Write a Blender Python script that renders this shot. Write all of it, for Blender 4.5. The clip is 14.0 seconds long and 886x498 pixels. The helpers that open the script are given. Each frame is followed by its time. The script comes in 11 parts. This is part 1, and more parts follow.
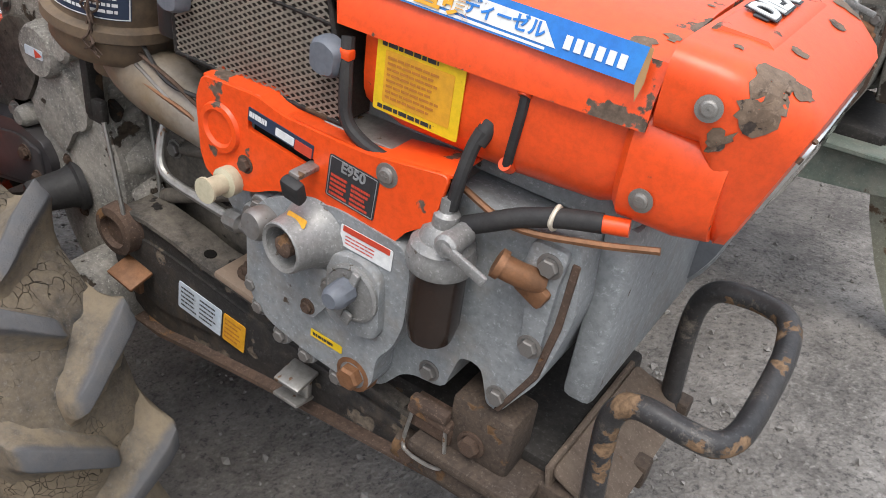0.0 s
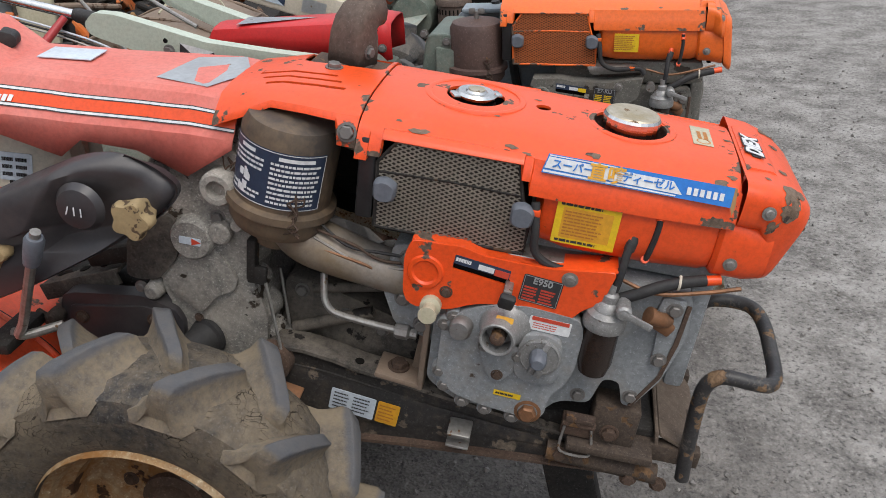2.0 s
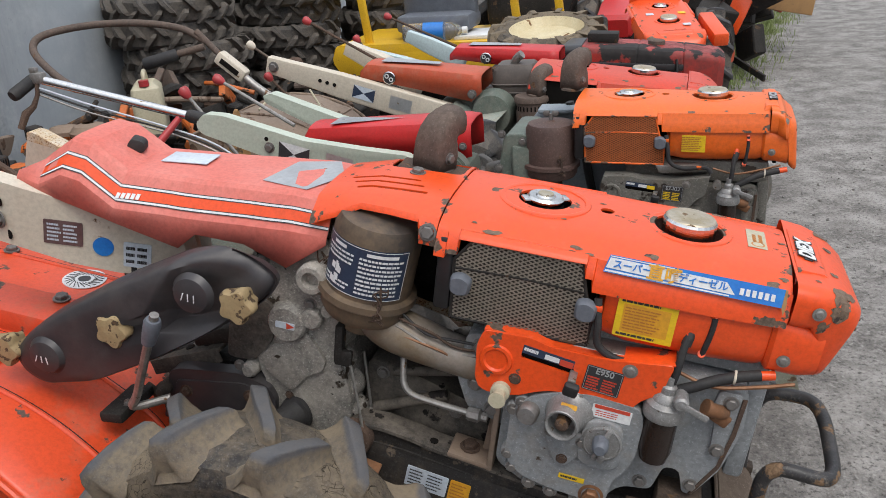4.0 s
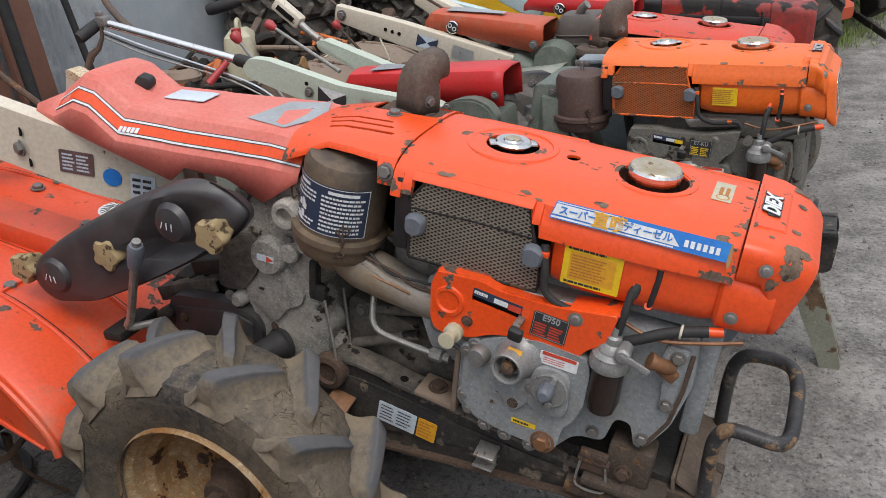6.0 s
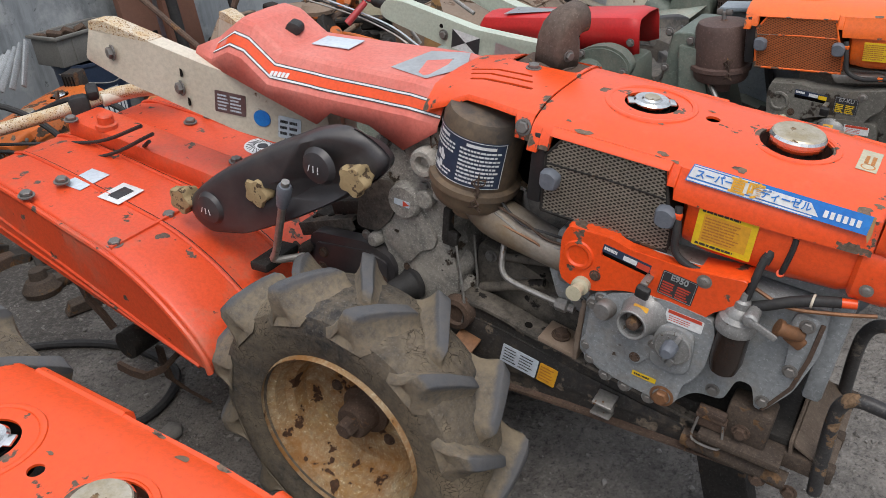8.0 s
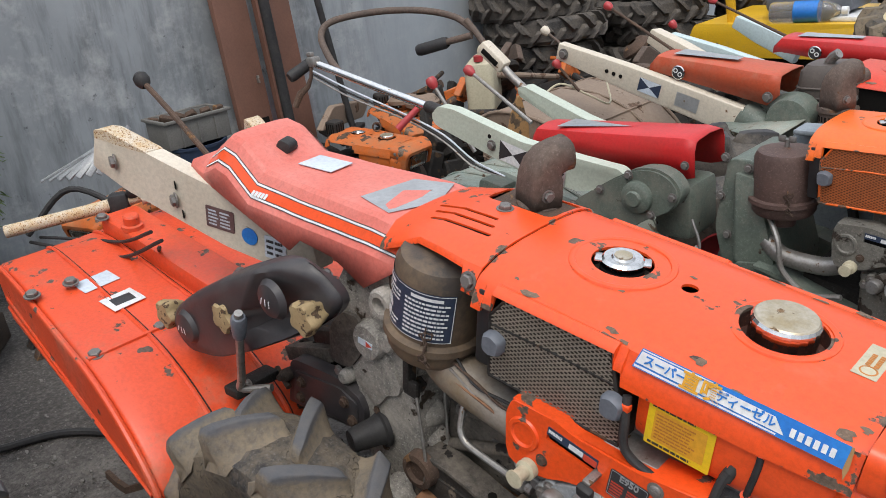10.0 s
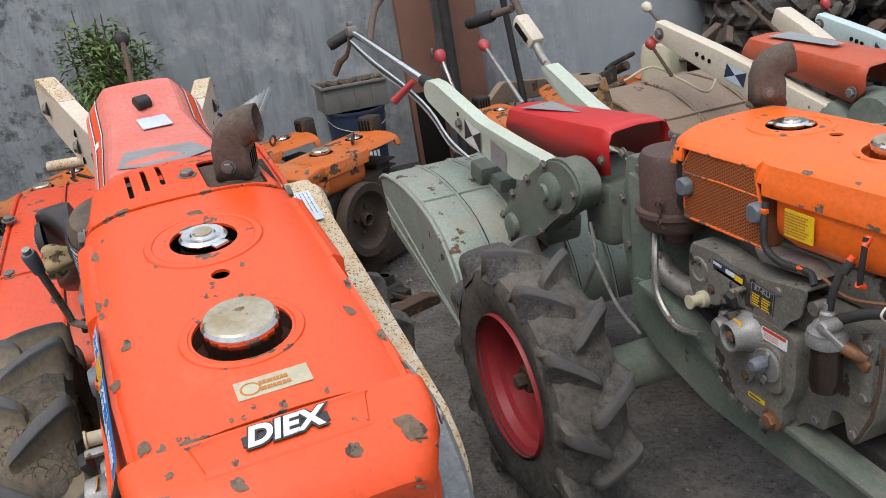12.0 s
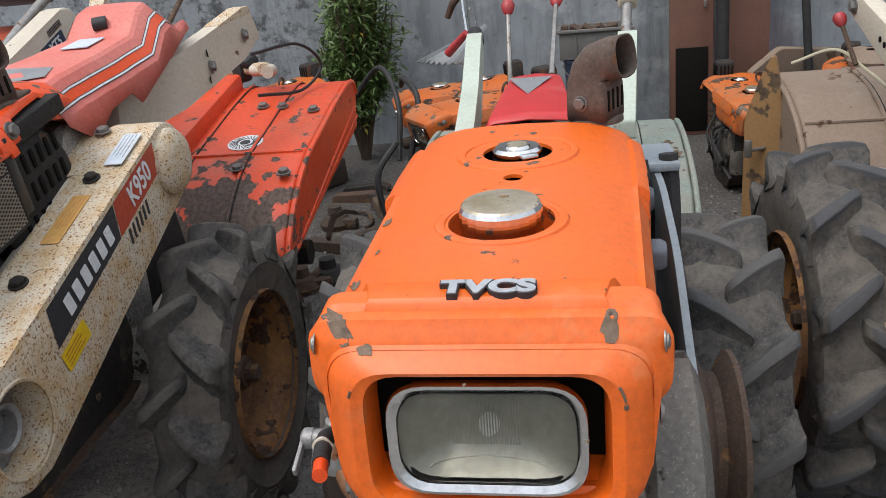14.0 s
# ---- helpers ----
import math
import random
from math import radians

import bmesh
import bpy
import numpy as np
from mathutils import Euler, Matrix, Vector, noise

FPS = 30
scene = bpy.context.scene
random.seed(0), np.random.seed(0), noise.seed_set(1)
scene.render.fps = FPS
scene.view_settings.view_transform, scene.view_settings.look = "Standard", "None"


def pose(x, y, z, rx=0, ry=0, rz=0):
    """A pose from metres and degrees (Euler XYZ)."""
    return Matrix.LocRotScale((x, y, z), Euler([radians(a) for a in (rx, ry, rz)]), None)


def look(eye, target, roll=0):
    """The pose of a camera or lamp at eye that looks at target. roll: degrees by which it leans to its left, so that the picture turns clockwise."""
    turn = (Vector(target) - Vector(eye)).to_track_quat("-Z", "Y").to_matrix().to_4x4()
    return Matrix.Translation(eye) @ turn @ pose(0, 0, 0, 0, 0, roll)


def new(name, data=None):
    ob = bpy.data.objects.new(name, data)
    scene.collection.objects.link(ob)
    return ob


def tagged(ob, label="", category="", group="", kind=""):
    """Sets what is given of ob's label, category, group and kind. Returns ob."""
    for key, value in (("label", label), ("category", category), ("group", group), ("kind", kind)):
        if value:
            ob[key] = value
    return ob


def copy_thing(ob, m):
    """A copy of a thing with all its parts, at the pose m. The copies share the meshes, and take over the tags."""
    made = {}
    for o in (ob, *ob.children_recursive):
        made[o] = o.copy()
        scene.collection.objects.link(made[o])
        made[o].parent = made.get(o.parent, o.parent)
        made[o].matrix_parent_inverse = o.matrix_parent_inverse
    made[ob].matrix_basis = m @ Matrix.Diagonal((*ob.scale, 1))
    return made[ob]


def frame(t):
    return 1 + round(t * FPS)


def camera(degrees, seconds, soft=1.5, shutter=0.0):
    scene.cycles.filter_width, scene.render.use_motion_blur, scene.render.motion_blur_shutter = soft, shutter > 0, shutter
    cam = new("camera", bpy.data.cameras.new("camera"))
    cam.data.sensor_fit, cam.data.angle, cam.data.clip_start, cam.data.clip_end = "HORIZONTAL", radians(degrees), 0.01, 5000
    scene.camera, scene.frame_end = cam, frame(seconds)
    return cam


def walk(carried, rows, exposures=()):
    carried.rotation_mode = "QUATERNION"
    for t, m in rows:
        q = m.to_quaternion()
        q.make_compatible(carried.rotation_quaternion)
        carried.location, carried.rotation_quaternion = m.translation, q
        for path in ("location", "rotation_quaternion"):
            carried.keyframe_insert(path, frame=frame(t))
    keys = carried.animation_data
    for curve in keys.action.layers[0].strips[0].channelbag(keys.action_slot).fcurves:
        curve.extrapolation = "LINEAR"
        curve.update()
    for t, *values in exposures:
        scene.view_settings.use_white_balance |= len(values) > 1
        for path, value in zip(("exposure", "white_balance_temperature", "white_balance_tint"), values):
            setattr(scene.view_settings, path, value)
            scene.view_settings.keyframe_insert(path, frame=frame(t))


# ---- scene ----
cam = camera(55.7, 14.0, soft=0.9)
PATH = [
    (0, (0.542, -0.671, 0.93), (-0.471, 0.761, -0.03), -1.7),
    (0.5, (0.449, -0.786, 0.98), (-0.296, 0.808, 0.028), -2.0),
    (1, (0.295, -0.839, 1.053), (-0.235, 0.84, 0.105), -2.5),
    (1.5, (0.231, -1.008, 1.14), (-0.19, 0.695, 0.178), -3.4),
    (2, (0.171, -1.163, 1.218), (-0.181, 0.574, 0.292), -3.3),
    (2.5, (0.129, -1.228, 1.243), (-0.225, 0.546, 0.39), -3.4),
    (3, (0.108, -1.257, 1.256), (-0.297, 0.536, 0.467), -3.3),
    (3.2, (0.102, -1.265, 1.26), (-0.327, 0.529, 0.487), -3.5),
    (5.3, (0.438, -1.211, 1.313), (-0.295, 0.51, 0.606), -5.3),
    (5.5, (0.441, -1.204, 1.294), (-0.317, 0.509, 0.591), -5.3),
    (6, (0.442, -1.194, 1.246), (-0.365, 0.446, 0.434), -5.4),
    (6.5, (0.432, -1.201, 1.267), (-0.394, 0.37, 0.346), -5.7),
    (7, (0.397, -1.231, 1.279), (-0.478, 0.296, 0.328), -6.0),
    (7.2, (0.381, -1.242, 1.285), (-0.529, 0.26, 0.33), -5.9),
    (9.3, (0.543, -1.114, 1.323), (-0.614, 0.28, 0.476), -6.8),
    (9.5, (0.521, -1.037, 1.33), (-0.668, 0.351, 0.517), -6.1),
    (10, (0.568, -0.895, 1.307), (-0.766, 0.402, 0.573), -6.8),
    (10.5, (0.735, -0.733, 1.22), (-0.661, 0.518, 0.523), -7.1),
    (11, (0.856, -0.529, 1.195), (-0.594, 0.663, 0.504), -7.0),
    (11.5, (0.91, -0.285, 1.193), (-0.715, 0.663, 0.512), -7.7),
    (12, (1.043, -0.088, 1.161), (-0.718, 0.571, 0.48), -7.9),
    (12.5, (1.1, 0.127, 1.138), (-0.738, 0.53, 0.462), -7.2),
    (13, (1.015, 0.368, 1.124), (-0.867, 0.433, 0.45), -7.1),
    (13.5, (1.01, 0.644, 1.097), (-0.861, 0.555, 0.395), -6.1),
    (14, (0.95, 0.913, 1.066), (-0.895, 0.623, 0.35), -5.6),
]
walk(cam, [(t, look(eye, target, roll)) for t, eye, target, roll in PATH],
     exposures=[(0.0, 1.10), (0.5, 0.70), (1.5, 0.60), (3.0, 0.57), (9.0, 0.57), (10.0, 0.68), (14.0, 0.66)])

# ---------------------------------------------------------------- world and light
world = bpy.data.worlds.new("overcast_sky")
scene.world = world
world.use_nodes = True
wn = world.node_tree
sky = wn.nodes.new("ShaderNodeTexSky")
sky.sky_type = "NISHITA"
sky.sun_disc = False
sky.sun_elevation, sky.sun_rotation = radians(58), radians(150)
sky.air_density, sky.dust_density, sky.ozone_density = 1.0, 4.0, 1.0
soften = wn.nodes.new("ShaderNodeMix")
soften.data_type = "RGBA"
soften.inputs[0].default_value = 0.75
soften.inputs[7].default_value = (7.5, 7.9, 8.6, 1)
wn.links.new(sky.outputs[0], soften.inputs[6])
wn.links.new(soften.outputs[2], wn.nodes["Background"].inputs[0])
# an overcast sky is about three times as bright overhead as at the horizon
where = wn.nodes.new("ShaderNodeTexCoord")
height = wn.nodes.new("ShaderNodeSeparateXYZ")
wn.links.new(where.outputs["Generated"], height.inputs[0])
dome = wn.nodes.new("ShaderNodeMapRange")
for k, v in enumerate((0.0, 1.0, 0.045, 0.150)):
    dome.inputs[k + 1].default_value = v
wn.links.new(height.outputs["Z"], dome.inputs[0])
wn.links.new(dome.outputs[0], wn.nodes["Background"].inputs[1])
sun = new("sun", bpy.data.lights.new("sun", "SUN"))
sun.data.energy, sun.data.angle, sun.data.color = 1.0, radians(28), (1.0, 0.96, 0.9)
sun.matrix_world = look((2.5, -2.6, 6.2), (0, 0, 0))


# ---------------------------------------------------------------- materials
def mix_node(nt, fac, a, b):
    n = nt.nodes.new("ShaderNodeMix")
    n.data_type = "RGBA"
    for sock, v in ((n.inputs[0], fac), (n.inputs[6], a), (n.inputs[7], b)):
        if hasattr(v, "is_linked"):
            nt.links.new(v, sock)
        elif isinstance(v, tuple):
            sock.default_value = (*v[:3], 1)
        else:
            sock.default_value = v
    return n.outputs[2]


def noise_node(nt, co, scale, detail=4, rough=0.6, kind="noise", squash=None):
    if squash:
        m = nt.nodes.new("ShaderNodeMapping")
        m.inputs["Scale"].default_value = squash
        nt.links.new(co, m.inputs[0])
        co = m.outputs[0]
    if kind == "voronoi":
        n = nt.nodes.new("ShaderNodeTexVoronoi")
        n.inputs["Scale"].default_value = scale
        nt.links.new(co, n.inputs["Vector"])
        return n.outputs["Distance"]
    n = nt.nodes.new("ShaderNodeTexNoise")
    n.inputs["Scale"].default_value, n.inputs["Detail"].default_value, n.inputs["Roughness"].default_value = scale, detail, rough
    nt.links.new(co, n.inputs["Vector"])
    return n.outputs["Fac"]


def ramp(nt, fac, lo, hi, a=0.0, b=1.0):
    n = nt.nodes.new("ShaderNodeMapRange")
    for i, v in enumerate((lo, hi, a, b)):
        n.inputs[i + 1].default_value = v
    nt.links.new(fac, n.inputs[0])
    return n.outputs[0]


def math_node(nt, op, a, b):
    n = nt.nodes.new("ShaderNodeMath")
    n.operation = op
    for sock, v in ((n.inputs[0], a), (n.inputs[1], b)):
        if hasattr(v, "is_linked"):
            nt.links.new(v, sock)
        else:
            sock.default_value = v
    return n.outputs[0]


def surf(name, base, fade=None, fade_scale=6.0, chip=None, chip_scale=14.0, chip_level=0.68, dust=None, dust_level=0.5, dust_scale=5.0,
         rough=0.45, metal=0.0, chip_metal=0.0, chip_rough=0.8, bump=0.1, bump_scale=120.0, coat=0.0, edge=None, seed=0.0, streak=None, grain=0.3, spec=0.5, zone=None):
    """Worn surface: base colour, slow fading, chipped or rusted patches, dust lying on upward faces, fine relief."""
    m = bpy.data.materials.new(name)
    m.use_nodes = True
    nt = m.node_tree
    bs = nt.nodes["Principled BSDF"]
    tc = nt.nodes.new("ShaderNodeTexCoord")
    shift = nt.nodes.new("ShaderNodeMapping")
    shift.inputs["Location"].default_value = (seed, seed * 1.7, seed * 0.3)
    nt.links.new(tc.outputs["Object"], shift.inputs[0])
    co = shift.outputs[0]
    col = base
    rsock = None
    if fade:
        f = noise_node(nt, co, fade_scale, 5, 0.65)
        col = mix_node(nt, ramp(nt, f, 0.32, 0.72), base, fade)
    fine = noise_node(nt, co, bump_scale, 6, 0.72)
    col = mix_node(nt, ramp(nt, fine, 0.42, 0.66, 0.0, grain), col, tuple(c * 0.4 for c in base))
    if grain > 0.4:
        speck = noise_node(nt, co, bump_scale * 1.7, 5, 0.75)
        col = mix_node(nt, ramp(nt, speck, 0.56, 0.66, 0.0, grain * 0.8), col, tuple(min(1, c * 1.9 + 0.05) for c in base))
    bs.inputs["Specular IOR Level"].default_value = spec
    if streak:
        s = noise_node(nt, co, 22, 4, 0.7, squash=(1.0, 1.0, 0.12))
        col = mix_node(nt, ramp(nt, s, 0.55, 0.8, 0.0, 0.7), col, streak)
    rough_val = rough
    height = fine
    if dust:
        d = noise_node(nt, co, dust_scale, 6, 0.7)
        d2 = noise_node(nt, co, dust_scale * 9, 4, 0.7)
        dm = ramp(nt, math_node(nt, "ADD", math_node(nt, "MULTIPLY", d, 0.7), math_node(nt, "MULTIPLY", d2, 0.3)), dust_level - 0.1, dust_level + 0.14, 0.0, 0.9)
        col = mix_node(nt, dm, col, dust)
        rsock = mix_val(nt, dm, rough_val, 0.9)
        rough_val = rsock
    if chip:
        c1 = noise_node(nt, co, chip_scale, 2, 0.5)
        c2 = noise_node(nt, co, chip_scale * 5, 3, 0.6)
        cm = math_node(nt, "ADD", math_node(nt, "MULTIPLY", c1, 0.78), math_node(nt, "MULTIPLY", c2, 0.22))
        if zone:
            dist = nt.nodes.new("ShaderNodeVectorMath")
            dist.operation = "DISTANCE"
            nt.links.new(tc.outputs["Object"], dist.inputs[0])
            dist.inputs[1].default_value = zone[0]
            cm = math_node(nt, "ADD", cm, ramp(nt, dist.outputs["Value"], zone[1], zone[1] * 0.25, 0.0, 0.30))
        if edge:
            g = nt.nodes.new("ShaderNodeNewGeometry")
            cm = math_node(nt, "ADD", cm, ramp(nt, g.outputs["Pointiness"], 0.51, 0.60, 0.0, edge))
        mask = ramp(nt, cm, chip_level - 0.012, chip_level + 0.012)
        cc = mix_node(nt, ramp(nt, c2, 0.35, 0.65), chip, tuple(x * 0.45 for x in chip))
        col = mix_node(nt, mask, col, cc)
        rsock = mix_val(nt, mask, rough_val, chip_rough)
        rough_val = rsock
        height = math_node(nt, "SUBTRACT", math_node(nt, "MULTIPLY", fine, 0.5), math_node(nt, "MULTIPLY", mask, 0.6))
        if chip_metal or metal:
            nt.links.new(mix_val(nt, mask, metal, chip_metal), bs.inputs["Metallic"])
    if not (chip and (chip_metal or metal)):
        bs.inputs["Metallic"].default_value = metal
    if isinstance(col, tuple):
        bs.inputs["Base Color"].default_value = (*col, 1)
    else:
        nt.links.new(col, bs.inputs["Base Color"])
    if rsock is not None:
        nt.links.new(rsock, bs.inputs["Roughness"])
    else:
        v = ramp(nt, fine, 0.3, 0.7, max(0.03, rough - 0.08), min(1, rough + 0.1))
        nt.links.new(v, bs.inputs["Roughness"])
    bs.inputs["Coat Weight"].default_value = coat
    bp = nt.nodes.new("ShaderNodeBump")
    bp.inputs["Strength"].default_value, bp.inputs["Distance"].default_value = bump, 0.002
    nt.links.new(height, bp.inputs["Height"])
    nt.links.new(bp.outputs[0], bs.inputs["Normal"])
    return m


def mix_val(nt, fac, a, b):
    n = nt.nodes.new("ShaderNodeMix")
    n.data_type = "FLOAT"
    for sock, v in ((n.inputs[0], fac), (n.inputs[2], a), (n.inputs[3], b)):
        if hasattr(v, "is_linked"):
            nt.links.new(v, sock)
        else:
            sock.default_value = v
    return n.outputs[0]


PRIMER = (0.15, 0.105, 0.075)
ORANGE = surf("orange_red_paint", (0.80, 0.078, 0.010), (0.74, 0.080, 0.016), 9, PRIMER, 30, 0.735, dust=(0.42, 0.16, 0.09), dust_level=0.68, rough=0.34, bump=0.08, edge=0.18)
ORANGE_B = surf("orange_paint", (0.80, 0.135, 0.008), (0.72, 0.13, 0.02), 9, PRIMER, 30, 0.740, dust=(0.55, 0.27, 0.12), dust_level=0.66, rough=0.4, bump=0.08, edge=0.18, seed=3)
FENDER_A = surf("flaking_orange_paint", (0.74, 0.080, 0.02), (0.62, 0.07, 0.025), 4, (0.13, 0.09, 0.07), 20, 0.645, dust=(0.35, 0.16, 0.1), dust_level=0.62, rough=0.38, bump=0.3, seed=5, zone=((-0.665, 0.15, -0.49), 0.25))
FADED = surf("faded_red_paint", (0.62, 0.135, 0.10), (0.66, 0.22, 0.18), 7, (0.48, 0.06, 0.035), 16, 0.74, rough=0.55, bump=0.06, seed=2)
RED = surf("red_paint", (0.56, 0.018, 0.02), (0.46, 0.025, 0.022), 7, PRIMER, 20, 0.74, dust=(0.5, 0.2, 0.18), dust_level=0.7, rough=0.4, seed=1)
RED_OLD = surf("dull_orange_red_paint", (0.50, 0.07, 0.022), (0.40, 0.09, 0.045), 8, PRIMER, 18, 0.68, dust=(0.36, 0.2, 0.13), dust_level=0.6, rough=0.5, seed=9)
CREAM = surf("cream_paint", (0.62, 0.56, 0.46), (0.54, 0.48, 0.38), 6, (0.27, 0.13, 0.05), 16, 0.69, dust=(0.4, 0.32, 0.22), dust_level=0.66, rough=0.5, bump=0.12, seed=4)
RUSTY_CREAM = surf("rust_speckled_cream_paint", (0.63, 0.58, 0.49), (0.56, 0.46, 0.30), 12, (0.30, 0.145, 0.045), 260, 0.585, dust=(0.46, 0.27, 0.085), dust_level=0.520, dust_scale=26, rough=0.65, bump=0.4, bump_scale=300, seed=6, grain=0.45)
MINT = surf("pale_green_paint", (0.50, 0.56, 0.47), (0.44, 0.49, 0.41), 6, (0.25, 0.17, 0.09), 18, 0.72, rough=0.45, seed=7)
PALE_BLUE = surf("pale_blue_paint", (0.50, 0.61, 0.62), (0.43, 0.53, 0.54), 6, (0.25, 0.17, 0.09), 18, 0.72, rough=0.45, seed=8)
GREEN = surf("grey_green_paint", (0.130, 0.158, 0.130), (0.085, 0.105, 0.088), 8, (0.10, 0.07, 0.05), 15, 0.66, dust=(0.22, 0.205, 0.17), dust_level=0.57, rough=0.5, bump=0.25, grain=0.45, spec=0.4)
ENGINE = surf("grey_engine_paint", (0.26, 0.275, 0.285), (0.20, 0.21, 0.215), 9, (0.13, 0.09, 0.06), 20, 0.70, dust=(0.24, 0.20, 0.16), dust_level=0.60, rough=0.5, bump=0.25, grain=0.5, spec=0.4)
ENGINE_B = surf("olive_grey_engine_paint", (0.165, 0.158, 0.138), (0.105, 0.10, 0.088), 9, (0.055, 0.042, 0.032), 15, 0.60, dust=(0.19, 0.155, 0.12), dust_level=0.60, rough=0.55, bump=0.35, seed=2, grain=0.6, spec=0.35)
CASTING = surf("dusty_grey_casting", (0.30, 0.285, 0.26), (0.17, 0.158, 0.14), 12, (0.085, 0.065, 0.048), 22, 0.62, dust=(0.44, 0.40, 0.345), dust_level=0.55, dust_scale=9, rough=0.85, bump=1.3, bump_scale=170, grain=0.85, spec=0.25)
BLACK = surf("black_paint", (0.018, 0.018, 0.02), (0.03, 0.028, 0.028), 9, (0.20, 0.17, 0.14), 30, 0.73, dust=(0.13, 0.10, 0.085), dust_level=0.68, rough=0.35, bump=0.1)
COVER_BLACK = surf("satin_black_cover_paint", (0.030, 0.028, 0.031), (0.044, 0.040, 0.042), 6, (0.20, 0.17, 0.14), 34, 0.745, dust=(0.085, 0.075, 0.07), dust_level=0.60, dust_scale=4, rough=0.40, bump=0.06, grain=0.25)
RAIL = surf("worn_black_frame_paint", (0.022, 0.021, 0.021), (0.045, 0.040, 0.036), 8, (0.20, 0.16, 0.12), 24, 0.60, dust=(0.15, 0.115, 0.085), dust_level=0.60, rough=0.5, bump=0.4, grain=0.6, spec=0.35)
HOOP = surf("chipped_black_tube_paint", (0.020, 0.020, 0.022), (0.05, 0.046, 0.044), 14, (0.24, 0.15, 0.085), 34, 0.585, dust=(0.38, 0.32, 0.25), dust_level=0.66, dust_scale=22, rough=0.42, bump=0.4, grain=0.5, spec=0.4)
DARK = surf("dark_grimy_metal", (0.017, 0.016, 0.015), (0.036, 0.031, 0.027), 14, (0.12, 0.075, 0.045), 20, 0.62, rough=0.7, bump=0.5, grain=0.6, spec=0.25)
RUSTY = surf("brown_rusty_steel", (0.115, 0.072, 0.050), (0.060, 0.044, 0.036), 14, (0.24, 0.13, 0.06), 22, 0.62, rough=0.85, bump=0.7, bump_scale=160, grain=0.6, spec=0.3)
BROWN_DUST = surf("dusty_brown_steel", (0.135, 0.100, 0.075), (0.095, 0.072, 0.056), 12, (0.22, 0.13, 0.06), 24, 0.66, dust=(0.20, 0.16, 0.12), dust_level=0.58, rough=0.85, bump=0.5, bump_scale=160, grain=0.5, spec=0.3)
DARK_RUST = surf("dark_rusted_steel", (0.055, 0.042, 0.034), (0.090, 0.064, 0.046), 14, (0.17, 0.095, 0.045), 22, 0.63, rough=0.85, bump=0.6, bump_scale=160, grain=0.6, spec=0.3)
RUSTCAN = surf("rust_brown_can", (0.105, 0.062, 0.050), (0.075, 0.048, 0.042), 12, (0.17, 0.09, 0.055), 24, 0.66, rough=0.6, bump=0.4, grain=0.5, spec=0.35)
MUFFLER = surf("scorched_brown_steel", (0.095, 0.072, 0.06), (0.14, 0.10, 0.078), 14, (0.20, 0.11, 0.06), 30, 0.66, rough=0.75, bump=0.5, grain=0.5, spec=0.3)
AIRCAN = surf("brown_stained_can", (0.040, 0.033, 0.028), (0.105, 0.066, 0.038), 9, (0.19, 0.13, 0.08), 18, 0.72, dust=(0.21, 0.145, 0.085), dust_level=0.53, rough=0.55, bump=0.25)
PIPE = surf("heat_stained_pipe", (0.20, 0.145, 0.085), (0.30, 0.29, 0.28), 7, (0.12, 0.07, 0.035), 12, 0.68, rough=0.55, metal=0.2, bump=0.25)
STEEL = surf("dull_steel", (0.36, 0.35, 0.33), (0.24, 0.22, 0.2), 30, (0.2, 0.11, 0.055), 60, 0.64, rough=0.42, metal=0.7, bump=0.15)
ALLOY = surf("weathered_alloy", (0.30, 0.30, 0.295), (0.20, 0.195, 0.185), 26, (0.15, 0.12, 0.09), 55, 0.66, rough=0.45, metal=0.35, bump=0.3, bump_scale=200, grain=0.45)
GRIME = surf("dusty_oily_casting", (0.055, 0.050, 0.045), (0.115, 0.10, 0.085), 13, (0.035, 0.03, 0.027), 18, 0.60, dust=(0.21, 0.18, 0.145), dust_level=0.55, dust_scale=9, rough=0.85, bump=0.8, bump_scale=140, grain=0.6, spec=0.25)
BOLT = surf("grey_bolt_steel", (0.23, 0.225, 0.22), (0.15, 0.13, 0.11), 50, (0.16, 0.09, 0.05), 70, 0.66, rough=0.5, metal=0.45, bump=0.2)
CHROME = surf("chrome", (0.72, 0.72, 0.72), (0.6, 0.6, 0.58), 20, (0.33, 0.24, 0.13), 45, 0.68, rough=0.14, metal=1.0, bump=0.03)
CAPTOP = surf("tarnished_cap_top", (0.40, 0.32, 0.19), (0.62, 0.58, 0.5), 22, (0.22, 0.13, 0.06), 40, 0.64, rough=0.4, metal=0.7, bump=0.2)
FILLER_GRIME = surf("grimy_filler_well", (0.13, 0.045, 0.028), (0.045, 0.035, 0.030), 30, (0.42, 0.06, 0.02), 40, 0.62, rough=0.6, bump=0.3, grain=0.6)
RUBBER = surf("dusty_tyre_rubber", (0.050, 0.048, 0.047), (0.078, 0.070, 0.062), 6, dust=(0.22, 0.175, 0.120), dust_level=0.47, dust_scale=5.5, rough=0.8, bump=1.0, bump_scale=120, grain=0.85, spec=0.22)
LUG = surf("worn_tread_rubber", (0.070, 0.069, 0.070), (0.10, 0.096, 0.09), 14, dust=(0.22, 0.175, 0.120), dust_level=0.43, dust_scale=8, rough=0.75, bump=1.0, bump_scale=120, grain=0.8, spec=0.25, seed=2)
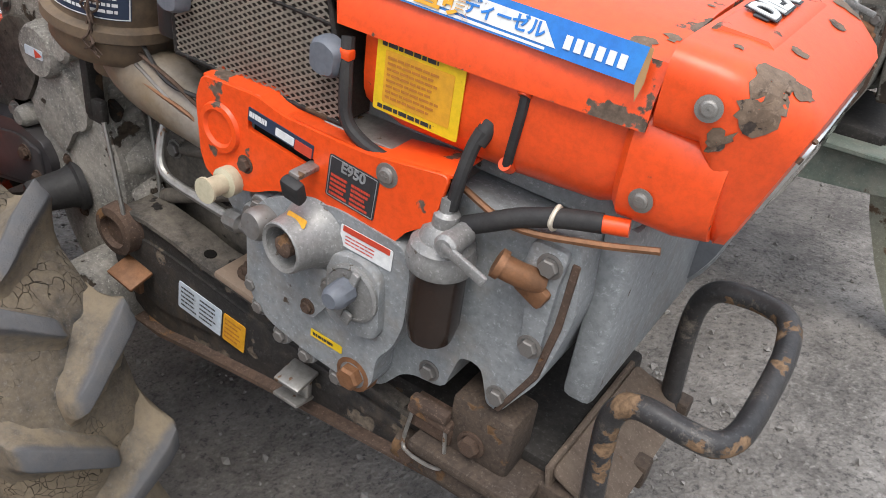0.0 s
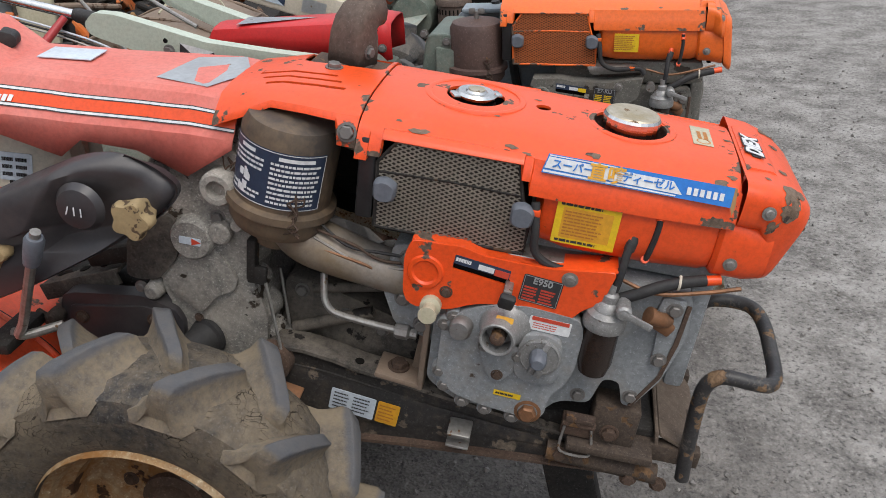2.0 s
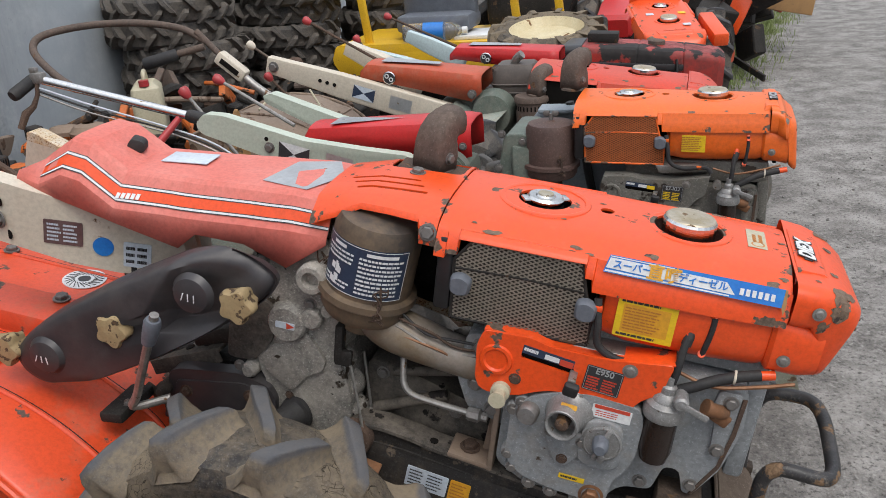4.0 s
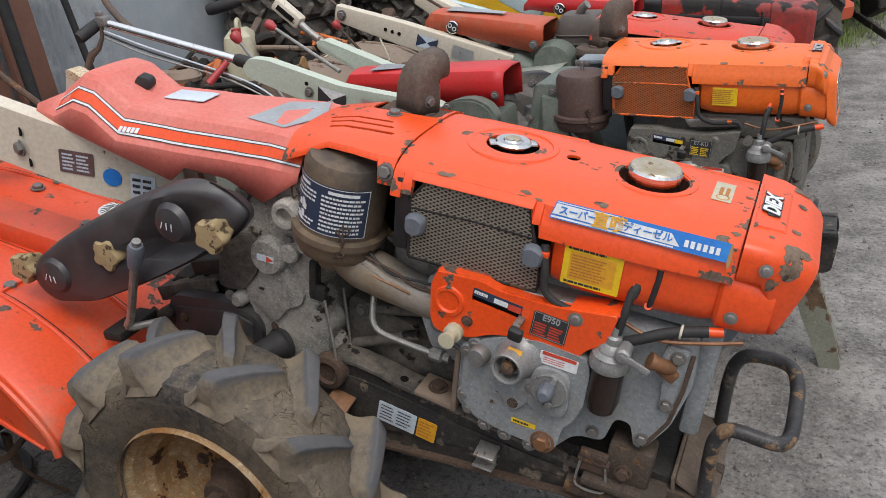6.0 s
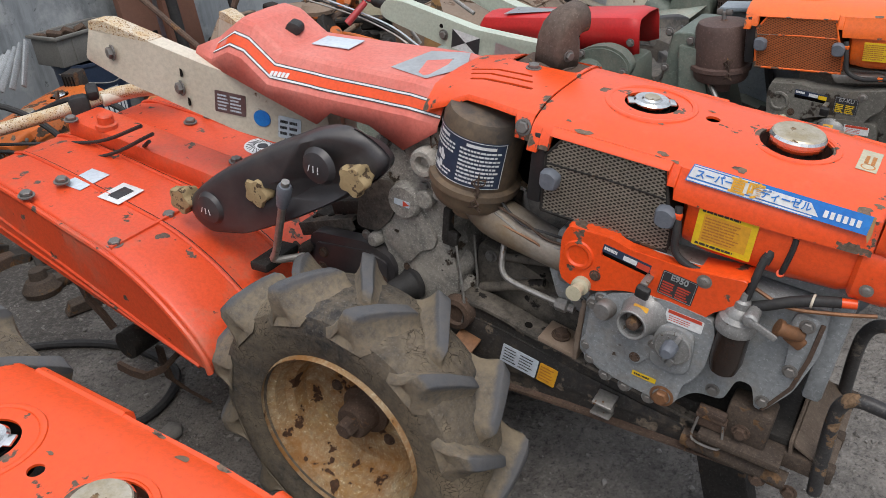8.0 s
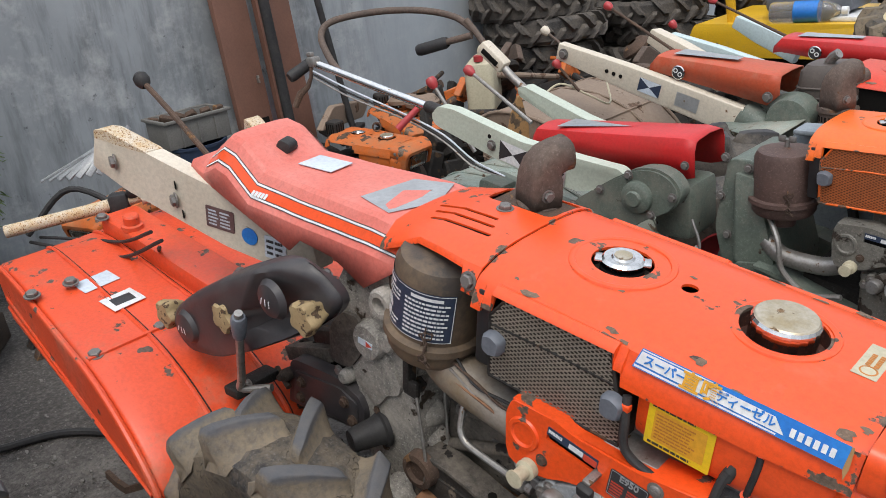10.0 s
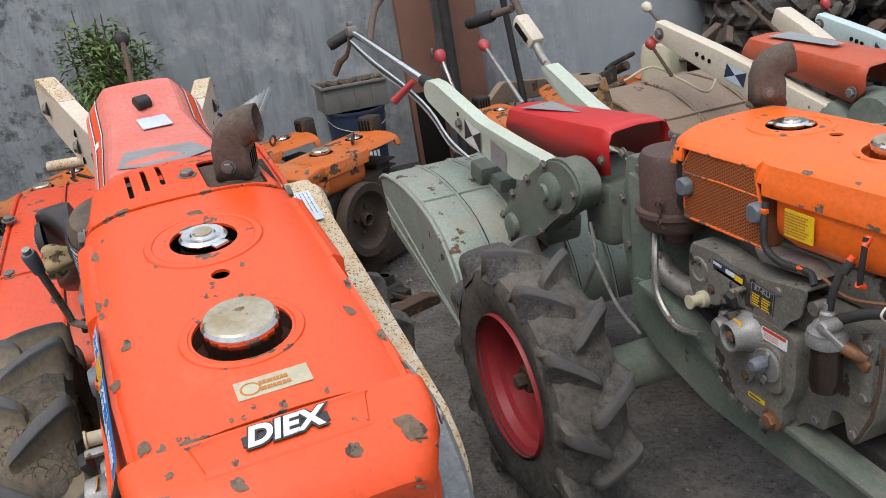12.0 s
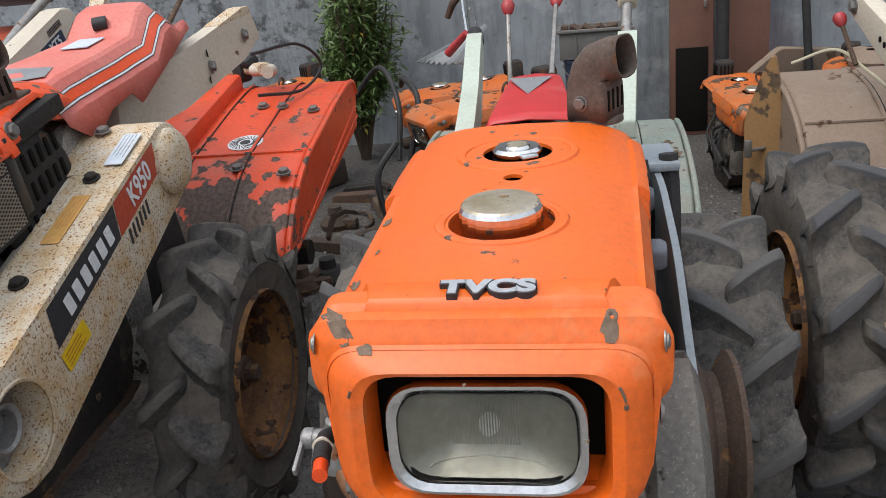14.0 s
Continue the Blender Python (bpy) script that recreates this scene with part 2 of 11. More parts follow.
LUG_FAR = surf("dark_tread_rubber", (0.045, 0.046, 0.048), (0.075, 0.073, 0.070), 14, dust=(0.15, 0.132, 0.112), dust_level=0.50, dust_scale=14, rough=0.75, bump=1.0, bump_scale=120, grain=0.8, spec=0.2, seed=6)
RUBBER_GREY = surf("grey_dusty_tyre_rubber", (0.055, 0.053, 0.052), (0.080, 0.075, 0.070), 6, dust=(0.18, 0.16, 0.135), dust_level=0.52, dust_scale=5.5, rough=0.8, bump=1.0, bump_scale=120, seed=9, grain=0.85, spec=0.2)
LUG_GREY = surf("grey_tread_rubber", (0.060, 0.059, 0.060), (0.09, 0.086, 0.082), 14, dust=(0.18, 0.16, 0.135), dust_level=0.52, dust_scale=12, rough=0.75, bump=1.0, bump_scale=120, grain=0.8, spec=0.22, seed=3)
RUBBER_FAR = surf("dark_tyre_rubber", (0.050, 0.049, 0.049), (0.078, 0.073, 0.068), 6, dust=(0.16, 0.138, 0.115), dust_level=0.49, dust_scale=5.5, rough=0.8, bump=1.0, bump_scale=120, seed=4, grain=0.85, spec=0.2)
HOSE = surf("black_rubber_hose", (0.022, 0.022, 0.024), (0.042, 0.040, 0.038), 25, rough=0.6, bump=0.1, spec=0.3)
RIM_RUST = surf("rusted_cream_rim", (0.52, 0.46, 0.33), (0.34, 0.22, 0.075), 9, (0.075, 0.030, 0.010), 26, 0.615, dust=(0.245, 0.100, 0.016), dust_level=0.44, dust_scale=6.5, rough=0.7, bump=0.7, bump_scale=90, seed=3, grain=0.8, streak=(0.24, 0.105, 0.02))
RIM_BROWN = surf("brown_rusted_rim", (0.13, 0.062, 0.03), (0.20, 0.095, 0.04), 8, (0.09, 0.045, 0.025), 20, 0.55, dust=(0.33, 0.16, 0.045), dust_level=0.52, dust_scale=9, rough=0.75, bump=0.4, seed=5, grain=0.6)
RIM_RED = surf("red_painted_rim", (0.36, 0.022, 0.03), (0.28, 0.03, 0.035), 7, (0.12, 0.07, 0.05), 14, 0.70, rough=0.5, bump=0.15, seed=2)
YELLOW = surf("yellow_sticker", (0.78, 0.52, 0.01), (0.7, 0.46, 0.02), 20, (0.45, 0.28, 0.06), 50, 0.72, rough=0.45)
AMBER_FADED = surf("faded_amber_sticker", (0.58, 0.33, 0.10), (0.50, 0.27, 0.07), 20, rough=0.5)
RED_BAND = surf("red_decal", (0.46, 0.055, 0.022), (0.40, 0.06, 0.03), 12, rough=0.45)
PULLEY = surf("blue_grey_pulley_paint", (0.20, 0.215, 0.235), (0.155, 0.165, 0.18), 5, (0.12, 0.11, 0.10), 16, 0.72, rough=0.38, metal=0.2, bump=0.06, grain=0.25)
AMBER = surf("amber_sticker", (0.72, 0.36, 0.02), (0.62, 0.3, 0.03), 20, rough=0.45)
YELLOW_PAINT = surf("yellow_machine_paint", (0.78, 0.47, 0.02), (0.68, 0.4, 0.03), 6, PRIMER, 14, 0.72, dust=(0.5, 0.36, 0.16), dust_level=0.66, rough=0.4)
BLUE = surf("blue_print", (0.015, 0.16, 0.55), (0.02, 0.2, 0.55), 20, rough=0.4)
NAVY = surf("navy_print", (0.02, 0.035, 0.07), (0.03, 0.045, 0.08), 20, rough=0.45)
WHITE = surf("white_print", (0.72, 0.73, 0.72), (0.62, 0.64, 0.66), 30, (0.4, 0.36, 0.3), 60, 0.70, rough=0.45)
PALE_LABEL = surf("pale_blue_label", (0.50, 0.58, 0.66), (0.58, 0.62, 0.66), 20, (0.3, 0.28, 0.25), 40, 0.70, rough=0.5)
INK = surf("dark_print", (0.03, 0.03, 0.033), rough=0.5)
BROWN_INK = surf("brown_print", (0.45, 0.17, 0.03), rough=0.5)
RED_INK = surf("red_print", (0.55, 0.06, 0.03), rough=0.45)
SILVER = surf("silver_foil", (0.55, 0.57, 0.58), (0.42, 0.43, 0.44), 18, (0.3, 0.24, 0.17), 40, 0.7, rough=0.3, metal=0.6)
MAROON = surf("maroon_plate", (0.10, 0.05, 0.05), (0.14, 0.09, 0.085), 40, rough=0.45)
KNOB = surf("crazed_yellowed_plastic", (0.36, 0.27, 0.14), (0.28, 0.2, 0.1), 25, (0.12, 0.075, 0.04), 60, 0.58, rough=0.75, bump=0.6)
GREYPLASTIC = surf("blue_grey_plastic", (0.14, 0.155, 0.18), (0.10, 0.11, 0.13), 20, rough=0.5)
REDPLASTIC = surf("red_plastic", (0.42, 0.03, 0.035), (0.34, 0.05, 0.05), 20, rough=0.4)
MESH_A = surf("dusty_wire_mesh", (0.22, 0.195, 0.16), (0.30, 0.26, 0.21), 16, rough=0.7, metal=0.3)
CORE = surf("radiator_core", (0.028, 0.024, 0.021), (0.05, 0.042, 0.034), 20, rough=0.9, bump=0.5, bump_scale=400, spec=0.15)
MESH_B = surf("orange_painted_mesh", (0.46, 0.12, 0.03), (0.36, 0.11, 0.035), 16, rough=0.6)
CORE_B = surf("rust_brown_core", (0.20, 0.06, 0.022), (0.14, 0.05, 0.02), 20, rough=0.85)
BOWL = surf("dark_smoked_bowl", (0.022, 0.013, 0.010), (0.03, 0.018, 0.013), 9, rough=0.18)
COPPER = surf("corroded_copper", (0.26, 0.12, 0.055), (0.17, 0.09, 0.05), 30, rough=0.55, metal=0.4, bump=0.4)
# near-black colour stands in for the shade inside openings, slots and holes
HOLE = surf("inside_shade_black", (0.010, 0.009, 0.008), rough=0.95, spec=0.1)
BROWNBOARD = surf("brown_painted_board", (0.21, 0.10, 0.068), (0.15, 0.075, 0.052), 3, (0.26, 0.17, 0.12), 10, 0.7, rough=0.6, streak=(0.12, 0.07, 0.05))
WOOD = surf("weathered_plywood", (0.36, 0.20, 0.075), (0.26, 0.15, 0.065), 6, (0.15, 0.10, 0.06), 10, 0.62, rough=0.75, bump=0.3, streak=(0.22, 0.12, 0.05))
TANCOVER = surf("faded_tan_steel", (0.25, 0.185, 0.135), (0.20, 0.14, 0.10), 5, (0.15, 0.085, 0.05), 12, 0.62, dust=(0.30, 0.25, 0.2), dust_level=0.6, rough=0.7, bump=0.25)
CRATE = surf("grey_plastic_crate", (0.17, 0.165, 0.15), (0.13, 0.125, 0.115), 10, rough=0.7)
LEAF = surf("leaf", (0.085, 0.15, 0.035), (0.13, 0.19, 0.05), 9, rough=0.5)
LEAF_YELLOW = surf("yellow_leaf", (0.36, 0.28, 0.03), rough=0.5)
GRASS = surf("grass_blade", (0.16, 0.24, 0.06), (0.26, 0.28, 0.12), 5, rough=0.6)
BARK = surf("bark", (0.10, 0.07, 0.045), rough=0.85, bump=0.5)
PLASTIC_WHITE = surf("yellowed_plastic", (0.50, 0.46, 0.33), (0.42, 0.38, 0.27), 6, rough=0.5)


def glass_mat(name, color, rough=0.05, weight=1.0):
    m = bpy.data.materials.new(name)
    m.use_nodes = True
    b = m.node_tree.nodes["Principled BSDF"]
    b.inputs["Base Color"].default_value = (*color, 1)
    b.inputs["Roughness"].default_value = rough
    b.inputs["Transmission Weight"].default_value = weight
    b.inputs["IOR"].default_value = 1.45
    return m


GLASS = glass_mat("lamp_glass", (0.95, 0.95, 0.92), 0.08)
GLASS.node_tree.nodes["Principled BSDF"].inputs["IOR"].default_value = 1.2
REFLECTOR = surf("dull_lamp_reflector", (0.40, 0.39, 0.35), (0.27, 0.26, 0.22), 18, rough=0.42, metal=0.8)
BOTTLE = glass_mat("clear_plastic", (0.95, 0.97, 1.0), 0.08, 0.9)


def ground_material():
    m = surf("trodden_gravel", (0.15, 0.14, 0.13), (0.10, 0.093, 0.085), 1.6, rough=0.95, bump=0.7, bump_scale=60)
    nt = m.node_tree
    bs = nt.nodes["Principled BSDF"]
    tc = nt.nodes.new("ShaderNodeTexCoord")
    co = tc.outputs["Object"]
    sep = nt.nodes.new("ShaderNodeSeparateXYZ")
    nt.links.new(co, sep.inputs[0])
    big = noise_node(nt, co, 0.9, 6, 0.65)
    edge = math_node(nt, "ADD", sep.outputs[0], math_node(nt, "MULTIPLY", big, 1.2))
    pale = ramp(nt, edge, 0.85, 1.35)
    grit = noise_node(nt, co, 75, 4, 0.75)
    peb = noise_node(nt, co, 130, 2, 0.5, "voronoi")
    patch = noise_node(nt, co, 5.5, 6, 0.72)
    dirt = mix_node(nt, ramp(nt, patch, 0.35, 0.68), (0.085, 0.078, 0.072), (0.20, 0.183, 0.166))
    road = mix_node(nt, ramp(nt, patch, 0.40, 0.62), (0.135, 0.125, 0.115), (0.30, 0.285, 0.265))
    col = mix_node(nt, pale, dirt, road)
    oil = ramp(nt, math_node(nt, "ADD", sep.outputs[0], math_node(nt, "MULTIPLY", patch, 1.0)), -0.85, -1.35, 0.0, 0.8)
    col = mix_node(nt, oil, col, mix_node(nt, ramp(nt, grit, 0.4, 0.65), (0.030, 0.027, 0.025), (0.085, 0.076, 0.068)))
    col = mix_node(nt, math_node(nt, "MULTIPLY", ramp(nt, grit, 0.54, 0.68, 0.0, 0.75), math_node(nt, "ADD", math_node(nt, "MULTIPLY", pale, 0.7), 0.3)), col, (0.36, 0.345, 0.32))
    col = mix_node(nt, ramp(nt, grit, 0.46, 0.36, 0.0, 0.8), col, (0.045, 0.042, 0.04))
    nt.links.new(col, bs.inputs["Base Color"])
    bp = [n for n in nt.nodes if n.bl_idname == "ShaderNodeBump"][0]
    bp.inputs["Distance"].default_value = 0.006
    nt.links.new(math_node(nt, "ADD", grit, math_node(nt, "MULTIPLY", peb, 0.8)), bp.inputs["Height"])
    return m


def crack_tyre(m):
    """Fine weather cracks across the sidewall."""
    nt = m.node_tree
    bs = nt.nodes["Principled BSDF"]
    tc = nt.nodes.new("ShaderNodeTexCoord")
    v = nt.nodes.new("ShaderNodeTexVoronoi")
    v.feature = "DISTANCE_TO_EDGE"
    v.inputs["Scale"].default_value = 78
    warp = nt.nodes.new("ShaderNodeTexNoise")
    warp.inputs["Scale"].default_value = 22
    add = nt.nodes.new("ShaderNodeVectorMath")
    add.operation = "MULTIPLY_ADD"
    nt.links.new(tc.outputs["Object"], warp.inputs["Vector"])
    nt.links.new(warp.outputs["Color"], add.inputs[0])
    add.inputs[1].default_value = (0.07, 0.07, 0.07)
    nt.links.new(tc.outputs["Object"], add.inputs[2])
    nt.links.new(add.outputs[0], v.inputs["Vector"])
    line = ramp(nt, v.outputs["Distance"], 0.034, 0.008)
    where = ramp(nt, noise_node(nt, tc.outputs["Object"], 11, 4, 0.7), 0.49, 0.57)
    line = math_node(nt, "MULTIPLY", line, where)
    old = bs.inputs["Base Color"].links[0].from_socket
    nt.links.new(mix_node(nt, math_node(nt, "MULTIPLY", line, 0.8), old, (0.012, 0.011, 0.010)), bs.inputs["Base Color"])
    bp = [n for n in nt.nodes if n.bl_idname == "ShaderNodeBump"][0]
    h = bp.inputs["Height"].links[0].from_socket
    nt.links.new(math_node(nt, "SUBTRACT", h, line), bp.inputs["Height"])


def worn_lug_tops(m, r0, r1, colour):
    """Lug tops rubbed clean of mud: bare blue-grey rubber beyond the radius given."""
    nt = m.node_tree
    bs = nt.nodes["Principled BSDF"]
    tc = nt.nodes.new("ShaderNodeTexCoord")
    flat = nt.nodes.new("ShaderNodeVectorMath")
    flat.operation = "MULTIPLY"
    nt.links.new(tc.outputs["Object"], flat.inputs[0])
    flat.inputs[1].default_value = (1, 0, 1)
    ln = nt.nodes.new("ShaderNodeVectorMath")
    ln.operation = "LENGTH"
    nt.links.new(flat.outputs[0], ln.inputs[0])
    rag = math_node(nt, "MULTIPLY", noise_node(nt, tc.outputs["Object"], 40, 4, 0.7), 0.012)
    mask = ramp(nt, math_node(nt, "ADD", ln.outputs["Value"], rag), r0 + 0.006, r1 + 0.006, 0.0, 0.75)
    old = bs.inputs["Base Color"].links[0].from_socket
    nt.links.new(mix_node(nt, mask, old, colour), bs.inputs["Base Color"])


crack_tyre(RUBBER)
worn_lug_tops(LUG, 0.2960, 0.3050, (0.075, 0.083, 0.098))
worn_lug_tops(LUG_GREY, 0.3150, 0.3215, (0.085, 0.083, 0.082))
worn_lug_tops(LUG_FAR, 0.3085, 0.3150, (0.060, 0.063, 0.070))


SMEAR = (-3.42, 1.86, 0.36)


def wall_material():
    m = surf("stained_grey_render", (0.30, 0.325, 0.345), (0.22, 0.24, 0.255), 1.6, rough=0.9, bump=0.4, bump_scale=40)
    nt = m.node_tree
    bs = nt.nodes["Principled BSDF"]
    tc = nt.nodes.new("ShaderNodeTexCoord")
    co = tc.outputs["Object"]
    big = noise_node(nt, co, 1.1, 7, 0.62)
    mid = noise_node(nt, co, 4.5, 8, 0.7)
    runs = noise_node(nt, co, 3.0, 6, 0.7, squash=(1, 3.2, 0.5))
    sep = nt.nodes.new("ShaderNodeSeparateXYZ")
    nt.links.new(co, sep.inputs[0])
    col = mix_node(nt, ramp(nt, big, 0.35, 0.66), (0.33, 0.355, 0.375), (0.225, 0.245, 0.26))
    col = mix_node(nt, ramp(nt, runs, 0.46, 0.68, 0.0, 0.75), col, (0.12, 0.13, 0.135))
    col = mix_node(nt, ramp(nt, mid, 0.50, 0.68, 0.0, 0.7), col, (0.46, 0.475, 0.48))
    # the far left stretch is blotched with black mould
    zone = ramp(nt, math_node(nt, "ADD", sep.outputs[1], math_node(nt, "MULTIPLY", big, 0.8)), 0.55, 0.0)
    mould = math_node(nt, "MULTIPLY", zone, ramp(nt, noise_node(nt, co, 9, 8, 0.74), 0.49, 0.60))
    col = mix_node(nt, mould, col, (0.085, 0.09, 0.093))
    spots = noise_node(nt, co, 14, 5, 0.75)
    col = mix_node(nt, ramp(nt, spots, 0.63, 0.69, 0.0, 0.75), col, (0.075, 0.08, 0.085))
    # past the shed doors the render is newer, smoother and bluer
    fresh = ramp(nt, math_node(nt, "ADD", sep.outputs[1], math_node(nt, "MULTIPLY", big, 0.9)), 2.5, 3.5, 0.0, 0.85)
    col = mix_node(nt, fresh, col, mix_node(nt, ramp(nt, mid, 0.35, 0.7), (0.335, 0.375, 0.410), (0.40, 0.435, 0.46)))
    # a faded pink smear
    far = nt.nodes.new("ShaderNodeVectorMath")
    far.operation = "DISTANCE"
    nt.links.new(co, far.inputs[0])
    far.inputs[1].default_value = SMEAR
    pink = math_node(nt, "MULTIPLY", ramp(nt, far.outputs["Value"], 0.24, 0.04), ramp(nt, mid, 0.38, 0.62, 0.15, 0.75))
    col = mix_node(nt, pink, col, (0.30, 0.10, 0.12))
    nt.links.new(col, bs.inputs["Base Color"])
    return m


GROUND = ground_material()
WALL = wall_material()


# ---------------------------------------------------------------- mesh helpers
def part(name, bm, material, parent=None, label="", smooth=35):
    bmesh.ops.recalc_face_normals(bm, faces=bm.faces)
    me = bpy.data.meshes.new(name)
    if smooth:
        lim = radians(smooth)
        for f in bm.faces:
            f.smooth = True
        for e in bm.edges:
            if len(e.link_faces) == 2:
                e.smooth = e.calc_face_angle(0) < lim
    bm.to_mesh(me)
    bm.free()
    for mm in (material if isinstance(material, (list, tuple)) else [material]):
        me.materials.append(mm)
    ob = new(name, me)
    if parent is not None:
        ob.parent = parent
    if label:
        ob["label"] = label
    return ob


def thing(name, m, label, category, group="", kind=""):
    e = new(name)
    e.empty_display_size = 0.1
    e.matrix_world = m
    return tagged(e, label, category, group, kind)


def hub_empty(name, parent, m):
    e = new(name)
    e.parent = parent
    e.matrix_local = m
    return e


def B():
    return bmesh.new()


def rbox(bm, c, s, bevel=0.004, m=None, seg=2):
    r = bmesh.ops.create_cube(bm, size=1.0)
    vs = r["verts"]
    bmesh.ops.scale(bm, vec=s, verts=vs)
    if bevel:
        es = list({e for v in vs for e in v.link_edges})
        b = bmesh.ops.bevel(bm, geom=es, offset=bevel, segments=seg, affect="EDGES", profile=0.5)
        vs = list({v for f in b["faces"] for v in f.verts} | {v for v in vs if v.is_valid})
    mm = Matrix.Translation(c) @ (m or Matrix())
    bmesh.ops.transform(bm, matrix=mm, verts=vs)
    return bm


def turn(rx=0, ry=0, rz=0):
    return pose(0, 0, 0, rx, ry, rz)


def frame_to(d):
    return Vector(d).normalized().to_track_quat("Z", "Y").to_matrix().to_4x4()


def lathe(bm, prof, origin=(0, 0, 0), axis=(0, 0, 1), seg=24, arc=None):
    """prof: rows of radius and height along the axis."""
    m = Matrix.Translation(origin) @ frame_to(axis)
    rings = []
    for r, h in prof:
        if r < 1e-6:
            rings.append([bm.verts.new(m @ Vector((0, 0, h)))])
        else:
            rings.append([bm.verts.new(m @ Vector((r * math.cos(2 * math.pi * i / seg), r * math.sin(2 * math.pi * i / seg), h))) for i in range(seg)])
    for a, b in zip(rings, rings[1:]):
        for i in range(seg):
            j = (i + 1) % seg
            q = [a[i % len(a)], a[j % len(a)], b[j % len(b)], b[i % len(b)]]
            q = list(dict.fromkeys(q))
            if len(q) > 2:
                bm.faces.new(q)
    return bm


def rod(bm, p, q, r, r2=None, seg=12):
    d = Vector(q) - Vector(p)
    l = d.length
    r2 = r if r2 is None else r2
    return lathe(bm, [(0, 0), (r, 0), (r2, l), (0, l)], p, d, seg)


def smooth_path(pts, n=6):
    p = [Vector(a) for a in pts]
    p = [p[0] * 2 - p[1]] + p + [p[-1] * 2 - p[-2]]
    out = []
    for i in range(1, len(p) - 2):
        for k in range(n):
            t = k / n
            a, b, c, d = p[i - 1:i + 3]
            out.append(0.5 * (2 * b + (c - a) * t + (2 * a - 5 * b + 4 * c - d) * t * t + (3 * b - a - 3 * c + d) * t ** 3))
    out.append(p[-2])
    return out


def tube(bm, pts, r, seg=10, n=6, smooth=True):
    path = smooth_path(pts, n) if smooth else [Vector(a) for a in pts]
    up = None
    rings = []
    for i, p in enumerate(path):
        t = (path[min(i + 1, len(path) - 1)] - path[max(i - 1, 0)]).normalized()
        if up is None:
            up = t.orthogonal().normalized()
        up = (up - t * up.dot(t)).normalized()
        s = t.cross(up)
        rr = float(np.interp(i / max(1, len(path) - 1) * (len(r) - 1), range(len(r)), r)) if isinstance(r, (list, tuple)) else r
        rings.append([bm.verts.new(p + (up * math.cos(2 * math.pi * k / seg) + s * math.sin(2 * math.pi * k / seg)) * rr) for k in range(seg)])
    for a, b in zip(rings, rings[1:]):
        for k in range(seg):
            bm.faces.new((a[k], a[(k + 1) % seg], b[(k + 1) % seg], b[k]))
    bm.faces.new(rings[0][::-1])
    bm.faces.new(rings[-1])
    return bm


def prism(bm, pts, y0, y1, bevel=0.003, seg=2, m=None, taper=1.0):
    """A polygon in the x-z plane, extruded from y0 to y1."""
    c = Vector((sum(p[0] for p in pts) / len(pts), 0, sum(p[1] for p in pts) / len(pts)))
    a = [bm.verts.new((p[0], y0, p[1])) for p in pts]
    b = [bm.verts.new((c.x + (p[0] - c.x) * taper, y1, c.z + (p[1] - c.z) * taper)) for p in pts]
    fs = [bm.faces.new(a), bm.faces.new(b[::-1])]
    n = len(pts)
    for i in range(n):
        fs.append(bm.faces.new((a[i], b[i], b[(i + 1) % n], a[(i + 1) % n])))
    vs = a + b
    if bevel:
        es = list({e for f in fs for e in f.edges})
        r = bmesh.ops.bevel(bm, geom=es, offset=bevel, segments=seg, affect="EDGES", profile=0.5, clamp_overlap=True)
        vs = list({v for f in r["faces"] for v in f.verts} | {v for v in vs if v.is_valid})
    if m is not None:
        bmesh.ops.transform(bm, matrix=m, verts=vs)
    return bm


def rounded(pts, r=0.01, n=4):
    """Round the corners of a polygon."""
    out = []
    k = len(pts)
    for i in range(k):
        a, b, c = Vector(pts[i - 1]), Vector(pts[i]), Vector(pts[(i + 1) % k])
        d1, d2 = a - b, c - b
        q = min(r, d1.length * 0.45, d2.length * 0.45)
        p, s = b + d1.normalized() * q, b + d2.normalized() * q
        for j in range(n + 1):
            t = j / n
            out.append(tuple((1 - t) ** 2 * p + 2 * t * (1 - t) * b + t * t * s))
    return out


def loft(bm, secs, close=False, cap0=False, cap1=False):
    rows = [[bm.verts.new(p) for p in s] for s in secs]
    for a, b in zip(rows, rows[1:]):
        n = len(a)
        for i in range(n if close else n - 1):
            j = (i + 1) % n
            try:
                bm.faces.new((a[i], a[j], b[j], b[i]))
            except ValueError:
                pass
    if cap0:
        bm.faces.new(rows[0][::-1])
    if cap1:
        bm.faces.new(rows[-1])
    return bm


def thicken(ob, t=0.003, offset=-1):
    md = ob.modifiers.new("thickness", "SOLIDIFY")
    md.thickness, md.offset = t, offset
    return ob


def carve(ob, cutters):
    """Cut holes through a part."""
    tools = []
    for bm in cutters:
        me = bpy.data.meshes.new("cut")
        bmesh.ops.recalc_face_normals(bm, faces=bm.faces)
        bm.to_mesh(me)
        bm.free()
        t = new("cut", me)
        t.matrix_world = ob.matrix_world
        t.parent = ob.parent
        md = ob.modifiers.new("cut", "BOOLEAN")
        md.object, md.operation, md.solver = t, "DIFFERENCE", "EXACT"
        tools.append(t)
    bpy.context.view_layer.update()
    dg = bpy.context.evaluated_depsgraph_get()
    me = bpy.data.meshes.new_from_object(ob.evaluated_get(dg))
    ob.modifiers.clear()
    ob.data = me
    for t in tools:
        bpy.data.objects.remove(t)
    return ob


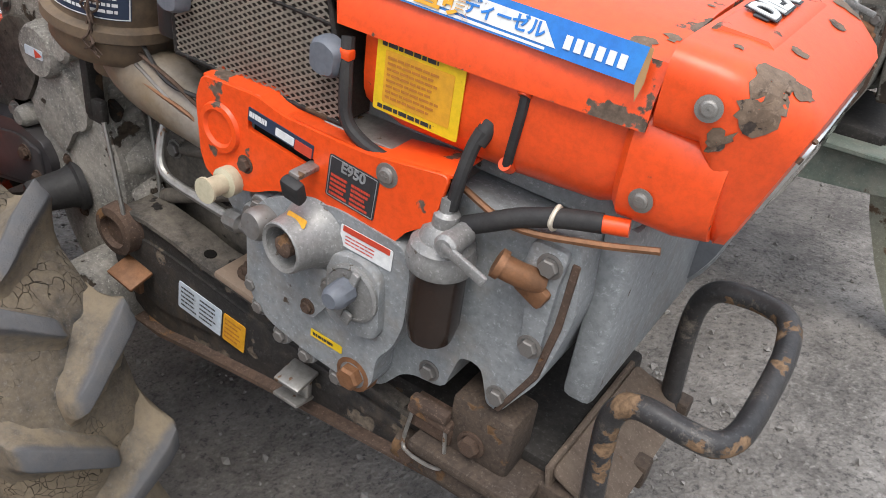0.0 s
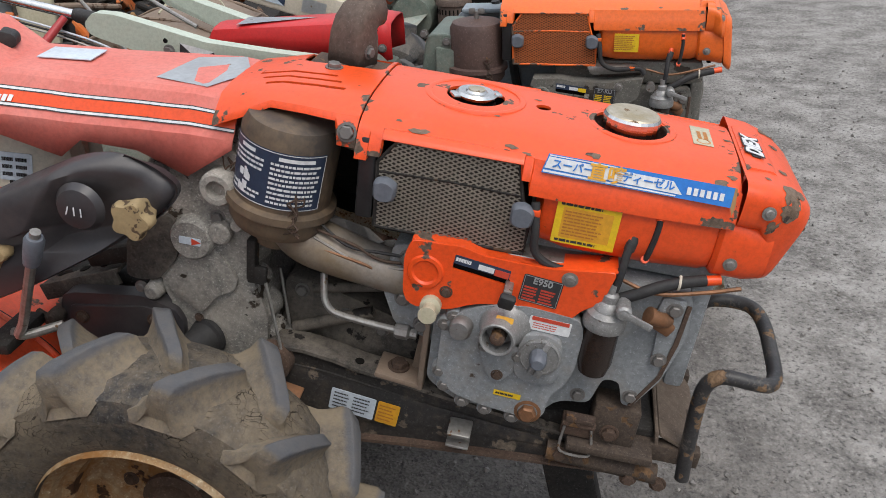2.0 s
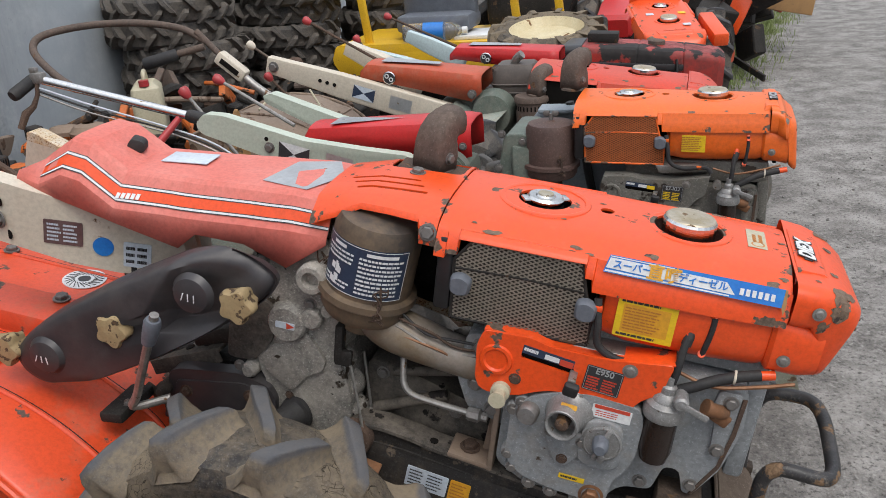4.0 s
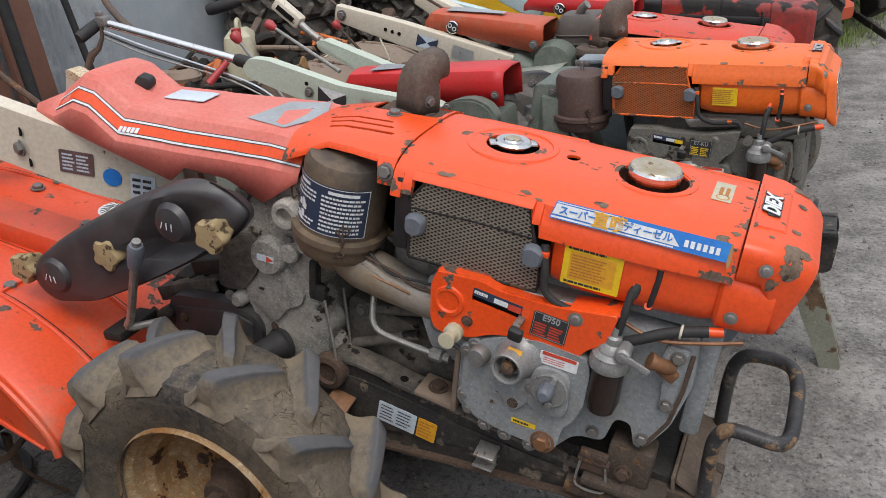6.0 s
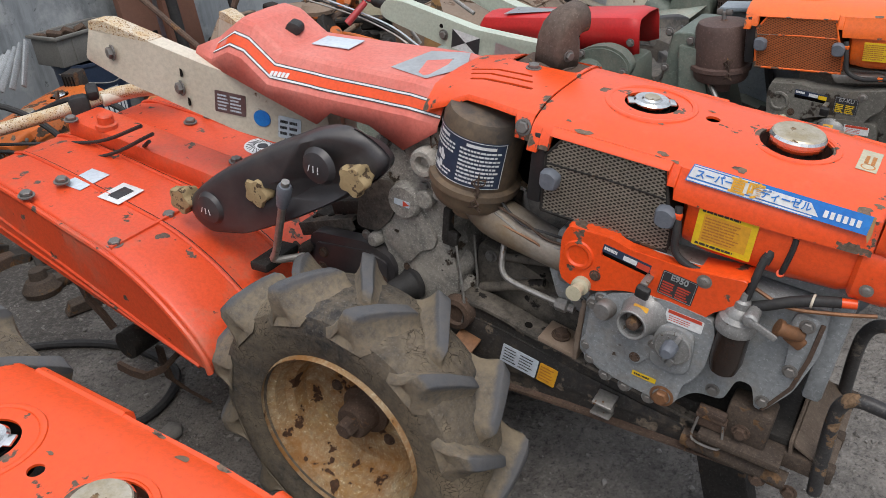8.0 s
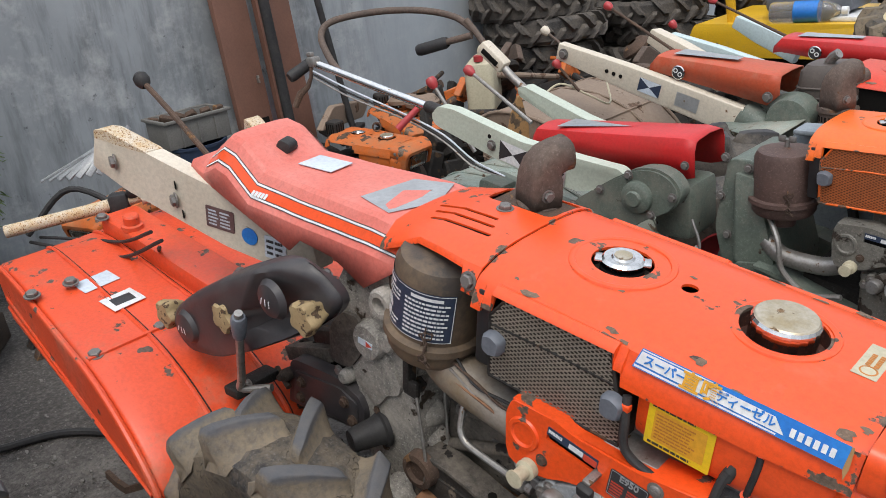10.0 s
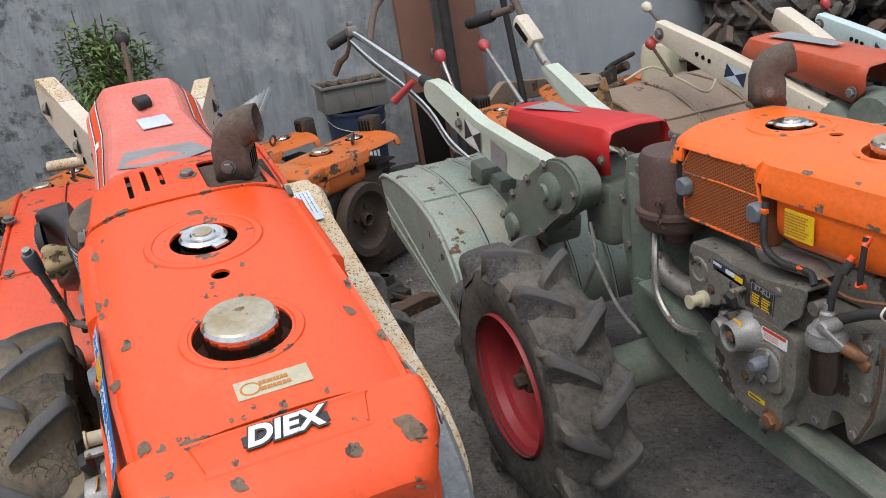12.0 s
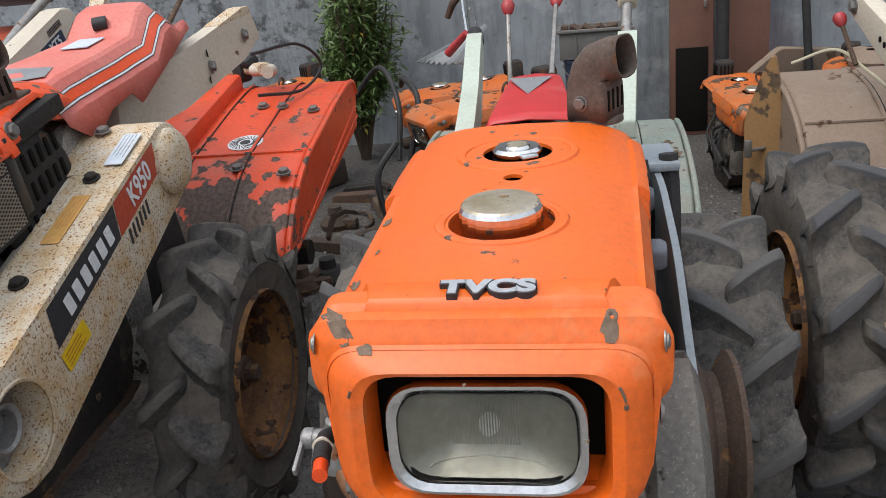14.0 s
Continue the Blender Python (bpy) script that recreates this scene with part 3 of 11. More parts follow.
def lettering(name, text, size, m, material, parent, label="", thick=0.0004, squeeze=1.0, bold=0.0):
    cu = bpy.data.curves.new(name, "FONT")
    cu.body, cu.size, cu.extrude = text, size, thick
    cu.align_x, cu.align_y, cu.offset = "CENTER", "CENTER", bold
    tmp = new("tmp", cu)
    bpy.context.view_layer.update()
    me = bpy.data.meshes.new_from_object(tmp.evaluated_get(bpy.context.evaluated_depsgraph_get()))
    bpy.data.objects.remove(tmp)
    me.materials.clear()
    me.materials.append(material)
    me.transform(m @ Matrix.Diagonal((squeeze, 1, 1, 1)))
    ob = new(name, me)
    ob.parent = parent
    if label:
        ob["label"] = label
    return ob


def side_frame(x, y, z, side=-1, pitch=0, lean=0):
    """A frame for flat things on a machine's flank: x forward, y up, z out to the side."""
    if side < 0:
        return pose(x, y, z) @ turn(0, pitch, 0) @ turn(90 - lean, 0, 0)
    return pose(x, y, z) @ turn(0, pitch, 0) @ turn(90 + lean, 0, 180)


def plate(bm, m, w, h, t=0.0008, r=0.003):
    pts = rounded([(-w / 2, -h / 2), (w / 2, -h / 2), (w / 2, h / 2), (-w / 2, h / 2)], r, 3)
    a = [bm.verts.new(m @ Vector((p[0], p[1], 0))) for p in pts]
    b = [bm.verts.new(m @ Vector((p[0], p[1], t))) for p in pts]
    bm.faces.new(b)
    n = len(pts)
    for i in range(n):
        bm.faces.new((a[i], a[(i + 1) % n], b[(i + 1) % n], b[i]))
    return bm


def print_bars(bm, m, w, h, rows, cols=1, fill=0.55, seed=1, t=0.0012, gap=0.12):
    """Unreadable small print: broken bars."""
    rng = random.Random(seed)
    for c in range(cols):
        x0 = -w / 2 + c * w / cols
        for r in range(rows):
            y = h / 2 - (r + 0.5) * h / rows
            x = x0
            end = x0 + w / cols * (1 - gap) * rng.uniform(0.75, 1.0)
            while x < end:
                l = min(rng.uniform(0.05, 0.16) * w / cols, end - x)
                hh = h / rows * fill / 2
                vs = [bm.verts.new(m @ Vector(p)) for p in ((x, y - hh, t), (x + l, y - hh, t), (x + l, y + hh, t), (x, y + hh, t))]
                bm.faces.new(vs)
                x += l + 0.015 * w / cols
    return bm


def bolt_mesh(name, material, washer=True):
    bm = B()
    lathe(bm, [(0, 0), (1.35, 0), (1.35, 0.22), (1.0, 0.25)] if washer else [(0, 0), (1.0, 0)], seg=16)
    lathe(bm, [(0.98, 0.0), (1.0, 0.75), (0.85, 0.9), (0, 0.9)], seg=6)
    bmesh.ops.recalc_face_normals(bm, faces=bm.faces)
    me = bpy.data.meshes.new(name)
    bm.to_mesh(me)
    bm.free()
    me.materials.append(material)
    return me


def screw_mesh(name, material):
    bm = B()
    lathe(bm, [(0, 0), (1.5, 0), (1.5, 0.2), (1.0, 0.25), (0.95, 0.5), (0.7, 0.62), (0, 0.66)], seg=18)
    rbox(bm, (0, 0, 0.6), (1.0, 0.2, 0.2), 0)
    rbox(bm, (0, 0, 0.6), (0.2, 1.0, 0.2), 0)
    bmesh.ops.recalc_face_normals(bm, faces=bm.faces)
    me = bpy.data.meshes.new(name)
    bm.to_mesh(me)
    bm.free()
    me.materials.append(material)
    return me


def nudged(T, d, build, *a, **k):
    """Build parts under a thing, then set them over by d."""
    old = set(T.children)
    r = build(*a, **k)
    for o in T.children:
        if o not in old:
            o.matrix_basis = Matrix.Translation(d) @ o.matrix_basis
    return r


BOLT_ME, BOLT_RUST_ME, BOLT_DARK_ME, SCREW_ME = bolt_mesh("bolt", BOLT), bolt_mesh("rusty_bolt", RUSTY), bolt_mesh("dark_bolt", DARK), screw_mesh("screw", STEEL)


def bolt(parent, at, d=(0, -1, 0), r=0.008, me=None, name="bolt"):
    ob = new(name, me or BOLT_ME)
    ob.parent = parent
    ob.matrix_local = Matrix.Translation(at) @ frame_to(d) @ Matrix.Diagonal((r, r, r, 1))
    return ob


# ---------------------------------------------------------------- setting
def ground_sheet():
    bm = B()
    n = 60
    xs = [-3.6 + 7.2 * i / n for i in range(n + 1)]
    ys = [-3.0 + 9.0 * i / 75 for i in range(76)]
    grid = [[bm.verts.new((x, y, 0.014 * noise.noise((x * 1.3, y * 1.3, 0)) + 0.006 * noise.noise((x * 6, y * 6, 3)))) for x in xs] for y in ys]
    for r, s in zip(grid, grid[1:]):
        for i in range(n):
            bm.faces.new((r[i], r[i + 1], s[i + 1], s[i]))
    rim = [v for v in bm.verts if v.is_boundary]
    loop = grid[0] + [r[-1] for r in grid[1:]] + grid[-1][-2::-1] + [r[0] for r in grid[-2:0:-1]]
    far = []
    for v in loop:
        d = Vector((v.co.x, v.co.y - 1.5, 0)).normalized()
        far.append(bm.verts.new((v.co.x + d.x * 400, v.co.y + d.y * 400, 0)))
    k = len(loop)
    for i in range(k):
        bm.faces.new((loop[i], loop[(i + 1) % k], far[(i + 1) % k], far[i]))
    return tagged(part("ground", bm, GROUND), "grey trodden gravel and dirt yard", "ground", kind="structure")


ground_sheet()
WX = -3.42


def back_wall():
    bm = B()
    ny, nz = 90, 30
    rows = []
    for j in range(nz + 1):
        z = -0.05 + 3.05 * j / nz
        rows.append([(WX + 0.012 * noise.noise((0, (-5 + 14 * i / ny) * 0.9, z * 0.9)), -5 + 14 * i / ny, z) for i in range(ny + 1)])
    loft(bm, rows)
    back = [[(WX - 0.15, p[1], p[2]) for p in r] for r in (rows[0], rows[-1])]
    loft(bm, [rows[-1], back[1]])
    loft(bm, [back[0], back[1]])
    loft(bm, [[r[0] for r in rows], [(WX - 0.15, r[0][1], r[0][2]) for r in rows]])
    loft(bm, [[r[-1] for r in rows], [(WX - 0.15, r[-1][1], r[-1][2]) for r in rows]])
    return tagged(part("wall_back", bm, WALL), "stained grey rendered boundary wall", "wall", kind="structure")


back_wall()


# ---------------------------------------------------------------- wheels
import functools


@functools.lru_cache(maxsize=None)
def lug_mesh(half, c, R, W, mat, way=1):
    """One bar of the tread, running from the middle of the tyre over its shoulder."""
    bm = B()
    secs = []
    for fy, da, wb, wt, h in ((-0.115, 0.040, 0.022, 0.007, 0.003), (-0.095, 0.032, 0.036, 0.0100, 0.020), (-0.04, 0.014, 0.046, 0.0115, 0.029), (0.06, -0.025, 0.052, 0.0120, 0.032), (0.20, -0.085, 0.056, 0.0130, 0.034), (0.38, -0.150, 0.058, 0.0140, 0.0345), (0.47, -0.182, 0.056, 0.0145, 0.0315), (0.510, -0.194, 0.046, 0.0135, 0.020), (0.518, -0.198, 0.036, 0.0120, 0.000), (0.480, -0.20, 0.022, 0.010, -0.045)):
        y = half * fy * W
        base = c - 0.008 - (0.030 if fy > 0.5 else 0.02 * max(0, (fy - 0.3) / 0.2))
        top = c + h if h > -0.04 else base + 0.004
        pts = []
        for rr, dw in ((base, -wb), (base + (top - base) * 0.22, -wt * 1.6 - wb * 0.20), (base + (top - base) * 0.55, -wt * 1.34 - wb * 0.04), (top - 0.0035, -wt * 1.03), (top - 0.0008, -wt * 0.93), (top, -wt * 0.75), (top, wt * 0.75), (top - 0.0008, wt * 0.93), (top - 0.0035, wt * 1.03), (base + (top - base) * 0.55, wt * 1.34 + wb * 0.04), (base + (top - base) * 0.22, wt * 1.6 + wb * 0.20), (base, wb)):
            t = da * way + dw / R
            pts.append((rr * math.cos(t), y, rr * math.sin(t)))
        secs.append(pts)
    loft(bm, secs, close=True, cap0=True, cap1=True)
    bmesh.ops.recalc_face_normals(bm, faces=bm.faces)
    me = bpy.data.meshes.new("tread_lug")
    for f in bm.faces:
        f.smooth = True
    for e in bm.edges:
        e.smooth = e.calc_face_angle(0) < 0.85
    bm.to_mesh(me)
    bm.free()
    me.materials.append(mat)
    return me


def wheel(parent, at, side, rim_mat, tyre_mat=RUBBER, R=0.326, W=0.15, lugs=12, phase=0.0, rim_r=0.167, name="wheel", way=1):
    """A lugged tractor wheel; the dish shows on the side given (-1: towards -y)."""
    w = hub_empty(name, parent, Matrix.Translation(at))
    s = side
    c = R - 0.039
    bm = B()
    prof = [(rim_r - 0.004, -W * 0.40), (rim_r + 0.02, -W * 0.46), (rim_r + 0.045, -W * 0.47), (c - 0.045, -W * 0.5), (c - 0.018, -W * 0.45), (c - 0.004, -W * 0.3), (c + 0.002, 0),
            (c - 0.004, W * 0.3), (c - 0.018, W * 0.45), (c - 0.045, W * 0.5), (rim_r + 0.045, W * 0.47), (rim_r + 0.02, W * 0.46), (rim_r - 0.004, W * 0.40)]
    lathe(bm, prof, axis=(0, 1, 0), seg=64)
    part("tyre", bm, tyre_mat, w, smooth=40)
    for half in (-1, 1):
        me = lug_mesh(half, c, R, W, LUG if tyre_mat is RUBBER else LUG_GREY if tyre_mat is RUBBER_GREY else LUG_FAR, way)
        for k in range(lugs):
            a0 = phase + 2 * math.pi * (k + (0.5 if half > 0 else 0)) / lugs
            o = new("tread_lug", me)
            o.parent = w
            o.matrix_local = Matrix.Rotation(-a0, 4, "Y") @ Matrix.Diagonal((1 + 0.010 * math.sin(k * 5.1 + half), 1, 1 + 0.010 * math.sin(k * 5.1 + half), 1))
    bm = B()
    f = s * W * 0.40
    prof = [(rim_r - 0.002, f + s * 0.012), (rim_r + 0.002, f), (rim_r - 0.004, f - s * 0.006), (rim_r - 0.014, f - s * 0.012), (rim_r - 0.02, f - s * 0.035), (rim_r - 0.032, f - s * 0.045), (rim_r - 0.036, f - s * 0.075),
            (rim_r - 0.05, f - s * 0.09), (0.062, f - s * 0.095), (0.058, f - s * 0.092), (0, f - s * 0.092)]
    lathe(bm, prof, axis=(0, 1, 0), seg=48)
    f2 = -s * W * 0.40
    lathe(bm, [(rim_r - 0.05, f - s * 0.09), (rim_r - 0.02, f2 + s * 0.02), (rim_r + 0.002, f2), (rim_r - 0.004, f2 - s * 0.008)], axis=(0, 1, 0), seg=48)
    rim = part("rim", bm, rim_mat, w)
    bm = B()
    lathe(bm, [(0, 0), (0.05, 0), (0.05, 0.012), (0.036, 0.016), (0.034, 0.05), (0.030, 0.056), (0, 0.056)], (0, f - s * 0.094, 0), (0, s, 0), 20)
    lathe(bm, [(0.019, 0), (0.019, 0.022), (0.015, 0.026), (0, 0.026)], (0, f - s * 0.04, 0), (0, s, 0), 6)
    part("hub", bm, RUSTY, w, "rust-brown wheel hub")
    for i in range(5):
        a = 2 * math.pi * i / 5 + 0.4
        bolt(w, (0.075 * math.cos(a), f - s * 0.094, 0.075 * math.sin(a)), (0, s, 0), 0.009, BOLT_RUST_ME, "wheel_bolt")
    return w


# ---------------------------------------------------------------- engine unit shared by the tractors
def hood_half(u, dip=0.0):
    """Half of the bonnet's outline across, from the middle outwards."""
    wt = -0.0105 - 0.017 * max(0, u)
    if u < -0.118:
        tail = (-0.034, -0.050, -0.058, -0.070)
    elif u < -0.10:
        tail = (-0.033, -0.046, -0.054, -0.062)
    elif u < 0.088:
        tail = (-0.026, -0.030, -0.033, -0.036)
    elif u < 0.10:
        tail = (-0.029, -0.042, -0.048, -0.058)
    else:
        tail = (-0.030, -0.050, -0.058, -0.077)
    k = 1.0 - 0.05 * max(0, u) / 0.4
    return [(0, wt + 0.004), (0.05 * k, wt + 0.003), (0.085 * k, wt), (0.103 * k, wt - 0.004), (0.122, wt - 0.011), (0.133, wt - 0.017), (0.139, tail[0]), (0.146, tail[1]), (0.150, tail[2]), (0.152, tail[3])]


def mirror_half(h, u):
    left = [(u, -v, w) for v, w in h[::-1]]
    return left + [(u, v, w) for v, w in h[1:]]


def rring(cx, cz, w, h, r, n=5):
    return rounded([(cx - w / 2, cz - h / 2), (cx + w / 2, cz - h / 2), (cx + w / 2, cz + h / 2), (cx - w / 2, cz + h / 2)], r, n)


def ring_hoop(bm, c, R, r, seg=40, k=8, sq=1.0):
    rows = []
    for i in range(seg):
        a = 2 * math.pi * i / seg
        rows.append([(c[0] + (R + r * math.cos(t)) * math.cos(a), c[1] + (R + r * math.cos(t)) * math.sin(a), c[2] + r * sq * math.sin(t)) for t in [2 * math.pi * j / k for j in range(k)]])
    rows.append(rows[0])
    loft(bm, rows, close=True)
    return bm


def nose_fit(u, slim):
    """The bonnet draws in towards the nose."""
    return 1 - slim * max(0, u) / 0.44 if slim else 1 - 0.09 * max(0, u - 0.25) / 0.19


CHIP = surf("bare_chipped_metal", (0.13, 0.085, 0.055), (0.19, 0.135, 0.095), 40, (0.07, 0.05, 0.04), 60, 0.6, rough=0.75, bump=0.5, grain=0.6)


def on_hood(u, v, slim, lift=0.0007):
    """Height of the bonnet's outer face over a point of the plan."""
    h = [(a * nose_fit(u, slim), w) for a, w in hood_half(u)]
    x = abs(v)
    for (a0, w0), (a1, w1) in zip(h, h[1:]):
        if x <= a1:
            return w0 + (w1 - w0) * (x - a0) / max(1e-6, a1 - a0) + lift
    return h[-1][1] + lift


def lean_back(p):
    """The nose of this bonnet slopes back towards its foot."""
    return (p[0] - 0.30 * max(0.0, -0.045 - p[2]) * max(0.0, min(1.0, (p[0] - 0.40) / 0.03)), p[1], p[2])


def flake(ob, origin, way, r, seed):
    """A bare patch with a ragged edge, laid on a painted part."""
    from mathutils.bvhtree import BVHTree
    me = ob.data
    tree = BVHTree.FromPolygons([v.co for v in me.vertices], [p.vertices for p in me.polygons])
    rng = random.Random(seed)
    way = way.normalized()
    a = way.orthogonal().normalized()
    b = way.cross(a)
    n = 18
    edge = [1.0]
    for k in range(n - 1):
        edge.append(max(0.35, min(1.6, edge[-1] + rng.uniform(-0.45, 0.45))))
    stretch = rng.uniform(1.1, 1.8)
    bm = B()
    rows = []
    for f in (0.02, 0.5, 1.0):
        row = []
        for k in range(n):
            t = 2 * math.pi * k / n
            q = r * f * edge[k]
            p, nrm, i, d = tree.ray_cast(origin + a * (q * stretch * math.cos(t)) + b * (q * math.sin(t)), way)
            if p is None:
                bm.free()
                return
            row.append(p + (nrm if nrm.dot(way) < 0 else -nrm) * 0.0007)
        rows.append(row)
    loft(bm, rows, close=True)
    o = part("paint_chip", bm, CHIP, ob.parent, smooth=0)
    return o


def worn_paint(T, slim):
    """Chips knocked out of the paint, most of them along the shoulders."""
    rng = random.Random(77 if slim else 41)
    spots = [(rng.uniform(-0.11, 0.35), rng.choice((-1, -1, -1, 1)) * rng.uniform(0.112, 0.138), rng.uniform(0.003, 0.009)) for _ in range(3 if slim else 11)]
    spots += [(rng.uniform(-0.1, 0.36), rng.uniform(-0.09, 0.09), rng.uniform(0.002, 0.005)) for _ in range(1 if slim else 2)]
    spots += [(0.352 + rng.uniform(0, 0.008), rng.uniform(-0.11, 0.11), rng.uniform(0.002, 0.005)) for _ in range(2 if slim else 5)]
    for u, v, r in spots:
        n, ph = rng.randint(8, 12), rng.uniform(0, 6)
        ring = []
        for k in range(n):
            a = ph + 2 * math.pi * k / n
            q = r * rng.uniform(0.45, 1.25)
            uu, vv = u + q * 1.7 * math.cos(a), v + q * 0.8 * math.sin(a)
            uu = min(0.3655, uu)
            vv = max(-0.138, min(0.138, vv))
            ring.append((uu, vv, on_hood(uu, vv, slim)))
        bm = B()
        c = bm.verts.new((u, v, on_hood(u, v, slim)))
        vs = [bm.verts.new(p) for p in ring]
        for k in range(n):
            bm.faces.new((c, vs[k], vs[(k + 1) % n]))
        part("paint_chip", bm, CHIP, T, smooth=0)
    # scuffed edge of the lamp opening and of the front fold
    rows = ((0.4325, 0.108, -0.0575, 0.032),) if slim else ((0.4690, 0.106, -0.0565, 0.028), (0.4390, 0.124, -0.0275, 0.028))
    for u, hw, top, r in rows:
        pts = rring(0, top - 0.055, hw * 2, 0.11, r, 8)
        pts = [p for p in pts if p[1] > top - 0.05]
        pts.sort(key=lambda p: p[0])
        line = smooth_path([(u, p[0], p[1]) if slim else lean_back((u, p[0], p[1])) for p in pts], 4)
        i = 0
        while i < len(line) - 3:
            l = rng.randint(2, 9)
            if rng.random() < (0.62 if u > 0.45 else 0.3):
                seg = [Vector(p) + Vector((0.0004, 0, 0.0002)) for p in line[i:i + l + 1]]
                if len(seg) > 1:
                    bm = B()
                    tube(bm, seg, rng.uniform(0.0012, 0.0024), 6, smooth=False)
                    part("paint_chip", bm, CHIP, T)
            i += l + rng.randint(1, 3)


def bonnet(T, paint, emblem, slim=0.0):
    bm = B()
    us = [-0.135, -0.122, -0.1185, -0.117, -0.101, -0.099, -0.085, -0.04, 0.0, 0.04, 0.075, 0.0875, 0.0885, 0.0995, 0.101, 0.15, 0.2, 0.26, 0.30, 0.34, 0.366]
    loft(bm, [mirror_half([(v * nose_fit(u, slim), w) for v, w in hood_half(u)], u) for u in us])
    hood = thicken(part("bonnet", bm, paint, T, smooth=28), 0.004)
    cuts = []
    for u, r in ((0.0, 0.042), (0.222, 0.052)):
        c = B()
        lathe(c, [(0, -0.05), (r, -0.05), (r, 0.05), (0, 0.05)], (u, 0, -0.01), seg=36)
        cuts.append(c)
    c = B()
    lathe(c, [(0, -0.05), (0.011, -0.05), (0.011, 0.05), (0, 0.05)], (0.098, 0.002, -0.01), seg=20)
    cuts.append(c)
    carve(hood, cuts)
    lim = radians(28)
    for p in hood.data.polygons:
        p.use_smooth = True
    hood.data.set_sharp_from_angle(angle=lim)
    for u, R in ((0.0, 0.068), (0.222, 0.060)):
        bm = B()
        ring_hoop(bm, (u, 0, -0.0095 - 0.017 * max(0, u)), R, 0.006, sq=0.7)
        part("pressed_ring", bm, paint, T)
    # well coloured near-black for its shade, and chromed caps below the two openings
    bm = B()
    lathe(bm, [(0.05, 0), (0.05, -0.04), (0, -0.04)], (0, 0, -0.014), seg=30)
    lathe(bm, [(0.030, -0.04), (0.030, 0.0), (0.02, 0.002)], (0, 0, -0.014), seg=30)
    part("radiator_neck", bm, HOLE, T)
    bm = B()
    prof = [(0.0, 0.0), (0.027, 0.0), (0.030, 0.003), (0.030, 0.009), (0.026, 0.013), (0.016, 0.0125), (0.014, 0.015), (0, 0.0155)]
    lathe(bm, prof, (0, 0, -0.013), seg=32)
    for a in (0.5, 0.5 + math.pi):
        rbox(bm, (0.029 * math.cos(a), 0.029 * math.sin(a), -0.006), (0.018, 0.022, 0.007), 0.003, turn(0, 0, math.degrees(a)))
    cap = part("radiator_cap", bm, CHROME, T, "chromed radiator cap with two lugs")
    bm = B()
    lathe(bm, [(0, 0), (0.0125, 0), (0.012, 0.0012), (0, 0.0016)], (0, 0, 0.0022), seg=24)
    part("cap_disc", bm, CAPTOP, cap)
    bm = B()
    lathe(bm, [(0.058, 0), (0.056, -0.028), (0.03, -0.03), (0.03, 0.0)], (0.222, 0, -0.012), seg=30)
    part("filler_well", bm, paint if slim else FILLER_GRIME, T)
    bm = B()
    n = 12
    lathe(bm, [(0.0, -0.02), (0.038, -0.02), (0.0405, -0.018), (0.0405, 0.014), (0.038, 0.018)], (0.222, 0, -0.012), seg=n * 2)
    cap = part("fuel_cap", bm, CHROME, T, "large chromed fuel cap with tarnished top", smooth=12)
    bm = B()
    lathe(bm, [(0.038, 0.018), (0.036, 0.0200), (0.02, 0.0210), (0, 0.0210)], (0.222, 0, -0.012), seg=36)
    part("cap_top", bm, CAPTOP, cap)
    # nose with the lamp opening
    bm = B()
    secs = []
    n = 6
    for u, hw, top, bot, r in ((0.3685, 0.1515, -0.0145, -0.077, 0.022), (0.40, 0.150, -0.0165, -0.078, 0.024), (0.418, 0.146, -0.020, -0.098, 0.028), (0.438, 0.138, -0.028, -0.128, 0.03), (0.449, 0.133, -0.035, -0.150, 0.032)):
        hw *= 0.945 - 0.025 * (u - 0.3685) / 0.08
        secs.append([(u, p[0], p[1]) for p in rring(0, (top + bot) / 2, hw * 2, top - bot, r, n)])
    for u, hw, top, bot, r in ((0.460, 0.128, -0.043, -0.162, 0.032), (0.467, 0.122, -0.050, -0.164, 0.034), (0.469, 0.110, -0.060, -0.160, 0.03), (0.467, 0.099, -0.068, -0.156, 0.026), (0.435, 0.098, -0.072, -0.152, 0.024)):
        hw *= 0.95 if u == 0.435 else 0.92
        secs.append([(u, p[0], p[1]) for p in rring(0, (top + bot) / 2, hw * 2, top - bot, r, n)])
    if slim:
        secs = []
        for u, hw, top, bot, r in ((0.3685, 0.1385, -0.0160, -0.082, 0.022), (0.386, 0.1385, -0.0180, -0.084, 0.022), (0.3905, 0.1420, -0.0235, -0.088, 0.022), (0.400, 0.1455, -0.0265, -0.092, 0.024), (0.410, 0.1445, -0.0335, -0.098, 0.026), (0.416, 0.136, -0.0400, -0.104, 0.028), (0.4175, 0.1295, -0.0430, -0.168, 0.030),
                                   (0.427, 0.124, -0.0490, -0.180, 0.034), (0.434, 0.116, -0.0540, -0.185, 0.034), (0.4375, 0.107, -0.0575, -0.182, 0.032), (0.4355, 0.097, -0.0610, -0.176, 0.030), (0.405, 0.092, -0.0630, -0.170, 0.026)):
            secs.append([(u, p[0], p[1]) for p in rring(0, (top + bot) / 2, hw * 2, top - bot, r, n)])
    if not slim:
        secs = [[lean_back(p) for p in sec] for sec in secs]
    loft(bm, secs, close=True)
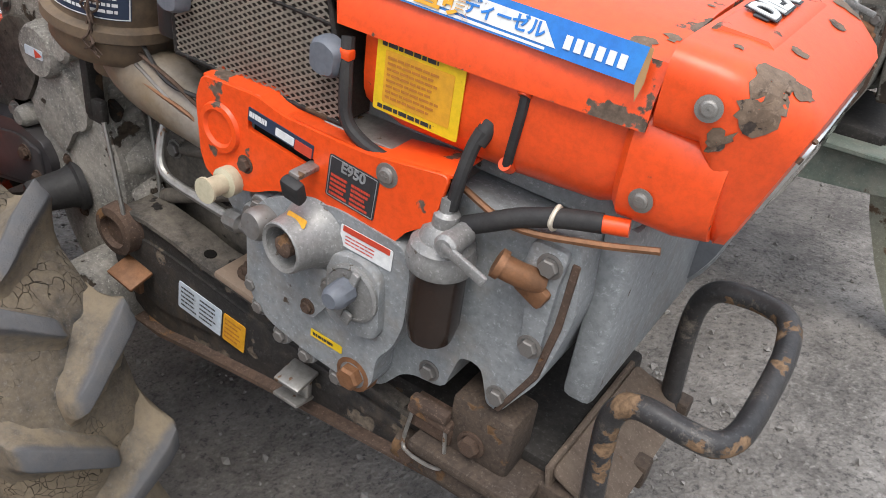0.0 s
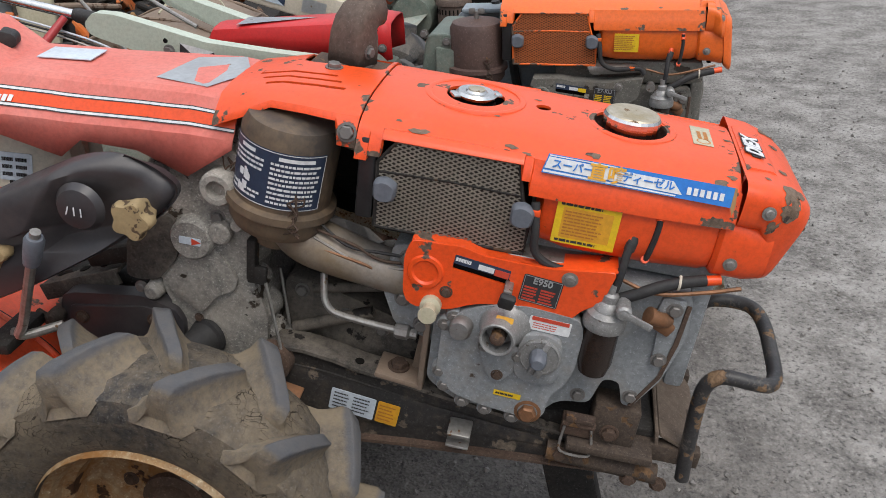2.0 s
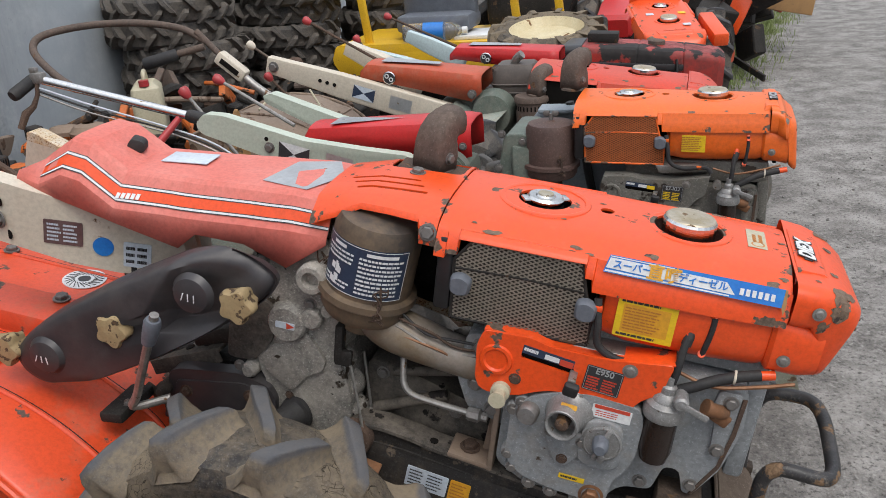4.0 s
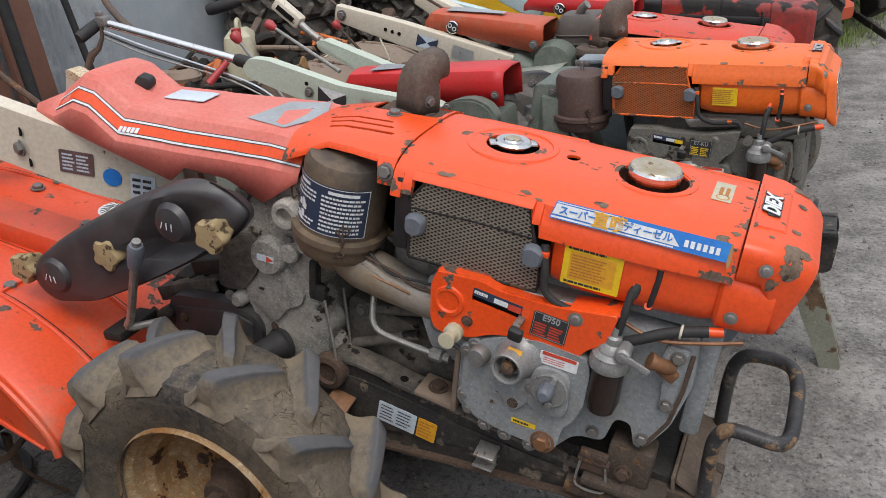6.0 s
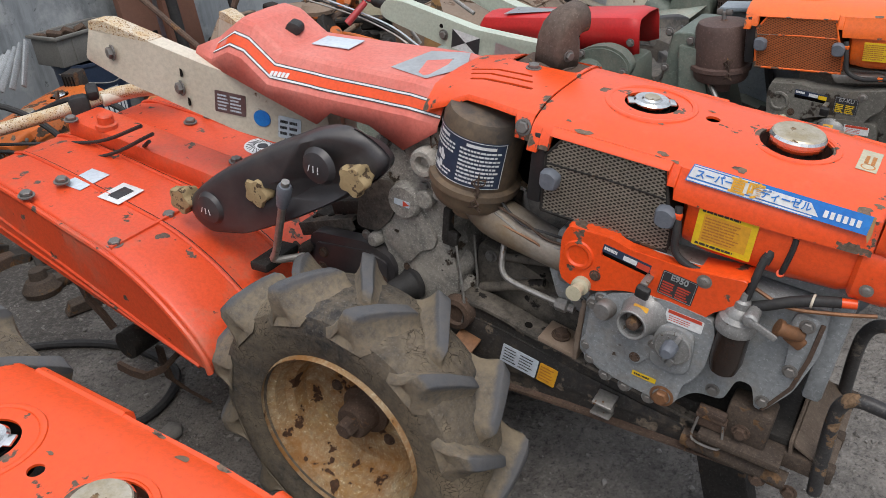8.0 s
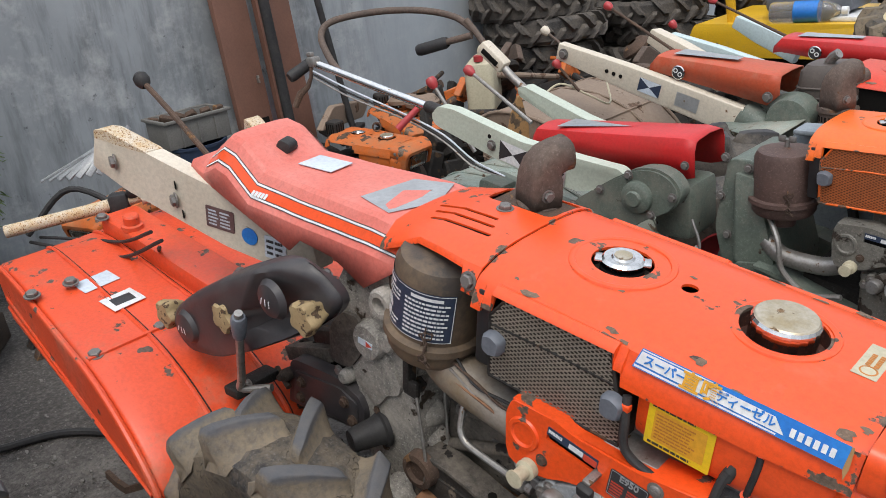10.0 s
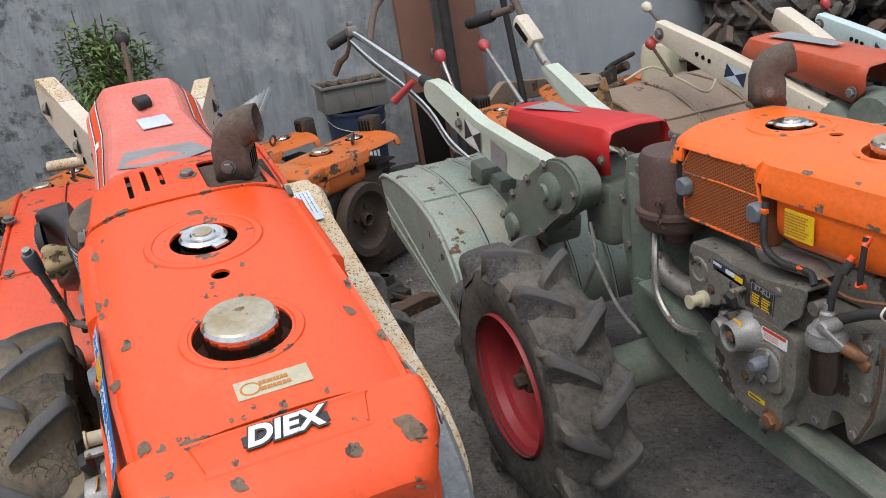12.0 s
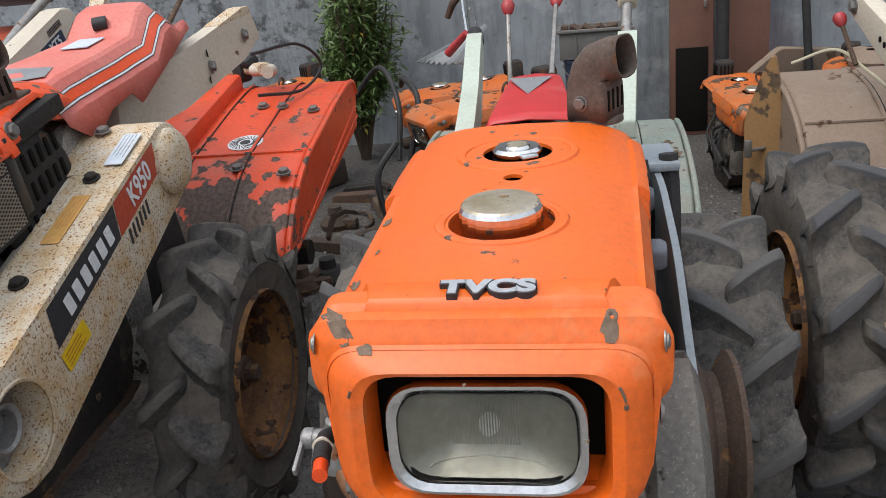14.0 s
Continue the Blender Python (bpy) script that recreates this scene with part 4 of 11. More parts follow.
    bmesh.ops.delete(bm, geom=[f for f in bm.faces if f.calc_center_median().x < (0.4185 if slim else 0.4475) and abs(f.calc_center_median().y) < (0.122 if slim else 0.104) and f.calc_center_median().z < (-0.074 if slim else -0.070)], context="FACES")
    if slim:
        for v in bm.verts:
            if v.co.x > 0.404:
                v.co.x += -0.006 + 0.08 * max(0.0, -0.055 - v.co.z)
    cowl = part("nose_cowl", bm, paint, T, smooth=30)
    for k, (o, d, r) in enumerate((((0.428, -0.128, 0.0), (0, 0.45, -1), 0.016), ((0.432, -0.16, -0.030), (-0.1, 1, -0.35), 0.013), ((0.412, -0.18, -0.068), (0, 1, 0), 0.011), ((0.375, -0.15, 0.0), (0.05, 0.5, -1), 0.007), ((0.455, -0.11, 0.01), (-0.2, 0.3, -1), 0.008),
                                   ((0.43, 0.115, 0.01), (0, -0.4, -1), 0.010), ((0.445, 0.05, 0.02), (-0.3, 0, -1), 0.006), ((0.44, -0.05, 0.02), (-0.3, 0, -1), 0.005), ((0.40, -0.10, 0.02), (0, 0, -1), 0.005), ((0.42, 0.16, -0.05), (0, -1, -0.1), 0.010))):
        if slim and k in (1, 2, 3, 6, 7, 8):
            continue
        if slim:
            o = (o[0] - 0.028, o[1], o[2])
        flake(cowl, Vector(o), Vector(d), r * (0.5 if slim else 0.8), 100 + k + (40 if slim else 0))
    # added panel, near-black to paint the shade behind the lamp opening
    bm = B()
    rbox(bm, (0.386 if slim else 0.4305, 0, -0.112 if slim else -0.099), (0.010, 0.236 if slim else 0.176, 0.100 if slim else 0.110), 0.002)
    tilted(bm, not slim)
    part("nose_shade_panel", bm, HOLE, T)
    # raised panel on the nose with the badge
    bm = B()
    edge = lambda v, w: -0.012 if abs(v) > w + 0.001 else 0.0
    loft(bm, [[(u, v, z - 0.03 * v * v + edge(v, w)) for v in (-w - 0.006, -w, -0.05, 0, 0.05, w, w + 0.006)]
              for u, w, z in (((0.352, 0.106, -0.0190), (0.3555, 0.103, -0.0140), (0.360, 0.100, -0.0128), (0.3845, 0.094, -0.0150), (0.3885, 0.096, -0.0185), (0.3925, 0.099, -0.0270)) if slim else
                              ((0.371, 0.086, -0.0200), (0.3735, 0.084, -0.0135), (0.377, 0.080, -0.0118), (0.410, 0.072, -0.0158), (0.415, 0.074, -0.0185), (0.421, 0.078, -0.0260)))])
    part("nose_panel", bm, paint, T)
    worn_paint(T, slim)
    if slim:
        lamp(T, -0.1165, 0.160, 0.098, False, -0.0405, 0.08, 0.008, 0.006)
    else:
        lamp(T, -0.112, 0.146, 0.087, True)
    # tank and lower cowl
    bm = B()
    secs = []
    for u, hw, bot, r in ((0.112, 0.12, -0.135, 0.03), (0.122, 0.140, -0.152, 0.036), (0.16, 0.147, -0.158, 0.04), (0.27, 0.147, -0.158, 0.04), (0.34, 0.145, -0.156, 0.04), (0.365, 0.138, -0.148, 0.036)):
        hw *= nose_fit(u, slim)
        secs.append([(u, p[0], p[1]) for p in rring(0, (-0.05 + bot) / 2, hw * 2, -0.05 - bot, r, 5)])
    loft(bm, secs, close=True, cap0=True, cap1=True)
    part("fuel_tank", bm, paint, T)
    bm = B()
    secs = []
    for u, hw, top, bot, r in ((0.352, 0.144, -0.06, -0.150, 0.03), (0.358, 0.1495, -0.06, -0.156, 0.032), (0.386 if slim else 0.40, 0.1475, -0.07, -0.158, 0.032), (0.416 if slim else 0.424, 0.1425, -0.045 if slim else -0.07, -0.166 if slim else -0.156, 0.034)):
        hw *= nose_fit(u, slim)
        secs.append([(u, p[0], p[1]) for p in rring(0, (top + bot) / 2, hw * 2, top - bot, r, 5)])
    loft(bm, secs, close=True, cap0=True, cap1=not slim)
    part("front_cowl", bm, paint, T)
    for s in (-1, 1):
        bolt(T, (0.402, s * (0.1385 if slim else 0.142), -0.046), (0.15, s, 0.1), 0.0062, SCREW_ME, "screw")
        bolt(T, (0.376, s * 0.150 * nose_fit(0.378, slim), -0.127), (0, s, 0), 0.0062, SCREW_ME, "screw")


def tilted(bm, lean):
    if lean:
        for v in bm.verts:
            v.co.x -= 0.30 * max(0.0, -0.045 - v.co.z)
    return bm


def lamp(T, mid=-0.112, lw=0.146, lh=0.087, lean=False, fwd=0.0, out=0.0, soft=0.0, lip=0.0):
    def tilted(bm, lean):
        for v in bm.verts:
            v.co.x += fwd + out * max(0.0, -0.06 - v.co.z) - (0.30 * max(0.0, -0.045 - v.co.z) if lean else 0.0)
        return bm
    bm = B()
    secs = []
    for u, dw, r in ((0.437, -0.03, 0.02), (0.455, -0.006, 0.024), (0.468, 0.0, 0.026), (0.472, -0.002, 0.026), (0.4725, -0.007, 0.025), (0.469, -0.011, 0.022)):
        secs.append([(u, p[0], p[1]) for p in rring(0, mid, lw + dw - (lip if u == 0.469 else 0.0), lh + dw - (lip if u == 0.469 else 0.0), r + soft, 6)])
    loft(bm, secs, close=True)
    l = part("headlamp", tilted(bm, lean), CHROME, T, "rectangular headlamp with chromed bezel")
    bm = B()
    secs = []
    for u, k in ((0.469, 1.0), (0.4735, 0.9), (0.4765, 0.6), (0.4775, 0.2)):
        secs.append([(u, p[0] * k, mid + (p[1] - mid) * k) for p in rring(0, mid, lw - 0.012 - lip, lh - 0.012 - lip, 0.022 + soft, 6)])
    loft(bm, secs, close=True, cap1=True)
    lens = part("lens", tilted(bm, lean), GLASS, l, "clear fluted lamp glass")
    thicken(lens, 0.002)
    # moulded flutes behind the glass
    bm = B()
    for i in range(24):
        v = -0.026 + i * 0.00226
        rod(bm, (0.4665, v, mid - lh * 0.05), (0.4665, v, mid + lh * 0.38), 0.0006, 0.0006, 5)
    for i in range(26):
        a = math.pi * (0.12 + 0.76 * i / 25)
        rod(bm, (0.4660, 0.050 * math.cos(a), mid - lh * 0.32 + 0.016 * math.sin(a)), (0.4660, 0.050 * math.cos(a + 0.09), mid - lh * 0.32 + 0.016 * math.sin(a + 0.09)), 0.0008, 0.0008, 5)
    part("lens_fluting", tilted(bm, lean), REFLECTOR, lens)
    bm = B()
    secs = []
    for i in range(7):
        t = i / 6
        secs.append([(0.4375 + 0.024 * t ** 2, p[0] * (0.02 + 0.98 * t), mid + (p[1] - mid) * (0.02 + 0.98 * t)) for p in rring(0, mid, lw - 0.014 - lip, lh - 0.014 - lip, 0.022 + soft, 6)])
    loft(bm, secs, close=True, cap0=True)
    part("reflector", tilted(bm, lean), REFLECTOR, l, "dull silver lamp reflector")
    bm = B()
    lathe(bm, [(0.0, 0.0), (0.008, 0.0), (0.009, 0.006), (0.006, 0.013), (0, 0.015)], (0.442, 0, mid), (1, 0, 0), 14)
    part("bulb", tilted(bm, lean), WHITE, l)


def grille(T, mesh_mat, core_mat, frame_mat, knobs_far=True):
    """Radiator screen of crossing wires in a frame, with two clamps."""
    c = [(-0.100, -0.166), (0.108, -0.166), (0.108, -0.125), (0.094, -0.085), (0.082, -0.036), (-0.078, -0.036), (-0.103, -0.070)]
    bm = B()
    prism(bm, c, -0.143, 0.143, 0.002)
    g = part("radiator", bm, core_mat, T)
    for s in (-1, 1):
        bm = B()
        y = s * 0.1475
        def inside(x, z):
            n = len(c)
            ok = False
            for i in range(n):
                (x1, z1), (x2, z2) = c[i], c[(i + 1) % n]
                if (z1 > z) != (z2 > z) and x < (x2 - x1) * (z - z1) / (z2 - z1) + x1:
                    ok = not ok
            return ok
        px, pz, wr = 0.0115, 0.0062, 0.0011
        for d in (-1, 1):
            for i in range(-32, 52):
                # each wire runs aslant until it leaves the frame
                x0 = -0.11 + i * px
                run = []
                for j in range(90):
                    x, z = x0 + d * j * 0.002 * px / pz, -0.168 + j * 0.002
                    if inside(x, z):
                        run.append((x, z))
                if len(run) > 1:
                    (xa, za), (xb, zb) = run[0], run[-1]
                    t = Vector((xb - xa, 0, zb - za)).normalized()
                    nrm = Vector((-t.z, 0, t.x)) * wr
                    q = [Vector((xa, y, za)), Vector((xb, y, zb))]
                    o = Vector((0, s * (0.0008 if d > 0 else 0.0002), 0))
                    vs = [bm.verts.new(p) for p in (q[0] - nrm + o, q[1] - nrm + o, q[1] + nrm + o, q[0] + nrm + o)]
                    bm.faces.new(vs)
        tagged(part("wire_screen", bm, mesh_mat, g, smooth=0), kind="stuff")
        bm = B()
        pts = [(x, y - s * 0.001, z) for x, z in c]
        tube(bm, pts + [pts[0]], 0.0032, 6, smooth=False)
        tube(bm, [(-0.1, y, -0.083), (0.0, y, -0.080), (0.094, y, -0.082)], 0.002, 6, smooth=False)
        part("screen_frame", bm, frame_mat, g)
        for u, w in ((-0.088, -0.105), (0.098, -0.105)) if s < 0 or knobs_far else ():
            bm = B()
            secs = [[(u + p[0] * k, s * yy, w + p[1] * k) for p in rounded([(-0.016, -0.012), (-0.004, -0.018), (0.014, -0.014), (0.016, 0.010), (0.0, 0.018), (-0.016, 0.013)], 0.006, 3)] for k, yy in ((0.75, 0.146), (1.0, 0.150), (1.0, 0.160), (0.8, 0.166))]
            loft(bm, secs, close=True, cap0=True, cap1=True)
            part("clamp_knob", bm, GREYPLASTIC, g, "blue-grey plastic clamp knob")
    bm = B()
    rbox(bm, (-0.118, 0, -0.10), (0.026, 0.29, 0.12), 0.006)
    part("radiator_shroud", bm, BLACK, T)
    return g


def engine_block(T, paint):
    bm = B()
    blk = [(0.0, -0.18), (0.345, -0.185), (0.352, -0.25), (0.335, -0.33), (0.305, -0.385), (0.29, -0.385), (0.28, -0.345), (0.255, -0.345), (0.245, -0.395), (0.20, -0.40), (0.17, -0.44), (0.05, -0.44), (0.0, -0.41)]
    prism(bm, rounded(blk, 0.012, 3), -0.142, 0.14, 0.006)
    b = part("engine_block", bm, paint, T)
    bm = B()
    prism(bm, [(0.0, -0.18), (0.37, -0.18), (0.37, -0.12), (0.0, -0.12)], -0.11, 0.12, 0.01)
    part("cylinder_head", bm, paint, T)
    # timing cover standing proud
    bm = B()
    cov = [(0.016, -0.290), (0.040, -0.260), (0.077, -0.242), (0.128, -0.232), (0.203, -0.238), (0.211, -0.26), (0.210, -0.32), (0.200, -0.352), (0.184, -0.372), (0.182, -0.410), (0.165, -0.430), (0.142, -0.420), (0.095, -0.416), (0.046, -0.405), (0.016, -0.378)]
    prism(bm, rounded(cov, 0.012, 4), -0.136, -0.172, 0.009, 3)
    c = part("timing_cover", bm, paint, T)
    for u, w in ((0.020, -0.372), (0.030, -0.274), (0.018, -0.29), (0.060, -0.418), (0.095, -0.424), (0.137, -0.428), (0.030, -0.396)):
        x = B()
        lathe(x, [(0.0125, 0), (0.0120, 0.016), (0.0105, 0.019), (0, 0.019)], (u, -0.150, w), (0, -1, 0), 16)
        part("bolt_boss", x, paint, c)
        bolt(c, (u, -0.168, w), (0, -1, 0), 0.0072)
    # crank collar
    bm = B()
    lathe(bm, [(0.040, 0.000), (0.034, 0.006), (0.0285, 0.016), (0.0258, 0.034), (0.0252, 0.040), (0.0238, 0.0415), (0.0205, 0.040), (0.0195, 0.016), (0, 0.015)], (0.100, -0.168, -0.272), (-0.12, -1, 0.0), 34)
    col = part("crank_collar", bm, ALLOY, c, "bare cast starting-crank collar")
    bm = B()
    plate(bm, pose(0.101, -0.194, -0.2455, 62, 0, -6), 0.024, 0.008, 0.0006, 0.002)
    part("collar_label", bm, AMBER, col)
    bm = B()
    lathe(bm, [(0.0, 0.0), (0.0115, 0.0), (0.0105, 0.026), (0.005, 0.029), (0, 0.029)], (0.0985, -0.180, -0.272), (-0.12, -1, 0), 14)
    part("crank_shaft_end", bm, RUSTY, col)
    bm = B()
    prism(bm, rounded([(0.072, -0.300), (0.142, -0.296), (0.136, -0.325), (0.110, -0.362), (0.098, -0.364), (0.078, -0.33)], 0.014, 4), -0.168, -0.179, 0.003)
    f = part("governor_flange", bm, paint, c)
    for p, me in (((0.079, -0.306), BOLT_ME), ((0.128, -0.313), BOLT_ME), ((0.104, -0.350), BOLT_RUST_ME)):
        bolt(f, (p[0], -0.178, p[1]), (0, -1, 0), 0.0066, me)
    # round cover with the bar handle
    bm = B()
    prism(bm, rounded([(0.128, -0.268), (0.186, -0.268), (0.190, -0.350), (0.124, -0.350)], 0.022, 5), -0.168, -0.181, 0.005, 3)
    part("disc_seat", bm, paint, c)
    bm = B()
    lathe(bm, [(0.0, 0), (0.0295, 0), (0.0295, 0.004), (0.0265, 0.0055), (0.0255, 0.0045), (0.0, 0.005)], (0.158, -0.180, -0.303), (0, -1, 0), 32)
    d = part("inspection_disc", bm, ALLOY, c, "scuffed round alloy cover")
    bm = B()
    rbox(bm, (0.157, -0.187, -0.303), (0.0085, 0.006, 0.058), 0.0022, turn(0, 18, 0))
    rbox(bm, (0.1605, -0.191, -0.325), (0.010, 0.004, 0.014), 0.0015, turn(0, 18, 0))
    part("bar_handle", bm, ALLOY, d)
    bm = B()
    lathe(bm, [(0.0125, 0), (0.0125, 0.012), (0.0115, 0.020), (0.008, 0.024), (0, 0.024)], (0.156, -0.188, -0.297), (0, -1, 0), 10)
    part("oil_cap", bm, GREYPLASTIC, d)
    # left studs
    bm = B()
    lathe(bm, [(0.0165, 0), (0.0165, 0.022), (0.0135, 0.027), (0, 0.0275)], (0.044, -0.165, -0.283), (-0.1, -1, 0.05), 18)
    part("plug", bm, BOLT, c)
    bolt(c, (0.014, -0.150, -0.276), (0, -1, 0), 0.009)
    bm = B()
    lathe(bm, [(0.022, 0), (0.020, 0.012), (0.015, 0.013)], (0.158, -0.160, -0.410), (0, -1, 0), 18)
    lathe(bm, [(0.0135, 0.0), (0.0135, 0.020), (0.011, 0.023), (0, 0.023)], (0.158, -0.160, -0.410), (0, -1, 0), 6)
    part("drain_plug", bm, COPPER, T, "rusty brown drain plug")
    # right hand rib with its bolts
    bm = B()
    prism(bm, rounded([(0.305, -0.190), (0.338, -0.190), (0.334, -0.225), (0.331, -0.298), (0.313, -0.305), (0.309, -0.24), (0.300, -0.225)], 0.007, 3), -0.138, -0.149, 0.003)
    r = part("side_rib", bm, paint, T)
    for u, w in ((0.324, -0.207), (0.322, -0.291), (0.300, -0.368), (0.226, -0.383)):
        bolt(r if w > -0.35 else T, (u, -0.148 if w > -0.35 else -0.141, w), (0, -1, 0), 0.0085)
    bm = B()
    tube(bm, [(0.318, -0.147, -0.226), (0.308, -0.158, -0.220), (0.297, -0.166, -0.214), (0.290, -0.169, -0.211)], 0.0105, 14)
    lathe(bm, [(0.0128, 0), (0.0128, 0.006), (0.009, 0.007), (0, 0.004)], (0.293, -0.168, -0.212), (-0.9, -0.3, 0.35), 16)
    rbox(bm, (0.314, -0.150, -0.234), (0.030, 0.012, 0.020), 0.004, turn(0, 25, 0))
    part("copper_elbow", bm, COPPER, T, "corroded copper-brown elbow")
    bm = B()
    prism(bm, [(0.345, -0.17), (0.375, -0.17), (0.375, -0.36), (0.345, -0.36)], -0.11, 0.13, 0.008)
    part("front_cover", bm, paint, T)
    bm = B()
    prism(bm, [(0.3395, -0.20), (0.3465, -0.20), (0.3435, -0.265), (0.334, -0.325), (0.305, -0.384), (0.299, -0.384), (0.329, -0.322), (0.337, -0.262)], -0.144, 0.13, 0.001, 1)
    part("gasket", bm, RUSTY, T, "rust-stained gasket joint")
    bm = B()
    lathe(bm, [(0.0, 0.0), (0.14, 0.0), (0.15, 0.01), (0.15, 0.05), (0.13, 0.06), (0.0, 0.06)], (0.25, 0.13, -0.27), (0, 1, 0), 40)
    part("flywheel", bm, paint, T, "dull grey flywheel")
    return b


def filter_unit(T):
    bm = B()
    lathe(bm, [(0.0, 0.0), (0.024, 0.0), (0.0245, -0.06), (0.02, -0.08), (0.0, -0.085)], (0.243, -0.178, -0.245), (0, 0, 1), 20)
    f = part("fuel_filter_bowl", bm, BOWL, T, "dark glossy filter bowl")
    bm = B()
    prof = [(0.0, -0.016), (0.0285, -0.016), (0.0300, -0.014), (0.0300, -0.002), (0.0275, 0.001), (0.0275, 0.006), (0.022, 0.012), (0.0, 0.013)]
    lathe(bm, prof, (0.243, -0.178, -0.232), (0, 0, 1), 44)
    for v in bm.verts:
        q = Vector((v.co.x - 0.243, v.co.y + 0.178, 0))
        if q.length > 0.0293 and round(math.atan2(q.y, q.x) / (2 * math.pi) * 44) % 2:
            v.co -= q.normalized() * 0.0016
    part("filter_ring", bm, ALLOY, f, "knurled alloy clamping ring")
    bm = B()
    lathe(bm, [(0, -0.22), (0.021, -0.22), (0.019, -0.214), (0.012, -0.208), (0.011, -0.198), (0.007, -0.195), (0.007, -0.182), (0, -0.182)], (0.243, -0.178, 0), (0, 0, 1), 18)
    part("filter_head", bm, ALLOY, f)
    bm = B()
    rod(bm, (0.262, -0.178, -0.208), (0.262, -0.205, -0.208), 0.010)
    lathe(bm, [(0.011, 0), (0.011, 0.010), (0.008, 0.013), (0, 0.013)], (0.262, -0.196, -0.208), (0, -1, 0), 14)
    rbox(bm, (0.280, -0.207, -0.214), (0.046, 0.005, 0.010), 0.002, turn(0, 20, 0))
    part("fuel_tap", bm, ALLOY, f)
    bm = B()
    rod(bm, (0.214, -0.155, -0.204), (0.214, -0.178, -0.204), 0.011)
    part("banjo_bolt", bm, STEEL, f)
    bm = B()
    tube(bm, [(0.246, -0.178, -0.192), (0.249, -0.176, -0.165), (0.251, -0.168, -0.140), (0.254, -0.162, -0.126)], 0.0058, 10)
    part("upper_fuel_hose", bm, HOSE, f)
    bm = B()
    rod(bm, (0.2525, -0.164, -0.136), (0.257, -0.154, -0.120), 0.0075)
    part("hose_tip", bm, HOSE, f)
    bm = B()
    rod(bm, (0.2545, -0.158, -0.124), (0.2575, -0.150, -0.112), 0.0058)
    part("hose_nipple", bm, ORANGE, f)
    bm = B()
    tube(bm, [(0.258, -0.172, -0.205), (0.278, -0.172, -0.193), (0.305, -0.168, -0.178), (0.335, -0.160, -0.169), (0.362, -0.153, -0.164)], 0.0082, 12)
    part("lower_fuel_hose", bm, HOSE, f)
    bm = B()
    rod(bm, (0.358, -0.154, -0.165), (0.381, -0.148, -0.162), 0.0070)
    part("hose_sleeve", bm, ORANGE, f)
    bm = B()
    ring = smooth_path([(0.328, -0.152, -0.171), (0.328, -0.161, -0.161), (0.328, -0.171, -0.171), (0.328, -0.161, -0.181), (0.328, -0.152, -0.171)], 5)
    tube(bm, ring, 0.002, 6, smooth=False)
    part("hose_clip", bm, CREAM, f)
    bm = B()
    tube(bm, [(0.282, -0.156, -0.075), (0.283, -0.160, -0.10), (0.280, -0.160, -0.13), (0.277, -0.157, -0.150)], 0.0042, 8)
    part("sight_tube", bm, HOSE, f)
    bm = B()
    rod(bm, (0.282, -0.150, -0.076), (0.2825, -0.160, -0.088), 0.0055)
    part("sight_tube_end", bm, ORANGE, f)
    bm = B()
    rod(bm, (0.277, -0.150, -0.153), (0.2765, -0.160, -0.146), 0.0055)
    part("sight_tube_end", bm, ORANGE, f)


